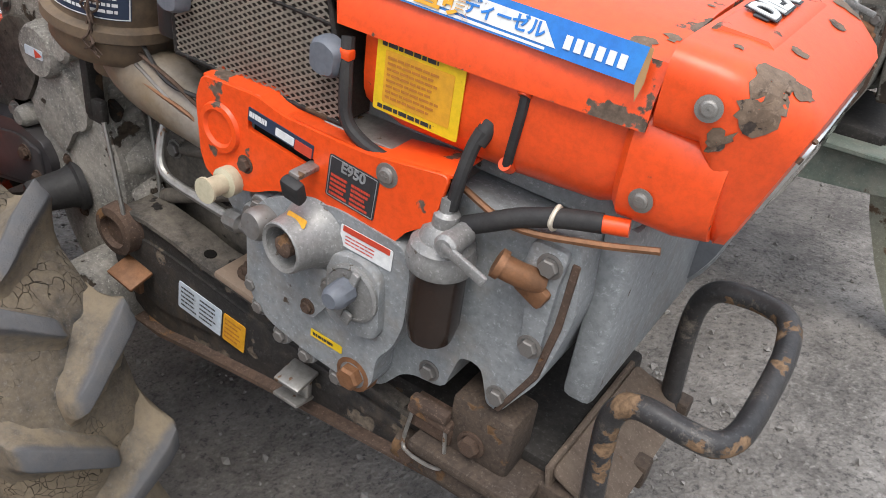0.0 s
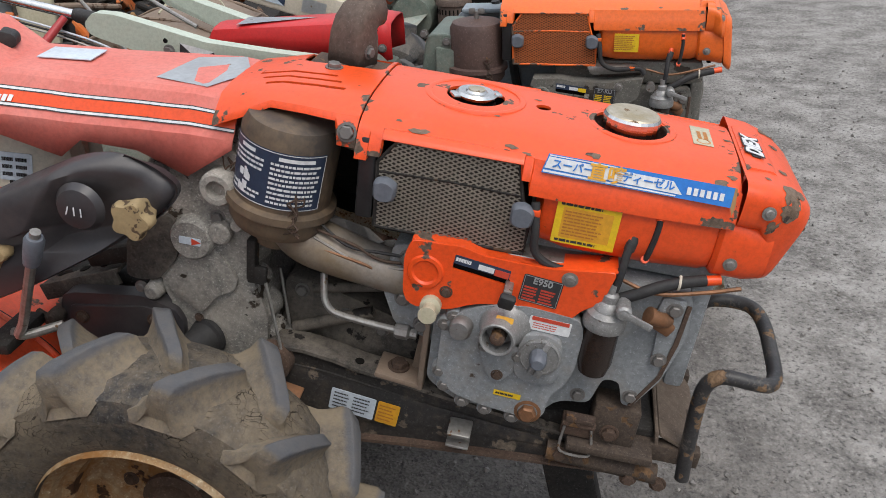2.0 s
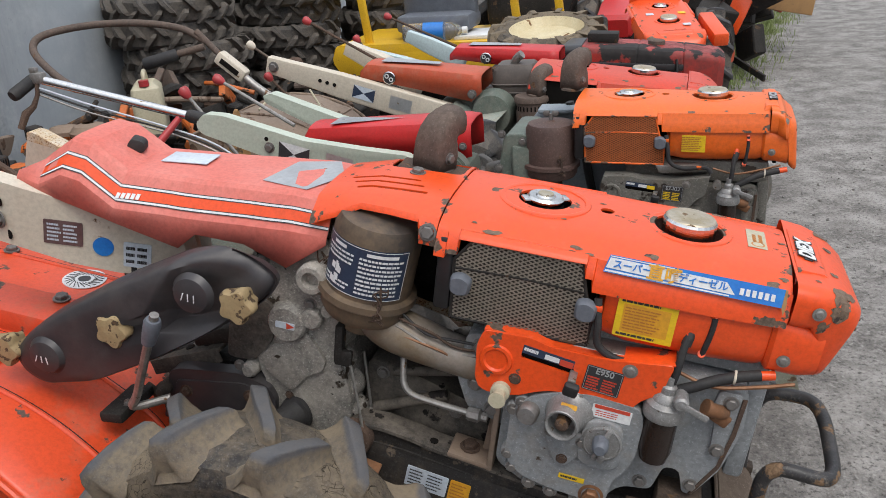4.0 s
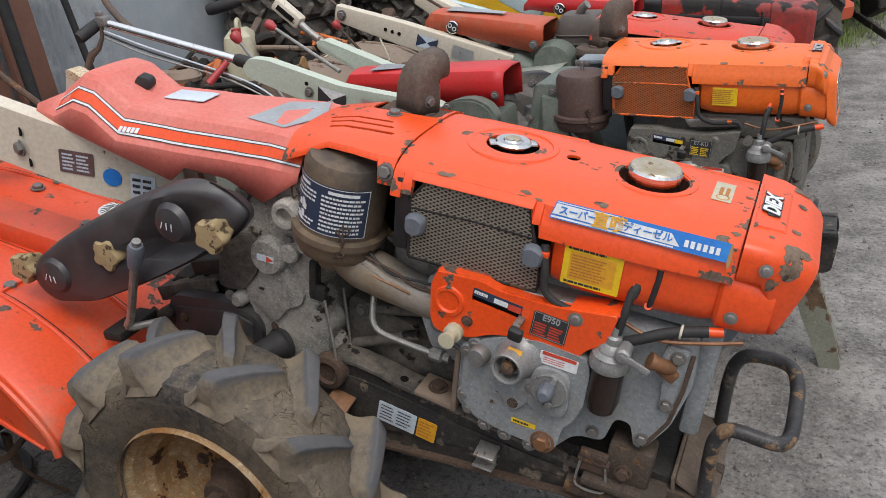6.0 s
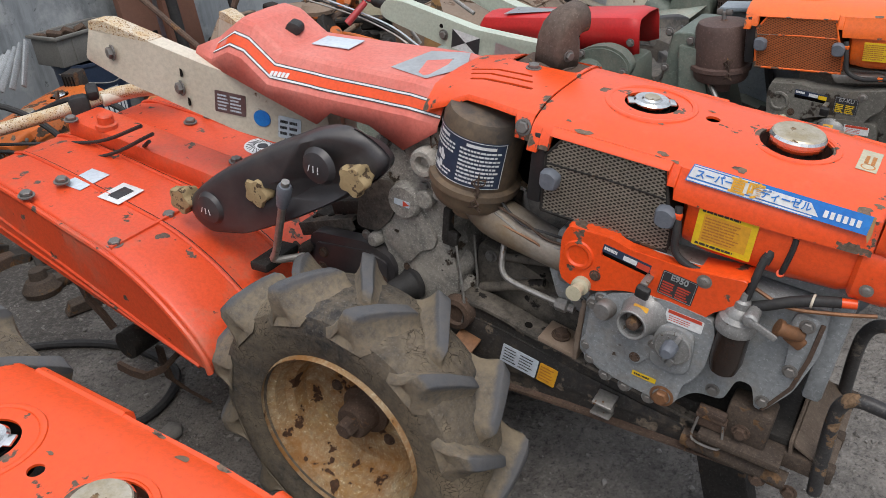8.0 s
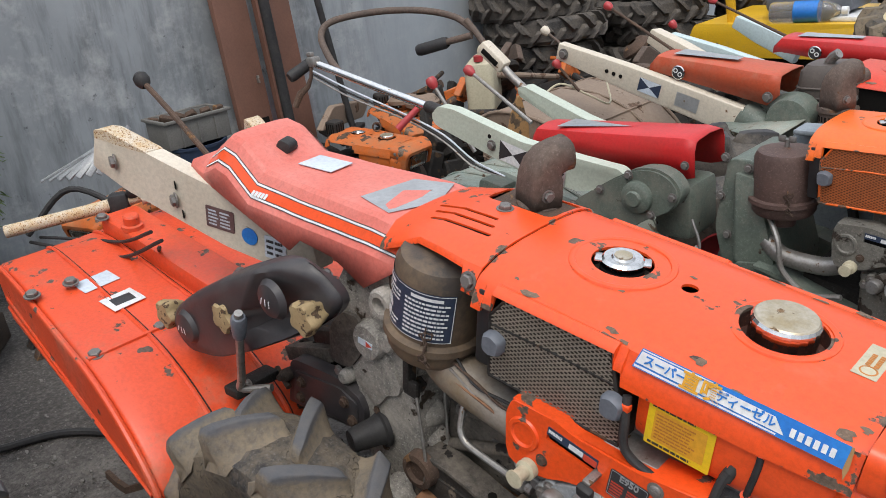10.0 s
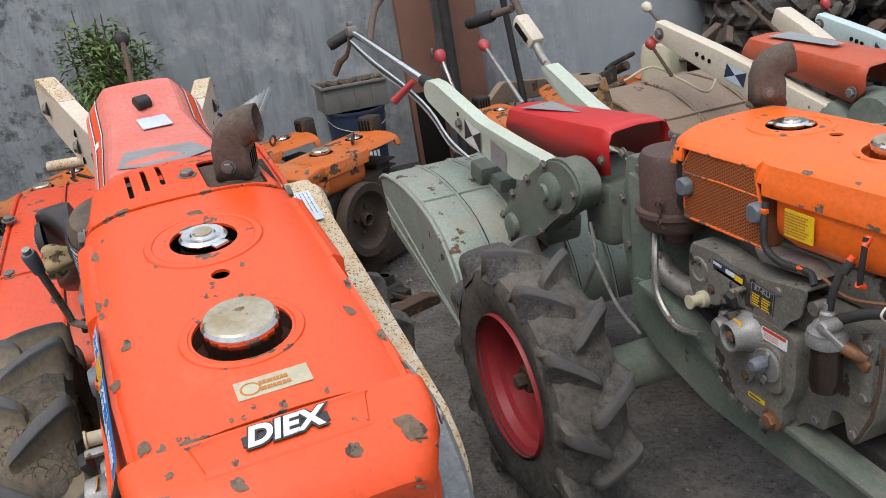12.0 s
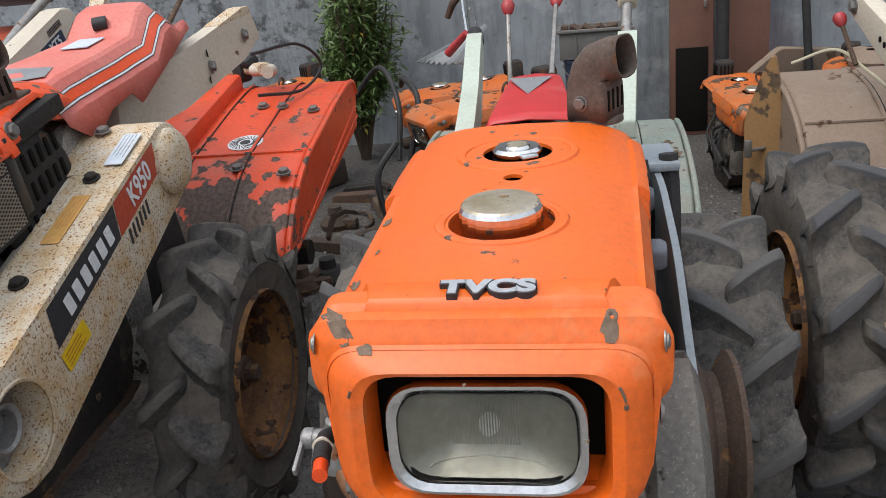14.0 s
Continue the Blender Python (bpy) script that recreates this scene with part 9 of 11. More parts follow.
def stick(T, base, top, mat=RUSTY, kr=0.017, knob=REDPLASTIC, label="thin shift lever with red knob"):
    bm = B()
    rod(bm, base, top, 0.006, 0.005, 8)
    world_part("shift_lever", bm, mat, T, label)
    bm = B()
    lathe(bm, [(0.006, -0.02), (kr * 0.75, -0.012), (kr, 0.004), (kr * 0.8, 0.014), (0, 0.019)], top, Vector(top) - Vector(base), 14)
    world_part("lever_knob", bm, knob, T)


# ---------------------------------------------------------------- tractor C, cream handles, red bonnet
MC = pose(-0.17, 1.80, 0.748, 0, 6.5, -1) @ Matrix.Scale(1.06, 4)
TC = thing("walking_tractor", MC, "red-bonneted walking tractor with cream handles and dull orange console", "walking tractor", "parked walking tractors")
bpy.context.view_layer.update()
RED_C = surf("red_bonnet_paint", (0.60, 0.042, 0.012), (0.52, 0.06, 0.025), 8, PRIMER, 20, 0.70, dust=(0.5, 0.2, 0.13), dust_level=0.68, rough=0.4, seed=11)
bonnet(TC, RED_C, "")
bm = B()
prism(bm, rounded([(-0.10, -0.17), (0.10, -0.17), (0.09, -0.04), (-0.09, -0.04)], 0.006, 2), -0.142, 0.142, 0.003)
part("radiator", bm, HOLE, TC)
bm = B()
prism(bm, [(-0.05, -0.16), (0.38, -0.16), (0.36, -0.42), (-0.02, -0.44)], -0.12, 0.12, 0.01)
part("engine_block", bm, DARK, TC)
hc = mint_handle(TC, ((-0.62, 1.67, 0.585), (-1.315, 1.66, 0.800)), CREAM, (0.050, 0.022), "cream handle beam")
beam_marks(TC, hc, 0.46)
mint_handle(TC, ((-0.80, 1.92, 0.66), (-1.12, 1.99, 0.80)), CREAM, (0.045, 0.03), "cream handle beam")
sheet_console(TC, -0.965, -0.495, 1.755, 0.085, 0.785, 0.742, 0.055, 0.085, RED_OLD, "dull orange sheet-metal console")
emblem(TC, (-0.842, 1.668, 0.735))
wbolt(TC, (-0.53, 1.655, 0.672), r=0.012)
stick(TC, (-0.93, 1.80, 0.78), (-1.22, 1.84, 0.93))
stick(TC, (-1.28, 1.66, 0.80), (-1.38, 1.66, 0.87), MUFFLER, 0.018, CREAM, "bent lever with pale knob")
stick(TC, (-1.22, 1.63, 0.66), (-1.30, 1.61, 0.76))
bm = B()
tube(bm, [(-0.62, 1.69, 0.60), (-0.55, 1.68, 0.56), (-0.50, 1.68, 0.49), (-0.42, 1.70, 0.46)], 0.05, 14)
rbox(bm, (-0.55, 1.80, 0.52), (0.26, 0.20, 0.24), 0.03)
lathe(bm, [(0.08, 0), (0.085, 0.02), (0.07, 0.08), (0, 0.09)], (-0.46, 1.72, 0.60), (0, -1, 0), 24)
world_part("gearbox", bm, GREEN, TC)
bm = B()
loft(bm, [[(-0.66, 1.60, 0.575), (-0.66, 1.70, 0.59)], [(-0.54, 1.52, 0.585), (-0.52, 1.68, 0.60)], [(-0.42, 1.50, 0.60), (-0.40, 1.66, 0.615)]])
thicken(world_part("side_shield", bm, GREENCOVER, TC, "pale green bent shield"), 0.003)
# air box, perforated cleaner and cowl of C
bm = B()
secs = []
for z, k in ((0.60, 0.9), (0.62, 1.0), (0.70, 1.0), (0.74, 0.93), (0.757, 0.75)):
    secs.append([(-0.39 + p[0] * k, 1.80 + p[1] * k, z) for p in rring(0, 0, 0.17, 0.16, 0.04, 4)])
loft(bm, secs, close=True, cap0=True, cap1=True)
for z in (0.66, 0.69):
    pts = [(-0.39 + p[0], 1.80 + p[1], z) for p in rring(0, 0, 0.174, 0.164, 0.04, 4)]
    tube(bm, pts + [pts[0]], 0.004, 6, smooth=False)
DARKBOX = surf("dark_brown_plastic", (0.075, 0.06, 0.052), (0.10, 0.082, 0.07), 8, dust=(0.16, 0.13, 0.11), dust_level=0.6, rough=0.6)
world_part("air_box", bm, DARKBOX, TC, "dark brown ribbed air box")
bm = B()
lathe(bm, [(0.0, 0.0), (0.058, 0.0), (0.062, -0.006), (0.062, -0.020), (0.056, -0.024), (0.056, -0.12), (0.062, -0.125), (0.062, -0.14), (0.0, -0.14)], (-0.315, 1.66, 0.665), (0, 0, 1), 32)
world_part("perforated_silencer", bm, MUFFLER, TC, "scorched perforated silencer can")
bm = B()
for k in range(26):
    a = 2 * math.pi * k / 26
    rbox(bm, (-0.315 + 0.0565 * math.cos(a), 1.66 + 0.0565 * math.sin(a), 0.625), (0.002, 0.005, 0.016), 0, turn(0, 0, math.degrees(a)))
world_part("perforations", bm, HOLE, TC)
muf = MC.inverted() @ Vector((-0.295, 1.66, 0.668))
muffler(TC, (muf.x, muf.y), muf.z, MUFFLER, 60, 0.72)
bm = B()
tube(bm, [(-0.40, 1.79, 0.75), (-0.385, 1.78, 0.775), (-0.365, 1.775, 0.79)], 0.016, 10)
world_part("breather", bm, STEEL, TC)
for y, sd in ((1.37, -1), (2.03, 1)):
    w = wheel(TC, (0, 0, 0), sd, RIM_BROWN, RUBBER_FAR, phase=0.3 + y)
    w.matrix_local = MC.inverted() @ pose(-0.52, y, 0.326)
pc_ = [(MC.inverted() @ Vector((x, 1.8, z))) for x, z in ((-0.98, 0.22), (-1.02, 0.34), (-1.08, 0.44), (-1.18, 0.53), (-1.32, 0.585), (-1.50, 0.60), (-1.62, 0.56))]
rotary(TC, TANCOVER, [(p.x, p.z) for p in pc_], -0.30, 0.26, 0.2, 2)
bm = B()
rows = []
for a in range(0, 100, 12):
    t = radians(a)
    rows.append([(-0.52 + 0.36 * math.cos(t + 0.5), y, 0.20 + 0.36 * math.sin(t + 0.5)) for y in (1.385, 1.40, 1.56, 1.58)])
loft(bm, rows)
thicken(world_part("wheel_guard", bm, TANCOVER, TC, "tan rusted wheel guard"), 0.004)
bm = B()
tube(bm, [(-0.76, 1.40, 0.535), (-0.70, 1.48, 0.545), (-0.62, 1.60, 0.55)], 0.016, 12)
world_part("guard_tube", bm, STEEL, TC)
bm = B()
prism(bm, rounded([(-0.06, 0.18), (0.0, 0.18), (0.035, 0.28), (0.035, 0.56), (0.01, 0.68), (-0.02, 0.62), (-0.06, 0.50)], 0.02, 3), -0.009, 0.009, 0.003, 1, pose(-1.385, 1.470, 0, 0, 0, 62))
pw = part("plywood_offcut", bm, WOOD)
tagged(pw, "weathered yellow plywood offcut propped against the tiller cover", "plywood")
bm = B()
rod(bm, (-1.380, 1.462, 0.42), (-1.360, 1.415, 0.42), 0.006)
rbox(bm, (-1.360, 1.415, 0.425), (0.012, 0.02, 0.05), 0.004)
part("wing_nut", bm, STEEL, pw)
bm = B()
tube(bm, [(-1.30, 1.50, 0.66), (-1.28, 1.60, 0.69), (-1.20, 1.66, 0.64), (-1.15, 1.72, 0.60), (-1.25, 1.85, 0.66)], 0.004, 6)
world_part("cable", bm, PLASTIC_WHITE, TC)

# ---------------------------------------------------------------- tractor D, pale blue handles, black and red bonnet
MD = pose(-0.10, 2.56, 0.700, 0, 3, 0)
TD = thing("walking_tractor", MD, "walking tractor with pale blue handles and sooty red bonnet", "walking tractor", "parked walking tractors")
bpy.context.view_layer.update()
RED_SOOT = surf("sooty_red_paint", (0.40, 0.028, 0.018), (0.20, 0.022, 0.018), 5, (0.022, 0.018, 0.017), 6, 0.545, dust=(0.045, 0.028, 0.025), dust_level=0.54, rough=0.4, seed=12)
hd = mint_handle(TD, ((-0.66, 2.21, 0.585), (-1.165, 2.20, 0.748)), PALE_BLUE, (0.046, 0.022), "pale blue handle beam")
beam_marks(TD, hd, 0.45)
mint_handle(TD, ((-0.75, 2.44, 0.655), (-1.02, 2.47, 0.775)), PALE_BLUE, (0.040, 0.022), "pale blue handle beam")
sheet_console(TD, -0.765, -0.295, 2.30, 0.085, 0.752, 0.728, 0.05, 0.075, RED, "red sheet-metal console")
emblem(TD, (-0.600, 2.208, 0.706))
stick(TD, (-0.76, 2.34, 0.74), (-1.07, 2.36, 0.875))
stick(TD, (-1.12, 2.24, 0.73), (-1.18, 2.24, 0.80))
bm = B()
secs = []
for u, hw, top, bot in ((-0.24, 0.10, -0.03, -0.16), (-0.20, 0.13, 0.0, -0.17), (-0.13, 0.135, 0.004, -0.175)):
    secs.append([(u, p[0], p[1]) for p in rring(0, (top + bot) / 2, hw * 2, top - bot, 0.035, 4)])
loft(bm, secs, close=True, cap0=True, cap1=True)
part("rear_hood", bm, BLACK, TD)
bm = B()
secs = []
for u, hw, top, bot in ((-0.127, 0.138, 0.004, -0.175), (0.10, 0.14, 0.0, -0.18), (0.106, 0.137, -0.003, -0.178), (0.112, 0.14, 0.0, -0.18), (0.29, 0.138, -0.008, -0.185), (0.296, 0.135, -0.011, -0.183), (0.302, 0.138, -0.008, -0.185), (0.44, 0.125, -0.022, -0.19), (0.465, 0.11, -0.04, -0.185)):
    secs.append([(u, p[0], p[1]) for p in rring(0, (top + bot) / 2, hw * 2, top - bot, 0.035, 4)])
loft(bm, secs, close=True, cap0=True, cap1=True)
part("bonnet", bm, RED_SOOT, TD, "sooty red bonnet", 25)
bm = B()
rbox(bm, (0.05, -0.143, -0.075), (0.50, 0.012, 0.026), 0.004)
part("side_trim", bm, BLACK, TD)
bm = B()
lathe(bm, [(0.0, 0.0), (0.036, 0.0), (0.036, 0.016), (0.03, 0.02), (0, 0.02)], (0.18, 0, -0.003), (0, 0, 1), 24)
part("fuel_cap", bm, MUFFLER, TD)
bm = B()
rbox(bm, (-0.05, 0.02, 0.022), (0.13, 0.10, 0.04), 0.004)
part("top_tray", bm, DARK, TD)
bm = B()
tube(bm, [(0.27, -0.15, -0.04), (0.275, -0.155, -0.08), (0.272, -0.152, -0.12)], 0.006, 8)
part("sight_tube", bm, HOSE, TD)
bm = B()
rbox(bm, (0.12, 0, -0.30), (0.50, 0.22, 0.28), 0.03)
rbox(bm, (-0.35, 0, -0.25), (0.40, 0.20, 0.30), 0.04)
part("engine_block", bm, DARK, TD)
for y, sd in ((2.26, -1), (2.86, 1)):
    w = wheel(TD, (0, 0, 0), sd, RIM_BROWN, RUBBER_FAR, phase=y)
    w.matrix_local = MD.inverted() @ pose(-0.42, y, 0.326)

# ---------------------------------------------------------------- tractor F, turned across, glossy orange-red
MF = pose(0.055, 3.80, 0.715, 0, 10, -78) @ Matrix.Scale(1.15, 4)
TF = thing("walking_tractor", MF, "orange-red walking tractor with white and yellow stickers, parked across the row", "walking tractor", "parked walking tractors")
ORANGE_F = surf("bright_orange_red_paint", (0.78, 0.085, 0.012), (0.72, 0.08, 0.015), 6, PRIMER, 20, 0.76, rough=0.35, seed=14)
bonnet(TF, ORANGE_F, "")
bm = B()
rbox(bm, (0.18, 0, -0.32), (0.44, 0.26, 0.30), 0.03)
part("engine_block", bm, DARK, TF)
bm = B()
secs = [[(u, p[0], p[1]) for p in rring(0, w, 0.2 * k, 0.10 * k, 0.03, 4)] for u, w, k in ((-0.14, -0.02, 1.3), (-0.22, 0.03, 1.1), (-0.32, 0.06, 1.0), (-0.36, 0.06, 0.7))]
loft(bm, secs, close=True, cap0=True, cap1=True)
part("console", bm, ORANGE_F, TF)
for u, v in ((0.12, -0.07), (0.30, 0.07), (0.12, 0.08)):
    bm = B()
    rbox(bm, (u, v, -0.010), (0.028, 0.036, 0.003), 0.001)
    part("sticker", bm, YELLOW if v > 0.07 else PALE_LABEL, TF)
for v, sd in ((-0.30, -1), (0.30, 1)):
    w = wheel(TF, (0, 0, 0), sd, RIM_BROWN, RUBBER_FAR, phase=v)
    q = MF @ Vector((-0.25, v, 0))
    w.matrix_local = MF.inverted() @ pose(q.x, q.y, 0.326, 0, 0, -78)
bm = B()
rbox(bm, (0.24, 0.205, -0.06), (0.34, 0.07, 0.06), 0.01)
part("belt_guard", bm, ORANGE_F, TF)

# ---------------------------------------------------------------- tractor Z on the near side
MZ = pose(-0.545, -0.885, 0.658, 0, 5, 0)
TZ = thing("walking_tractor", MZ, "orange walking tractor with cream chain case on its flank", "walking tractor", "parked walking tractors")
bpy.context.view_layer.update()
bonnet(TZ, ORANGE, "")
bm = B()
prism(bm, [(-0.10, -0.16), (0.36, -0.16), (0.34, -0.42), (-0.05, -0.44)], -0.12, 0.12, 0.01)
rbox(bm, (-0.30, 0, -0.22), (0.40, 0.2, 0.30), 0.04)
part("engine_block", bm, DARK, TZ)
c0, r0, c1, r1 = Vector((-1.76, 0.845)), 0.085, Vector((-1.14, 0.63)), 0.090
d = (c1 - c0).normalized()
n = Vector((-d.y, d.x))
base = math.atan2(n.y, n.x)
pts = [(c0.x + r0 * math.cos(base + math.pi * k / 12), c0.y + r0 * math.sin(base + math.pi * k / 12)) for k in range(13)] + [(c1.x + r1 * math.cos(base + math.pi + math.pi * k / 12), c1.y + r1 * math.sin(base + math.pi + math.pi * k / 12)) for k in range(13)]
bm = B()
prism(bm, pts, -0.77, -0.70, 0.010, 3)
cz = world_part("chain_case", bm, CREAM, TZ, "cream chain case with black decal")
bm = B()
ang = math.degrees(math.atan2(d.y, d.x))
iz = MZ.inverted()


def z_side(f, off, lift):
    p = c0.lerp(c1, f) + n * off
    return iz @ (pose(p.x, -0.70 + lift, p.y) @ turn(0, -ang, 0) @ turn(90, 0, 180))


plate(bm, z_side(0.18, 0.012, 0.0008), 0.15, 0.05, 0.001, 0.002)
part("decal_band", bm, NAVY, cz)
lettering("model_letters", "YT5", 0.045, z_side(0.16, 0.012, 0.0025), WHITE, cz, bold=0.001)
bm = B()
for i in range(12):
    plate(bm, z_side(0.05 + 0.012 * i, 0.056, 0.0012), 0.004, 0.022, 0.0006, 0.001)
for i in range(6):
    plate(bm, z_side(0.42 + 0.028 * i, -0.015, 0.0012), 0.013, 0.026, 0.0006, 0.001)
plate(bm, z_side(0.72, -0.02, 0.0012), 0.008, 0.02, 0.0006, 0.001)
part("decal_bars", bm, INK, cz)
w = wheel(TZ, (0, 0, 0), 1, RIM_BROWN, RUBBER, phase=0.2)
w.matrix_local = iz @ pose(-1.02, -0.70, 0.30)
w = wheel(TZ, (0, 0, 0), -1, RIM_BROWN, RUBBER, phase=0.2)
w.matrix_local = iz @ pose(-1.02, -1.16, 0.30)
zp = [iz @ Vector((x - 0.2, -1.06, z)) for x, z in ((-1.38, 0.40), (-1.42, 0.50), (-1.52, 0.58), (-1.70, 0.62), (-1.95, 0.64), (-2.05, 0.60))]
rotary(TZ, RED_OLD, [(p.x, p.z) for p in zp], -0.30, 0.33, 0.14, 3)
bm = B()
tube(bm, [(-1.50, -0.82, 0.80), (-1.75, -0.80, 0.93), (-1.95, -0.76, 1.02), (-2.15, -0.70, 1.05)], 0.017, 12)
world_part("handlebar_tube", bm, STEEL, TZ, "dull steel handlebar tube")
bm = B()
rod(bm, (-2.15, -0.70, 1.05), (-2.27, -0.66, 1.02), 0.019)
world_part("grip", bm, HOSE, TZ)
bm = B()
secs = [[(x - 0.4, -0.95 + p[0], z + p[1]) for p in rring(0, 0, w, h, 0.03, 3)] for x, z, w, h in ((-1.02, 0.72, 0.18, 0.10), (-1.20, 0.76, 0.2, 0.12), (-1.45, 0.82, 0.2, 0.12), (-1.55, 0.82, 0.16, 0.08))]
loft(bm, secs, close=True, cap0=True, cap1=True)
world_part("console", bm, RED_OLD, TZ)
bm = B()
rbox(bm, (-1.85, -0.95, 0.98), (0.24, 0.20, 0.05), 0.012, turn(0, -8, 0))
world_part("dash_panel", bm, GREYPLASTIC, TZ, "grey plastic dash panel")
bm = B()
rbox(bm, (-1.85, -0.90, 1.008), (0.16, 0.07, 0.004), 0.001, turn(0, -8, 0))
world_part("dash_label", bm, AMBER, TZ)
bm = B()
rng = random.Random(5)
rows = []
for i in range(9):
    rows.append([(-1.90 + 0.16 * math.cos(a) * math.sin(math.pi * (i + 0.5) / 9) + rng.uniform(-0.018, 0.018), -0.62 + 0.10 * math.sin(a) * math.sin(math.pi * (i + 0.5) / 9) + rng.uniform(-0.015, 0.015), 0.655 + 0.055 * (1 - math.cos(math.pi * (i + 0.5) / 9)) / 1.3 + rng.uniform(-0.012, 0.012)) for a in [2 * math.pi * k / 14 for k in range(14)]])
loft(bm, rows, close=True, cap0=True, cap1=True)
pb = part("plastic_bag", bm, surf("grey_plastic_film", (0.24, 0.27, 0.28), (0.16, 0.19, 0.20), 14, rough=0.3), smooth=60)
tagged(pb, "crumpled grey plastic bag lying on the tiller cover", "bag")

# ---------------------------------------------------------------- old orange engines by the wall
RUST_ORANGE = surf("old_orange_paint", (0.58, 0.13, 0.015), (0.48, 0.11, 0.02), 7, (0.10, 0.06, 0.035), 12, 0.60, dust=(0.33, 0.18, 0.09), dust_level=0.56, rough=0.55, bump=0.2, seed=15)


def old_engine(m, paint, label, foot=0.60, strip=None, seed=1):
    """A discarded engine: cowl with lamp over a greasy crankcase with its flywheel, pipes and hoses."""
    T = thing("scrap_engine", m, label, "engine", "scrap engines along the wall")
    bpy.context.view_layer.update()
    bonnet(T, paint, "")
    bm = B()
    prism(bm, rounded([(0.34, -0.150), (0.36, -0.24), (0.33, -0.36), (0.26, -min(0.46, foot)), (0.04, -min(0.47, foot)), (-0.02, -0.36), (-0.03, -0.15)], 0.03, 4), -0.115, 0.115, 0.014, 2)
    blk = part("crankcase", bm, OILY, T, "oil-blackened crankcase")
    bm = B()
    prism(bm, rounded([(0.30, -0.17), (0.33, -0.27), (0.27, -0.38), (0.12, -0.40), (0.05, -0.30), (0.06, -0.18)], 0.03, 4), -0.112, -0.132, 0.006, 2)
    part("timing_cover", bm, GRIME, blk)
    for u, w in ((0.29, -0.19), (0.31, -0.28), (0.25, -0.37), (0.13, -0.385), (0.07, -0.29), (0.08, -0.19)):
        bolt(blk, (u, -0.132, w), (0, -1, 0), 0.010, BOLT_DARK_ME)
    bm = B()
    for k in range(7):
        rbox(bm, (-0.07, 0, -0.13 - 0.030 * k), (0.13, 0.21, 0.008), 0.002)
    rbox(bm, (-0.07, 0, -0.22), (0.10, 0.17, 0.20), 0.012)
    part("cylinder_fins", bm, OILY, blk)
    bm = B()
    lathe(bm, [(0, 0), (0.030, 0), (0.034, 0.035), (0.024, 0.040), (0.020, 0.014), (0.075, 0.010), (0.105, 0.020), (0.125, 0.046), (0.158, 0.048), (0.162, 0.042), (0.162, -0.006), (0.15, -0.012), (0.0, -0.012)], (0.19, 0.135, -0.31), (0, 1, 0), 40)
    fw = part("flywheel", bm, DARK_RUST, T, "rusty belt flywheel")
    for k in range(4):
        a = k * math.pi / 2 + 0.3
        bolt(fw, (0.19 + 0.055 * math.cos(a), 0.147, -0.31 + 0.055 * math.sin(a)), (0, 1, 0), 0.010, BOLT_RUST_ME)
    # square exhaust box with slots
    bm = B()
    rbox(bm, (-0.16, -0.03, -0.01), (0.085, 0.085, 0.13), 0.014)
    ex = part("exhaust_box", bm, OILY, T, "sooty slotted exhaust box")
    bm = B()
    for k in range(4):
        rbox(bm, (-0.117, -0.057 + 0.018 * k, 0.010), (0.006, 0.007, 0.060), 0.002)
        rbox(bm, (-0.186 + 0.018 * k, -0.073, 0.010), (0.007, 0.006, 0.060), 0.002)
    part("slot", bm, HOLE, ex)
    bm = B()
    ring_hoop(bm, (0.0, 0.0, 0.0), 0.024, 0.0055, 24, 6)
    bmesh.ops.transform(bm, matrix=pose(0.085, 0.07, 0.018, 80, 0, 30), verts=bm.verts)
    part("lifting_eye", bm, RUSTY, T)
    bm = B()
    rbox(bm, (0.15, -0.1385, -0.046), (0.24, 0.004, 0.026), 0.001, turn(-14, 0, 0))
    d = part("worn_decal", bm, strip or COVER_BLACK, T)
    bm = B()
    for k in range(9):
        rbox(bm, (0.06 + 0.022 * k, -0.1402, -0.046), (0.013, 0.003, 0.012), 0.0005, turn(-14, 0, 0))
    part("decal_bars", bm, TANCOVER, d)
    rng = random.Random(seed)
    for k in range(4):
        u = rng.uniform(-0.05, 0.30)
        bm = B()
        tube(bm, [(u, -0.12, -0.16), (u + rng.uniform(-0.05, 0.08), -0.165, -0.20 - 0.04 * rng.random()), (u + rng.uniform(-0.12, 0.10), -0.16, -0.30), (u + rng.uniform(-0.15, 0.15), -0.125, -0.38)], rng.choice((0.006, 0.009, 0.012)), 8)
        part("hose", bm, HOSE, T)
    bm = B()
    lathe(bm, [(0.034, 0), (0.036, 0.02), (0.036, 0.10), (0.028, 0.112), (0, 0.112)], (0.335, -0.09, -0.36), (0, 0, 1), 18)
    part("oil_filter", bm, GRIME, T)
    bm = B()
    lathe(bm, [(0.026, 0), (0.030, 0.01), (0.030, 0.07), (0.022, 0.08), (0.020, 0.05), (0, 0.05)], (0.37, -0.02, -0.26), (1, -0.2, -0.1), 16)
    part("pipe_stub", bm, DARK_RUST, T)
    if foot > 0.5:
        bm = B()
        for v in (-0.09, 0.09):
            rbox(bm, (0.08, v, -0.5 * (0.45 + foot)), (0.52, 0.055, foot - 0.45), 0.008)
        part("skid", bm, DARK_RUST, T)
    return T


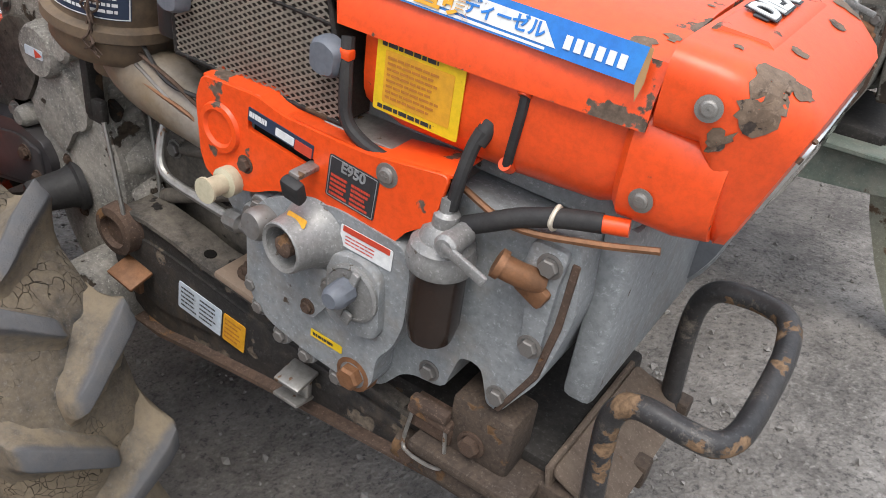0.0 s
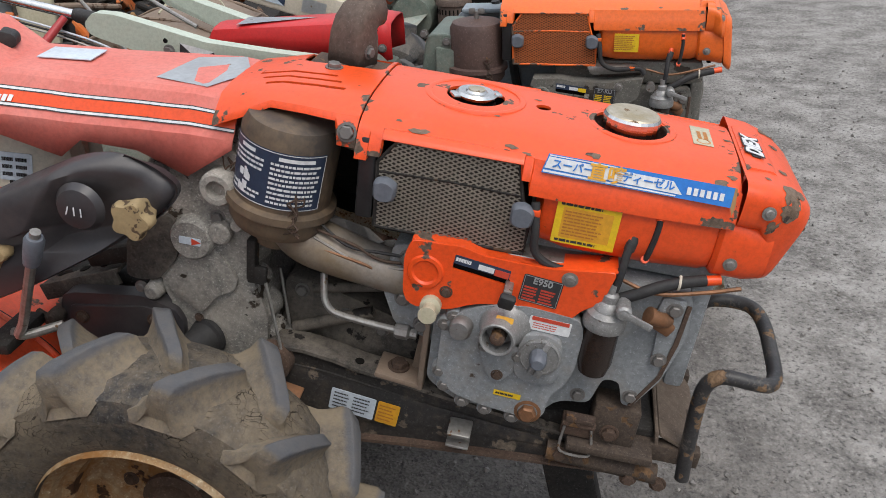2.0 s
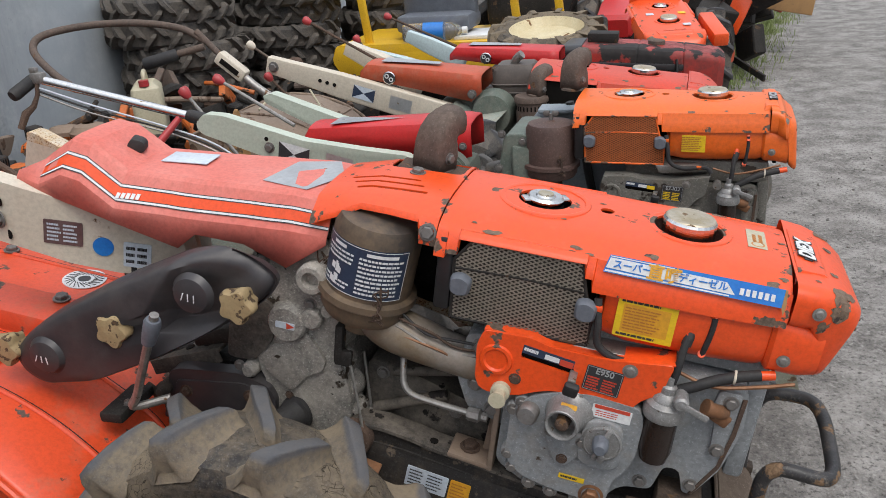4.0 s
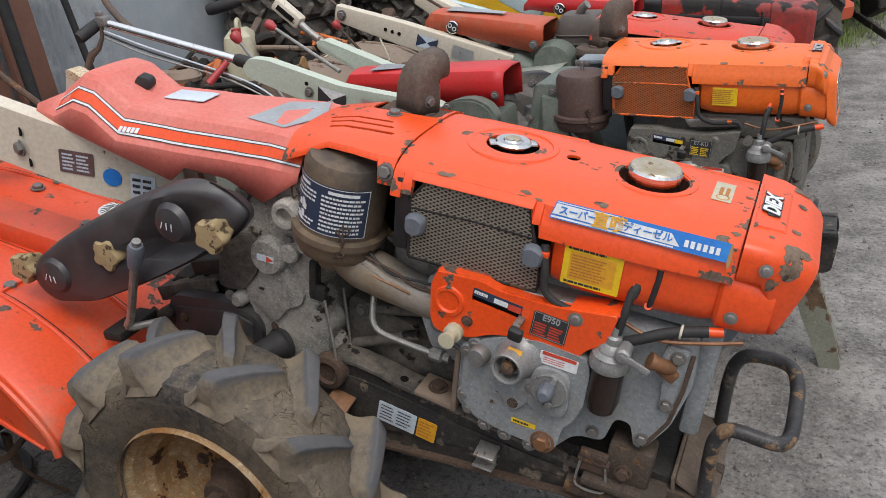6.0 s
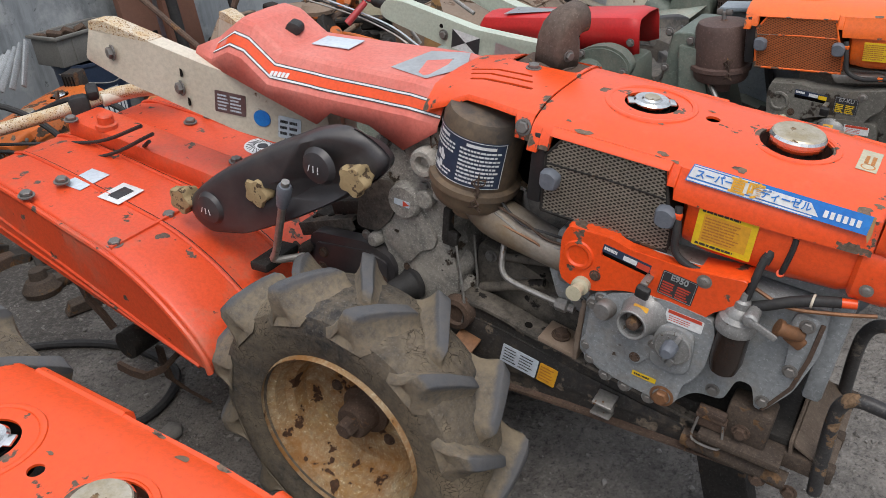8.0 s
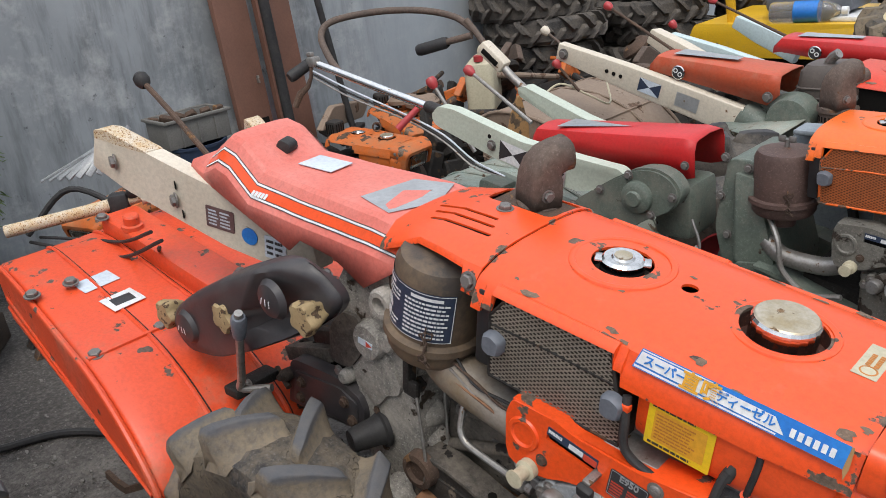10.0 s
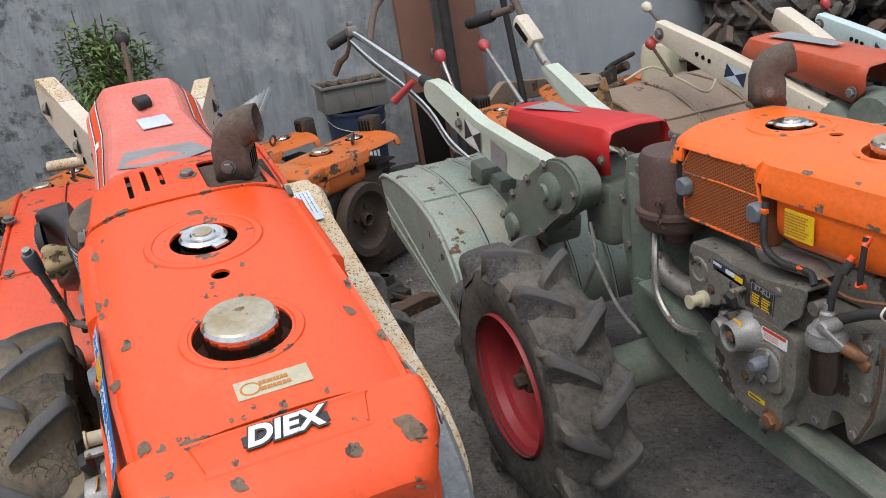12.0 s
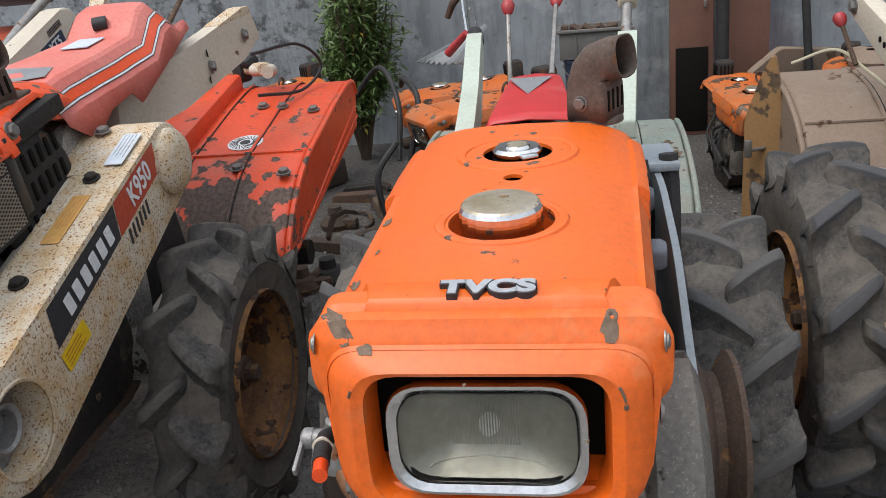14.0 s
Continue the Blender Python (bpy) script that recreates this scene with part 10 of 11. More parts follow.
OILY = surf("oil_black_cast_iron", (0.022, 0.020, 0.019), (0.050, 0.042, 0.036), 12, (0.115, 0.062, 0.032), 20, 0.60, dust=(0.11, 0.09, 0.07), dust_level=0.60, dust_scale=8, rough=0.65, bump=0.6, grain=0.5, spec=0.3)
BLUE_STRIP = surf("faded_blue_strip", (0.05, 0.11, 0.26), (0.12, 0.16, 0.24), 20, rough=0.6)
old_engine(pose(-2.02, 0.76, 0.515, 0, 1, -57) @ Matrix.Scale(0.86, 4), RUST_ORANGE, "old orange engine with headlamp and worn decal", 0.57, None, 3)
old_engine(pose(-2.60, 0.60, 0.455, 0, 3, -75) @ Matrix.Scale(0.85, 4), RUST_ORANGE, "old orange engine with blue decal strip", 0.53, BLUE_STRIP, 8)
old_engine(pose(-2.50, 1.62, 0.400, 0, 3, 5) @ Matrix.Scale(0.82, 4), RUST_ORANGE, "rust-stained orange engine beside the red console tractor", 0.48, None, 13)
old_engine(pose(-2.60, -0.25, 0.50, 0, 3, -40) @ Matrix.Scale(0.85, 4), RUST_ORANGE, "orange engine half hidden behind the tiller", 0.58, None, 21)
old_engine(pose(-2.80, 2.15, 0.38, 0, 5, -20) @ Matrix.Scale(0.85, 4), RUST_ORANGE, "dusty orange engine among scrap", 0.44, None, 34)

rng = random.Random(52)
SCRAP_LABELS = {"scrap_rod": "bent rusty rod lying on oily ground", "scrap_plank": "blackened split timber lying on oily ground", "scrap_plate": "rusty steel plate lying on oily ground", "scrap_casting": "oily broken casting lying on the ground"}
for k in range(40):
    x, y = rng.uniform(-2.6, -1.45), rng.uniform(0.02, 0.72)
    l = rng.uniform(0.10, 0.34)
    nm = rng.choice(("scrap_rod", "scrap_plank", "scrap_plate", "scrap_casting", "scrap_rod"))
    bm = B()
    if nm == "scrap_rod":
        r = rng.uniform(0.005, 0.016)
        tube(bm, [(-l / 2, 0, r), (-l / 6, rng.uniform(-0.04, 0.04), r + rng.uniform(0, 0.04)), (l / 4, rng.uniform(-0.04, 0.04), r + rng.uniform(0, 0.05)), (l / 2, 0, r)], r, 8)
    elif nm == "scrap_plank":
        prism(bm, [(-l / 2, 0), (-l / 2 + 0.02, 0.035), (l / 3, 0.045), (l / 2, 0.028), (l / 2 - 0.015, 0)], -rng.uniform(0.02, 0.04), 0.03, 0.003, 1)
    elif nm == "scrap_plate":
        prism(bm, rounded([(-l / 3, -0.05), (l / 3, -0.07), (l / 2.4, 0.04), (-l / 4, 0.06)], 0.015, 2), 0.002, 0.010, 0.001, 1, turn(-90, 0, 0))
        bmesh.ops.transform(bm, matrix=turn(rng.uniform(0, 20), 0, 0), verts=bm.verts)
        low = min(v.co.z for v in bm.verts)
        for v in bm.verts:
            v.co.z -= low
    else:
        lathe(bm, [(0.0, 0.0), (0.06, 0), (0.065, 0.02), (0.045, 0.05), (0.030, 0.055), (0.026, 0.085), (0, 0.085)], seg=16)
        rbox(bm, (0.05, 0.02, 0.022), (0.09, 0.04, 0.040), 0.008, turn(0, 0, 40))
    o = part(nm, bm, rng.choice((DARK_RUST, OILY, RUSTY, OILY)))
    tagged(o, SCRAP_LABELS[nm], "scrap", "scrap round the old engines")
    o.matrix_world = pose(x, y, -0.002, 0, 0, rng.uniform(0, 180))

# ---------------------------------------------------------------- along the wall
def board(x, y, w, h, lean, mat, name, label, t=0.04):
    bm = B()
    rbox(bm, (0, 0, h / 2), (t, w, h), 0.004)
    o = part(name, bm, mat)
    o.matrix_world = pose(x, y, 0, 0, lean, 0)
    return tagged(o, label, name.replace("_", " "))


b1 = board(-3.22, 1.545, 0.20, 1.9, -4, BROWNBOARD, "door_leaf", "brown painted door leaf leaning on the wall")
bm = B()
rbox(bm, (0.022, 0, 0.22), (0.01, 0.15, 0.40), 0.003)
part("dark_panel", bm, HOLE, b1)
bm = B()
rbox(bm, (0.026, 0.06, 0.62), (0.02, 0.012, 0.04), 0.003)
part("latch", bm, STEEL, b1)
board(-3.20, 1.79, 0.21, 1.9, -4, BROWNBOARD, "door_leaf", "brown painted door leaf leaning on the wall")
bm = B()
tube(bm, [(-3.08, 1.665, 0.0), (-3.20, 1.665, 1.75)], 0.028, 14, 2)
tagged(part("pipe", bm, HOSE), "black plastic pipe leaning between the door leaves", "pipe")
bm = B()
tube(bm, [(-3.05, 2.04, 0.25), (-3.20, 1.94, 1.65)], 0.018, 12, 2)
rbox(bm, (-3.05, 2.06, 0.26), (0.06, 0.16, 0.03), 0.01, turn(0, 0, 30))
tagged(part("hoe", bm, HOSE), "black-handled hoe leaning on the wall", "hoe")


def crate():
    T = thing("plastic_crate", pose(-3.12, 1.09, 0.435, 0, 0, -3) @ Matrix.Diagonal((0.8, 0.74, 0.9, 1)), "grey plastic crate of scrap on top of a bucket", "crate")
    bm = B()
    for x, y, sx, sy in ((0, -0.215, 0.26, 0.012), (0, 0.215, 0.26, 0.012), (-0.125, 0, 0.012, 0.43), (0.125, 0, 0.012, 0.43)):
        rbox(bm, (x, y, 0.07), (sx, sy, 0.14), 0.003)
    rbox(bm, (0, 0, 0.006), (0.26, 0.43, 0.012), 0.002)
    for y in (-0.12, 0, 0.12):
        rbox(bm, (0.134, y, 0.06), (0.01, 0.012, 0.12), 0.002)
    part("body", bm, CRATE, T)
    bm = B()
    for x, y, sx, sy in ((0, -0.225, 0.30, 0.024), (0, 0.225, 0.30, 0.024), (-0.137, 0, 0.024, 0.46), (0.137, 0, 0.024, 0.46)):
        rbox(bm, (x, y, 0.143), (sx, sy, 0.016), 0.004)
    part("lip", bm, CRATE, T)
    for k in range(6):
        bm = B()
        rbox(bm, (-0.06 + 0.025 * k, -0.14 + 0.055 * k, 0.115), (0.07, 0.03, 0.05), 0.008, turn(20 * k, 15 * k, 40 * k))
        tagged(part("scrap_piece", bm, RUSTY), "small rusty scrap piece in the crate", "scrap", "scrap in the crate").matrix_world = pose(-3.12, 1.09, 0.435)


crate()
T = thing("oil_bucket", pose(-3.10, 1.09, 0), "navy blue oil bucket with white print standing by the wall", "bucket")
bm = B()
lathe(bm, [(0, 0.02), (0.125, 0.02), (0.13, 0.03), (0.15, 0.42), (0.156, 0.42), (0.156, 0.433), (0.145, 0.433)], seg=36)
part("pail", bm, NAVY, T)
bm = B()
rr = 0.1445
for a0, a1, h0, h1 in ((-12, 12, 0.30, 0.306), (-12, 12, 0.345, 0.351)):
    loft(bm, [[(rr * math.cos(radians(a0 + (a1 - a0) * i / 6)), rr * math.sin(radians(a0 + (a1 - a0) * i / 6)), h) for i in range(7)] for h in (h0, h1)])
for k in range(8):
    a0 = -45 + k * 9
    loft(bm, [[((rr - 0.004) * math.cos(radians(a0 + 6 * i / 2)), (rr - 0.004) * math.sin(radians(a0 + 6 * i / 2)), h) for i in range(3)] for h in (0.18, 0.225)])
part("white_print", bm, WHITE, T)
bm = B()
tube(bm, [(0, -0.157, 0.40), (0.10, -0.12, 0.36), (0.16, 0, 0.33), (0.10, 0.12, 0.36), (0, 0.157, 0.40)], 0.003, 6)
part("wire_handle", bm, STEEL, T)


def shrub():
    T = thing("shrub", pose(-3.10, -0.07, 0), "bushy green shrub with narrow leaves against the wall", "shrub")
    rng = random.Random(11)
    bm = B()
    tips = []
    for k in range(40):
        a, r = rng.uniform(0, 6.28), rng.uniform(0.02, 0.25)
        h = rng.uniform(0.55, 1.12) - r * 0.5
        p = [(0.02 * math.cos(a), 0.02 * math.sin(a), 0), (r * 0.35 * math.cos(a), r * 0.4 * math.sin(a), h * 0.4), (r * 0.75 * math.cos(a), r * 0.85 * math.sin(a), h * 0.75), (r * 0.85 * math.cos(a), r * math.sin(a), h)]
        tube(bm, p, [0.007, 0.005, 0.003], 5, 4)
        tips.append(p)
    tagged(part("stem", bm, BARK, T), kind="stuff")
    for name, mat, count, seed in (("leaves", LEAF, 7500, 3), ("yellow_leaves", LEAF_YELLOW, 70, 4)):
        rng = random.Random(seed)
        bm = B()
        for k in range(count):
            p = tips[rng.randrange(len(tips))]
            t = rng.uniform(0.42, 1.0) if mat is LEAF else rng.uniform(0.3, 0.75)
            q = smooth_path(p, 4)
            c = q[min(int(t * (len(q) - 1)), len(q) - 1)] + Vector((rng.uniform(-0.05, 0.05), rng.uniform(-0.06, 0.06), rng.uniform(-0.04, 0.04)))
            l, w = rng.uniform(0.03, 0.06), rng.uniform(0.005, 0.009)
            a, e = rng.uniform(0, 6.28), rng.uniform(-0.7, 0.7)
            d = Vector((math.cos(a) * math.cos(e), math.sin(a) * math.cos(e), math.sin(e)))
            s = d.cross(Vector((0, 0, 1))).normalized()
            s = (s + Vector((0, 0, rng.uniform(-0.5, 0.5)))).normalized()
            droop = Vector((0, 0, -0.25 * l))
            v = [bm.verts.new(x) for x in (c, c + d * l * 0.45 + s * w, c + d * l + droop, c + d * l * 0.45 - s * w)]
            bm.faces.new(v)
        o = part(name, bm, mat, T, smooth=0)
        tagged(o, kind="stuff")


shrub()


# jerrycan, planks and scrap between the tractors and the wall
def jerrycan(m, mat, label):
    T = thing("jerrycan", m, label, "jerrycan")
    bm = B()
    secs = []
    for z, k in ((0, 0.92), (0.012, 1), (0.20, 1), (0.25, 0.9), (0.28, 0.55)):
        secs.append([(p[0] * k, p[1] * k, z) for p in rring(0, 0, 0.16, 0.26, 0.04, 4)])
    loft(bm, secs, close=True, cap0=True, cap1=True)
    part("body", bm, mat, T)
    bm = B()
    tube(bm, [(0, -0.05, 0.26), (0, -0.03, 0.32), (0, 0.05, 0.32), (0, 0.08, 0.26)], 0.012, 10)
    part("carry_handle", bm, mat, T)
    bm = B()
    lathe(bm, [(0.026, 0), (0.026, 0.03), (0, 0.03)], (0, -0.085, 0.265), (0, 0, 1), 18)
    part("screw_cap", bm, REDPLASTIC, T)


jerrycan(pose(-2.52, 2.57, 0.30, 0, 0, 30), PLASTIC_WHITE, "yellowed plastic jerrycan among the scrap")
rng = random.Random(21)
for k in range(34):
    l = rng.uniform(0.25, 0.6)
    x, y, z = rng.uniform(-3.1, -1.7), rng.uniform(1.9, 3.7), rng.uniform(0.18, 0.46)
    bm = B()
    q = rng.random()
    if q < 0.4:
        tube(bm, [(-l / 2, 0, 0), (-l / 6, rng.uniform(-0.04, 0.04), rng.uniform(-0.02, 0.03)), (l / 2, rng.uniform(-0.03, 0.03), 0)], rng.uniform(0.012, 0.028), 10)
        nm, lab = "scrap_rod", "rusty scrap rod on the heap"
    elif q < 0.75:
        prism(bm, rounded([(-l / 2, -0.04), (l / 3, -0.06), (l / 2, 0.03), (-l / 4, 0.07)], 0.02, 2), -0.02, 0.02, 0.005, 1)
        nm, lab = "scrap_bracket", "rusty scrap bracket on the heap"
    else:
        lathe(bm, [(0.03, 0), (0.09, 0), (0.095, 0.02), (0.07, 0.05), (0.03, 0.06)], (0, 0, 0), (0.2, 0.3, 1), 18)
        nm, lab = "scrap_pulley", "rusty scrap pulley on the heap"
    o = part(nm, bm, rng.choice((RUSTY, DARK, RUSTY, MUFFLER, TANCOVER, RUST_ORANGE)))
    o.matrix_world = pose(x, y, z, rng.uniform(-25, 25), rng.uniform(-25, 25), rng.uniform(0, 180))
    tagged(o, lab, "scrap", "scrap heap by the wall")
bm = B()
for k in range(160):
    x, y = rng.uniform(-3.2, -1.6), rng.uniform(1.8, 4.0)
    rbox(bm, (x, y, rng.uniform(0.0, 0.28)), (rng.uniform(0.05, 0.25), rng.uniform(0.05, 0.2), rng.uniform(0.04, 0.16)), 0.01, turn(rng.uniform(-30, 30), rng.uniform(-30, 30), rng.uniform(0, 180)), 1)
tagged(part("scrap_heap", bm, DARK), "dark heap of scrap metal along the wall", "scrap heap", kind="stuff")
for k, (x, y, z, l, a) in enumerate(((-2.05, 0.25, 0.05, 0.5, 20), (-1.95, 0.42, 0.10, 0.42, 65), (-2.2, 0.5, 0.06, 0.6, -10))):
    bm = B()
    rbox(bm, (0, 0, 0), (l, 0.07, 0.05), 0.008)
    o = part("timber_offcut", bm, BARK)
    o.matrix_world = pose(x, y, z, 0, rng.uniform(-4, 4), a)
    tagged(o, "grey weathered timber offcut on the ground", "timber", "timber offcuts")
STRIP = surf("dull_clear_plastic", (0.30, 0.32, 0.33), (0.22, 0.23, 0.24), 12, rough=0.3, grain=0.5)
# bundle of pale plastic strips and a black connector beside the engines
for k in range(9):
    bm = B()
    rbox(bm, (0, 0, 0), (0.20, 0.026, 0.010), 0.003)
    o = part("plastic_strip", bm, STRIP)
    o.matrix_world = pose(-2.85 + 0.02 * k, 0.36 + 0.025 * k, 0.535 + 0.006 * k, 10 * k, -22 - 3 * k, 60 + 8 * k)
    tagged(o, "pale plastic strip leaning on the engines", "strip", "plastic strips")
# hose lying on the dirt
bm = B()
tube(bm, [(-1.35, -0.45, 0.012), (-1.2, -0.30, 0.012), (-1.28, -0.12, 0.015), (-1.55, -0.10, 0.012), (-1.80, -0.22, 0.012), (-1.9, -0.40, 0.012)], 0.012, 8)
tagged(part("hose", bm, HOSE), "black hose lying on the dirt", "hose")
for k, pts in enumerate(([(-1.78, 0.36, 0.40), (-1.70, 0.30, 0.30), (-1.66, 0.34, 0.12), (-1.60, 0.42, 0.015), (-1.45, 0.46, 0.012)], [(-2.3, 0.30, 0.50), (-2.1, 0.35, 0.56), (-1.95, 0.42, 0.50), (-1.9, 0.38, 0.3)], [(-2.5, 0.05, 0.42), (-2.4, 0.2, 0.56), (-2.2, 0.3, 0.45), (-2.1, 0.3, 0.25)])):
    bm = B()
    tube(bm, pts, 0.011, 8)
    tagged(part("hose", bm, HOSE), "black rubber hose hanging from the scrap engines", "hose")

# ---------------------------------------------------------------- tyres
def flat_tyre(m, R=0.42, W=0.16, mat=RUBBER_FAR, rim=None, label="large lugged tractor tyre lying in a stack", lugs=16):
    T = thing("tyre", m, label, "tyre", "stacked tractor tyres")
    bm = B()
    c = R - 0.045
    prof = [(R * 0.60, -W * 0.36), (R * 0.66, -W * 0.46), (c - 0.03, -W * 0.5), (c, -W * 0.36), (c + 0.004, 0), (c, W * 0.36), (c - 0.03, W * 0.5), (R * 0.66, W * 0.46), (R * 0.60, W * 0.36), (R * 0.60, -W * 0.36)]
    lathe(bm, prof, seg=44)
    casing = part("casing", bm, mat, T)
    for half in (-1, 1):
        bm = B()
        secs = []
        for fy, da, wb, wt, h in ((-0.10, 0.0, 0.022, 0.012, 0.02), (0.02, -0.03, 0.026, 0.016, 0.044), (0.30, -0.13, 0.026, 0.016, 0.042), (0.50, -0.20, 0.026, 0.016, 0.026), (0.53, -0.21, 0.024, 0.014, -0.04)):
            base = c - 0.01 if fy < 0.45 else c - 0.055
            secs.append([(rr * math.cos(da + dw / R), rr * math.sin(da + dw / R), half * fy * W) for rr, dw in ((base, -wb), (c + h, -wt), (c + h, wt), (base, wb))])
        loft(bm, secs, close=True, cap0=True, cap1=True)
        bmesh.ops.recalc_face_normals(bm, faces=bm.faces)
        me = bpy.data.meshes.new("tread_lug")
        bm.to_mesh(me)
        bm.free()
        me.materials.append(mat)
        for k in range(lugs):
            o = new("tread_lug", me)
            o.parent = casing
            o.matrix_local = Matrix.Rotation(2 * math.pi * (k + (0.5 if half > 0 else 0)) / lugs, 4, "Z")
    if rim:
        bm = B()
        lathe(bm, [(R * 0.62, W * 0.42), (R * 0.58, W * 0.30), (R * 0.50, W * 0.12), (R * 0.20, W * 0.05), (R * 0.19, W * 0.10), (0, W * 0.10)], seg=40)
        part("rim", bm, rim, T)
    return T


rng = random.Random(31)
base_t = None
for (x, y, n_, off) in ((-3.02, 3.75, 6, 0.0), (-2.62, 4.55, 7, 0.05), (-3.05, 5.0, 7, 0.0), (-2.05, 5.3, 7, 0.03)):
    z = 0.085
    for k in range(n_):
        m = pose(x + rng.uniform(-0.06, 0.06), y + rng.uniform(-0.06, 0.06), z, rng.uniform(-4, 4), rng.uniform(-4, 4), rng.uniform(0, 90))
        if base_t is None:
            base_t = flat_tyre(m)
        else:
            copy_thing(base_t, m)
        z += rng.uniform(0.150, 0.165)

# ---------------------------------------------------------------- yellow machine with its load
TY = thing("rice_transplanter", pose(-1.45, 4.45, 0), "yellow farm machine with posts and grey seat", "farm machine")
bm = B()
prism(bm, rounded([(-0.66, 0.40), (-0.62, 0.50), (0.55, 0.50), (0.60, 0.40), (0.55, 0.30), (-0.60, 0.30)], 0.02, 3), -0.35, 0.45, 0.012)
part("deck", bm, YELLOW_PAINT, TY)
for x, y in ((-0.44, -0.26), (0.58, -0.22), (0.86, -0.20)):
    bm = B()
    rbox(bm, (x, y, 0.78), (0.05, 0.04, 0.60), 0.006, turn(0, -6, 0))
    part("post", bm, YELLOW_PAINT, TY)
bm = B()
rbox(bm, (0.02, 0.05, 0.80), (0.52, 0.12, 0.36), 0.04)
rbox(bm, (0.02, -0.02, 0.60), (0.52, 0.36, 0.12), 0.04)
part("seat", bm, GREYPLASTIC, TY, "grey vinyl seat")
bm = B()
rbox(bm, (0.30, 0.30, 0.16), (1.4, 0.5, 0.32), 0.04)
rbox(bm, (0.55, 0.35, 0.68), (0.50, 0.30, 0.34), 0.05)
part("chassis", bm, DARK, TY)
bm = B()
rbox(bm, (0.36, -0.10, 0.515), (0.36, 0.34, 0.03), 0.008)
part("foot_panel", bm, WHITE, TY)
T = thing("water_bottle", pose(-1.40, 4.18, 0.560, 0, 90, 8) @ Matrix.Scale(1.35, 4), "clear plastic bottle with blue label lying on the yellow deck", "bottle")
bm = B()
lathe(bm, [(0.0, -0.15), (0.04, -0.15), (0.045, -0.14), (0.045, 0.05), (0.043, 0.08), (0.025, 0.125), (0.014, 0.135), (0.014, 0.15), (0, 0.15)], seg=24)
part("bottle_body", bm, BOTTLE, T)
bm = B()
lathe(bm, [(0.0458, -0.05), (0.0458, 0.05)], seg=24)
part("bottle_label", bm, BLUE, T)
bm = B()
lathe(bm, [(0.017, 0.14), (0.017, 0.165), (0, 0.165)], seg=16)
part("bottle_cap", bm, WHITE, T)
flat_tyre(pose(-0.53, 3.40, 0.605, 9, -3, 20), 0.33, 0.15, RUBBER, surf("cream_rim_paint", (0.62, 0.55, 0.36), (0.5, 0.4, 0.22), 8, (0.25, 0.12, 0.04), 14, 0.66, rough=0.5), "lugged wheel with cream rim lying flat", 12)
bm = B()
rbox(bm, (-0.40, 3.45, 0.285), (0.5, 0.45, 0.57), 0.03)
tagged(part("machine_block", bm, DARK), "dark machine body under the spare wheel", "machine")

# farther row: bonnets, frames and panels of scrapped machines
for k, (x, y, z, rz, mat) in enumerate(((0.30, 5.05, 0.36, -42, RED_OLD), (0.36, 6.3, 0.55, -25, ORANGE_F), (-0.25, 5.2, 0.62, -95, RED), (0.10, 6.1, 0.70, -80, RED_OLD))):
    T = thing("scrap_tractor", pose(x, y, z, 0, 8, rz), "scrapped red and orange walking tractor in the far row", "walking tractor", "scrapped tractors")
    bm = B()
    secs = []
    f = 0.62 if k < 2 else 1.0
    for u, hw, top, bot in ((-0.24, 0.09, -0.04, -0.14), (-0.20, 0.13, 0.0, -0.16), (0.16, 0.135, 0.0, -0.17), (0.40, 0.12, -0.02, -0.18), (0.43, 0.10, -0.05, -0.17)):
        secs.append([(u * f, p[0], p[1]) for p in rring(0, (top + bot) / 2, hw * 2 * f, (top - bot) * f, 0.02, 3)])
    loft(bm, secs, close=True, cap0=True, cap1=True)
    part("bonnet", bm, mat, T)
    bm = B()
    if k < 2:
        rbox(bm, (-0.02, 0, -0.24), (0.28, 0.20, 0.16), 0.03)
        rbox(bm, (-0.10, 0, -0.34), (0.20, 0.24, 0.14), 0.03)
        lathe(bm, [(0, 0), (0.08, 0), (0.085, 0.01), (0.085, 0.05), (0.03, 0.06), (0, 0.06)], (0.0, -0.11, -0.25), (0, -1, 0), 20)
        for i in range(9):
            rbox(bm, (rng.uniform(-0.2, 0.14), rng.uniform(-0.16, 0.1), rng.uniform(-0.42, -0.16)), (rng.uniform(0.04, 0.12), rng.uniform(0.04, 0.10), rng.uniform(0.02, 0.06)), 0.008, turn(rng.uniform(-40, 40), rng.uniform(-40, 40), rng.uniform(0, 180)), 1)
    else:
        rbox(bm, (0.1, 0, -0.30), (0.45, 0.22, 0.24), 0.03)
        rbox(bm, (-0.38, 0, -0.24), (0.35, 0.18, 0.26), 0.03)
    part("engine_block", bm, DARK, T)
    bm = B()
    tube(bm, [(-0.4, 0.12, -0.1), (-0.7, 0.2, 0.05), (-1.0, 0.25, 0.22)], 0.016, 8)
    tube(bm, [(-0.4, -0.12, -0.1), (-0.7, -0.2, 0.05), (-1.0, -0.25, 0.22)], 0.016, 8)
    part("handles", bm, RED if k % 2 else STEEL, T)
    for v, sd in ((-0.28, -1), (0.28, 1)) if k > 1 else ():
        w = wheel(T, (0, 0, 0), sd, RIM_BROWN, RUBBER_FAR, phase=v + k, lugs=10)
        q = pose(x, y, z, 0, 8, rz) @ Vector((-0.25, v, 0))
        w.matrix_local = pose(x, y, z, 0, 8, rz).inverted() @ pose(q.x, q.y, 0.326, 0, 0, rz)
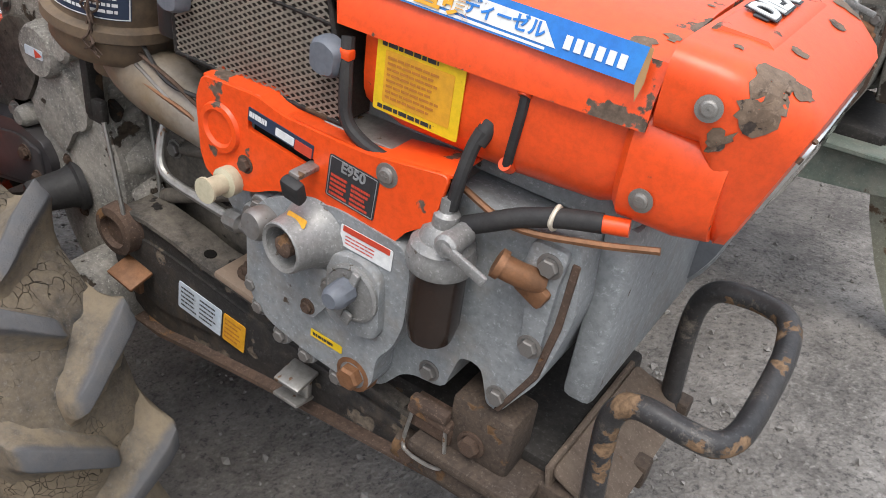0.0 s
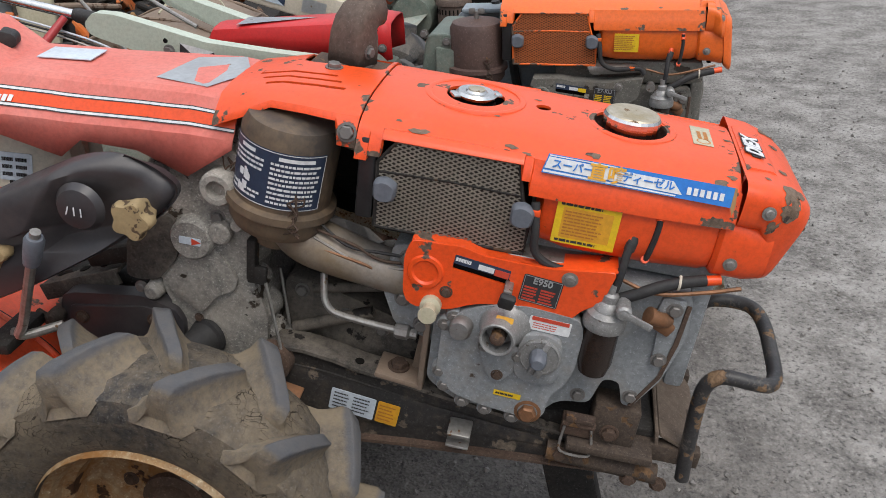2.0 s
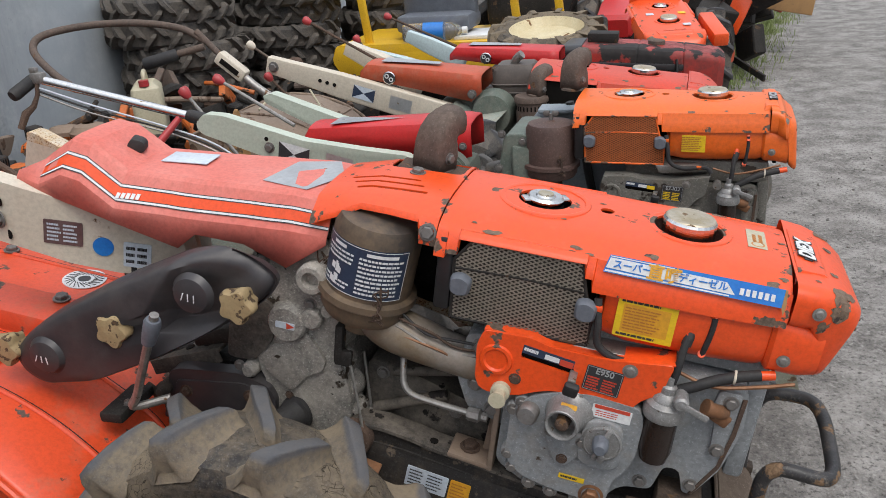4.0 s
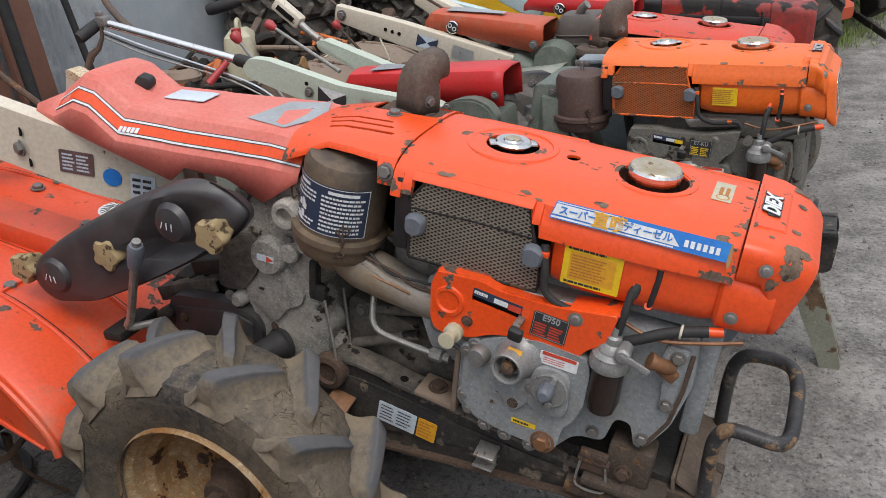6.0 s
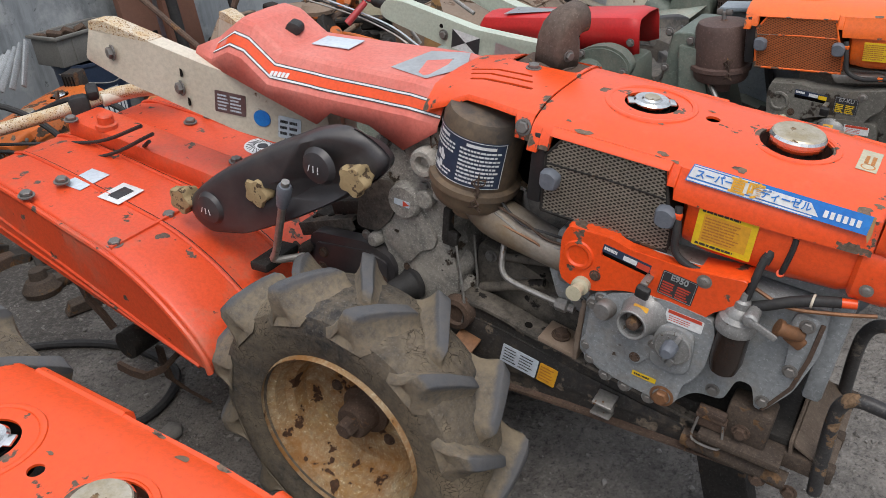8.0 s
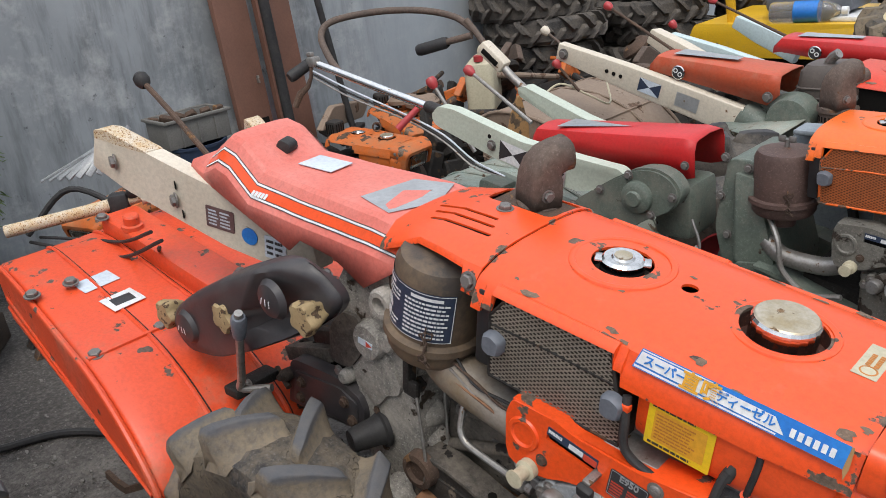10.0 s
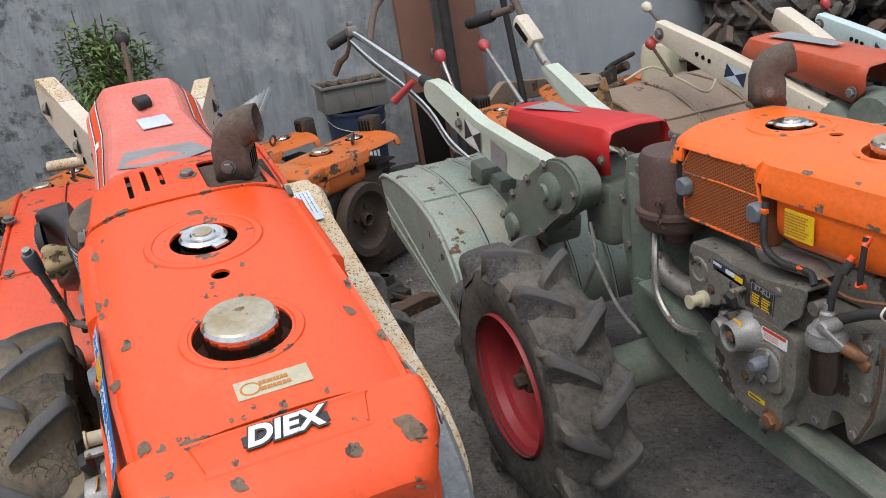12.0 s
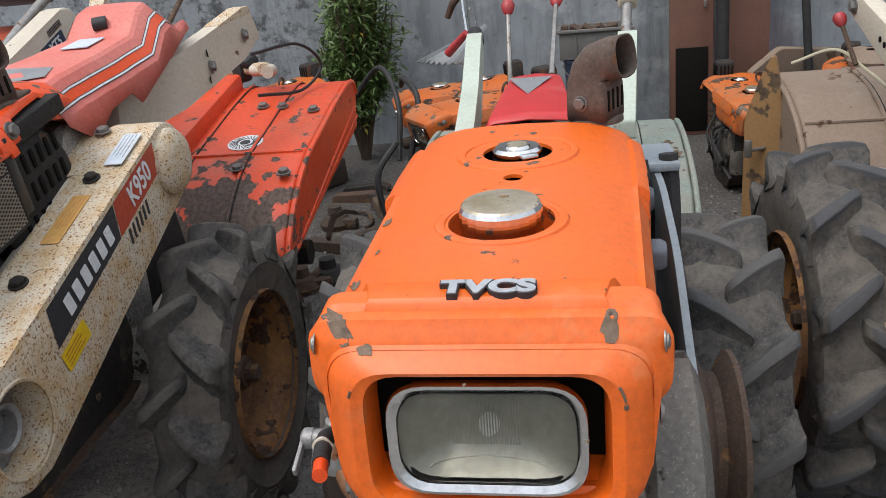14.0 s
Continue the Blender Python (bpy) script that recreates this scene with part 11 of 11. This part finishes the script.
for x, y, z, sx, sz, rx, rz, mat, lab in ((0.55, 5.5, 0.42, 0.15, 0.26, -25, -35, ORANGE_F, "bent orange sheet panel on the scrap"), (0.95, 6.2, 0.5, 0.5, 0.3, -10, 10, WOOD, "brown sheet panel on the scrap"), (-0.6, 5.6, 0.8, 0.6, 0.14, 20, -30, TANCOVER, "tan steel strip on the scrap"), (0.38, 5.55, 0.58, 0.16, 0.28, -20, -30, GREYPLASTIC, "dark grey panel on the scrap"), (0.62, 5.25, 0.09, 0.5, 0.05, 5, -60, DARK, "dark steel bar on the ground")):
    bm = B()
    rbox(bm, (0, 0, 0), (sx, 0.02, sz), 0.005)
    o = part("sheet_metal", bm, mat)
    o.matrix_world = pose(x, y, z, rx, 12, rz)
    tagged(o, lab, "panel", "scrap panels")
bm = B()
for k in range(140):
    x, y = rng.uniform(-1.6, 0.75), rng.uniform(5.0, 9.0)
    rbox(bm, (x, y, rng.uniform(0.05, 0.75)), (rng.uniform(0.08, 0.4), rng.uniform(0.08, 0.4), rng.uniform(0.05, 0.25)), 0.01, turn(rng.uniform(-30, 30), rng.uniform(-30, 30), rng.uniform(0, 180)), 1)
tagged(part("far_scrap", bm, [DARK]), "dark heap of scrapped machine parts far down the row", "scrap heap", kind="stuff")
bm = B()
for k in range(60):
    x, y = rng.uniform(-1.2, 0.9), rng.uniform(5.2, 9.0)
    rbox(bm, (x, y, rng.uniform(0.35, 0.85)), (rng.uniform(0.1, 0.4), rng.uniform(0.05, 0.2), rng.uniform(0.03, 0.14)), 0.01, turn(rng.uniform(-30, 30), rng.uniform(-30, 30), rng.uniform(0, 180)), 1)
tagged(part("far_scrap_painted", bm, RED_OLD), "red painted scrap parts far down the row", "scrap heap", kind="stuff")

# ---------------------------------------------------------------- grass, stones, litter
rng = random.Random(41)
bm = B()
tufts = [(4.75 + 5.4 * rng.random() ** 0.8, rng.gauss(0, 1), rng.uniform(0.03, 0.13)) for _ in range(190)]
for k in range(9000):
    ty, off, spread = tufts[rng.randrange(len(tufts))]
    y = ty + rng.gauss(0, spread)
    t = (ty - 4.7) / 5.4
    x = 0.36 + 0.13 * (ty - 4.65) + max(-1.6, min(1.3, off)) * (0.09 + 0.035 * (ty - 4.65)) + rng.gauss(0, spread)
    h = rng.uniform(0.025, 0.09) * (1 - 0.3 * t)
    a = rng.uniform(0, 6.28)
    l = Vector((math.cos(a), math.sin(a), 0)) * h * rng.uniform(0.1, 0.6)
    s = Vector((-math.sin(a), math.cos(a), 0)) * 0.004
    b = Vector((x, y, 0))
    v = [bm.verts.new(p) for p in (b - s, b + s, b + l * 0.5 + Vector((0, 0, h * 0.7)), b + l + Vector((0, 0, h)))]
    bm.faces.new(v)
tagged(part("grass", bm, GRASS, smooth=0), "green grass tufts along the track edge", "grass", kind="stuff")
bm = B()
for k in range(9000):
    x, y = rng.uniform(-2.4, 1.9), rng.uniform(-1.3, 3.5)
    if rng.random() < 0.35:
        x, y = rng.choice((rng.gauss(-1.2, 0.4), rng.uniform(-1.6, 0.4))), rng.choice((rng.gauss(-0.2, 0.5), rng.gauss(0.45, 0.15)))
    r = rng.choice((0.002, 0.003, 0.003, 0.004, 0.005, 0.008)) * rng.uniform(0.7, 1.4)
    z = 0.014 * noise.noise((x * 1.3, y * 1.3, 0)) + 0.006 * noise.noise((x * 6, y * 6, 3))
    m = pose(x, y, z + r * 0.3, rng.uniform(0, 90), rng.uniform(0, 90), rng.uniform(0, 180)) @ Matrix.Diagonal((r, r * rng.uniform(0.6, 1), r * rng.uniform(0.4, 0.8), 1))
    vs = [bm.verts.new(m @ Vector(p)) for p in ((1, 0, 0), (-1, 0, 0), (0, 1, 0), (0, -1, 0), (0, 0, 1), (0, 0, -1))]
    for f in ((0, 2, 4), (2, 1, 4), (1, 3, 4), (3, 0, 4), (2, 0, 5), (1, 2, 5), (3, 1, 5), (0, 3, 5)):
        bm.faces.new([vs[i] for i in f])
tagged(part("gravel", bm, surf("loose_stone", (0.26, 0.245, 0.225), (0.17, 0.16, 0.15), 30, rough=0.9), smooth=0), "loose grey gravel stones on the dirt", "gravel", kind="stuff")
for x, y, r in ((-1.02, -0.42, 0.035), (-1.10, -0.30, 0.03), (-0.97, -0.52, 0.025), (-1.22, -0.38, 0.02), (0.40, 4.75, 0.05), (-1.45, -0.48, 0.022)):
    bm = B()
    bmesh.ops.create_icosphere(bm, subdivisions=2, radius=r)
    for v in bm.verts:
        v.co *= 1 + 0.25 * noise.noise(v.co * 40 + Vector((x, y, 0)))
        v.co.z *= 0.6
    o = part("stone", bm, surf("stone_grey", (0.20, 0.19, 0.175), (0.14, 0.13, 0.12), 20, rough=0.9, bump=0.4) if x == -1.02 else bpy.data.materials["stone_grey"], smooth=50)
    o.matrix_world = pose(x, y, r * 0.35)
    tagged(o, "grey stone on the dirt", "stone", "stones")
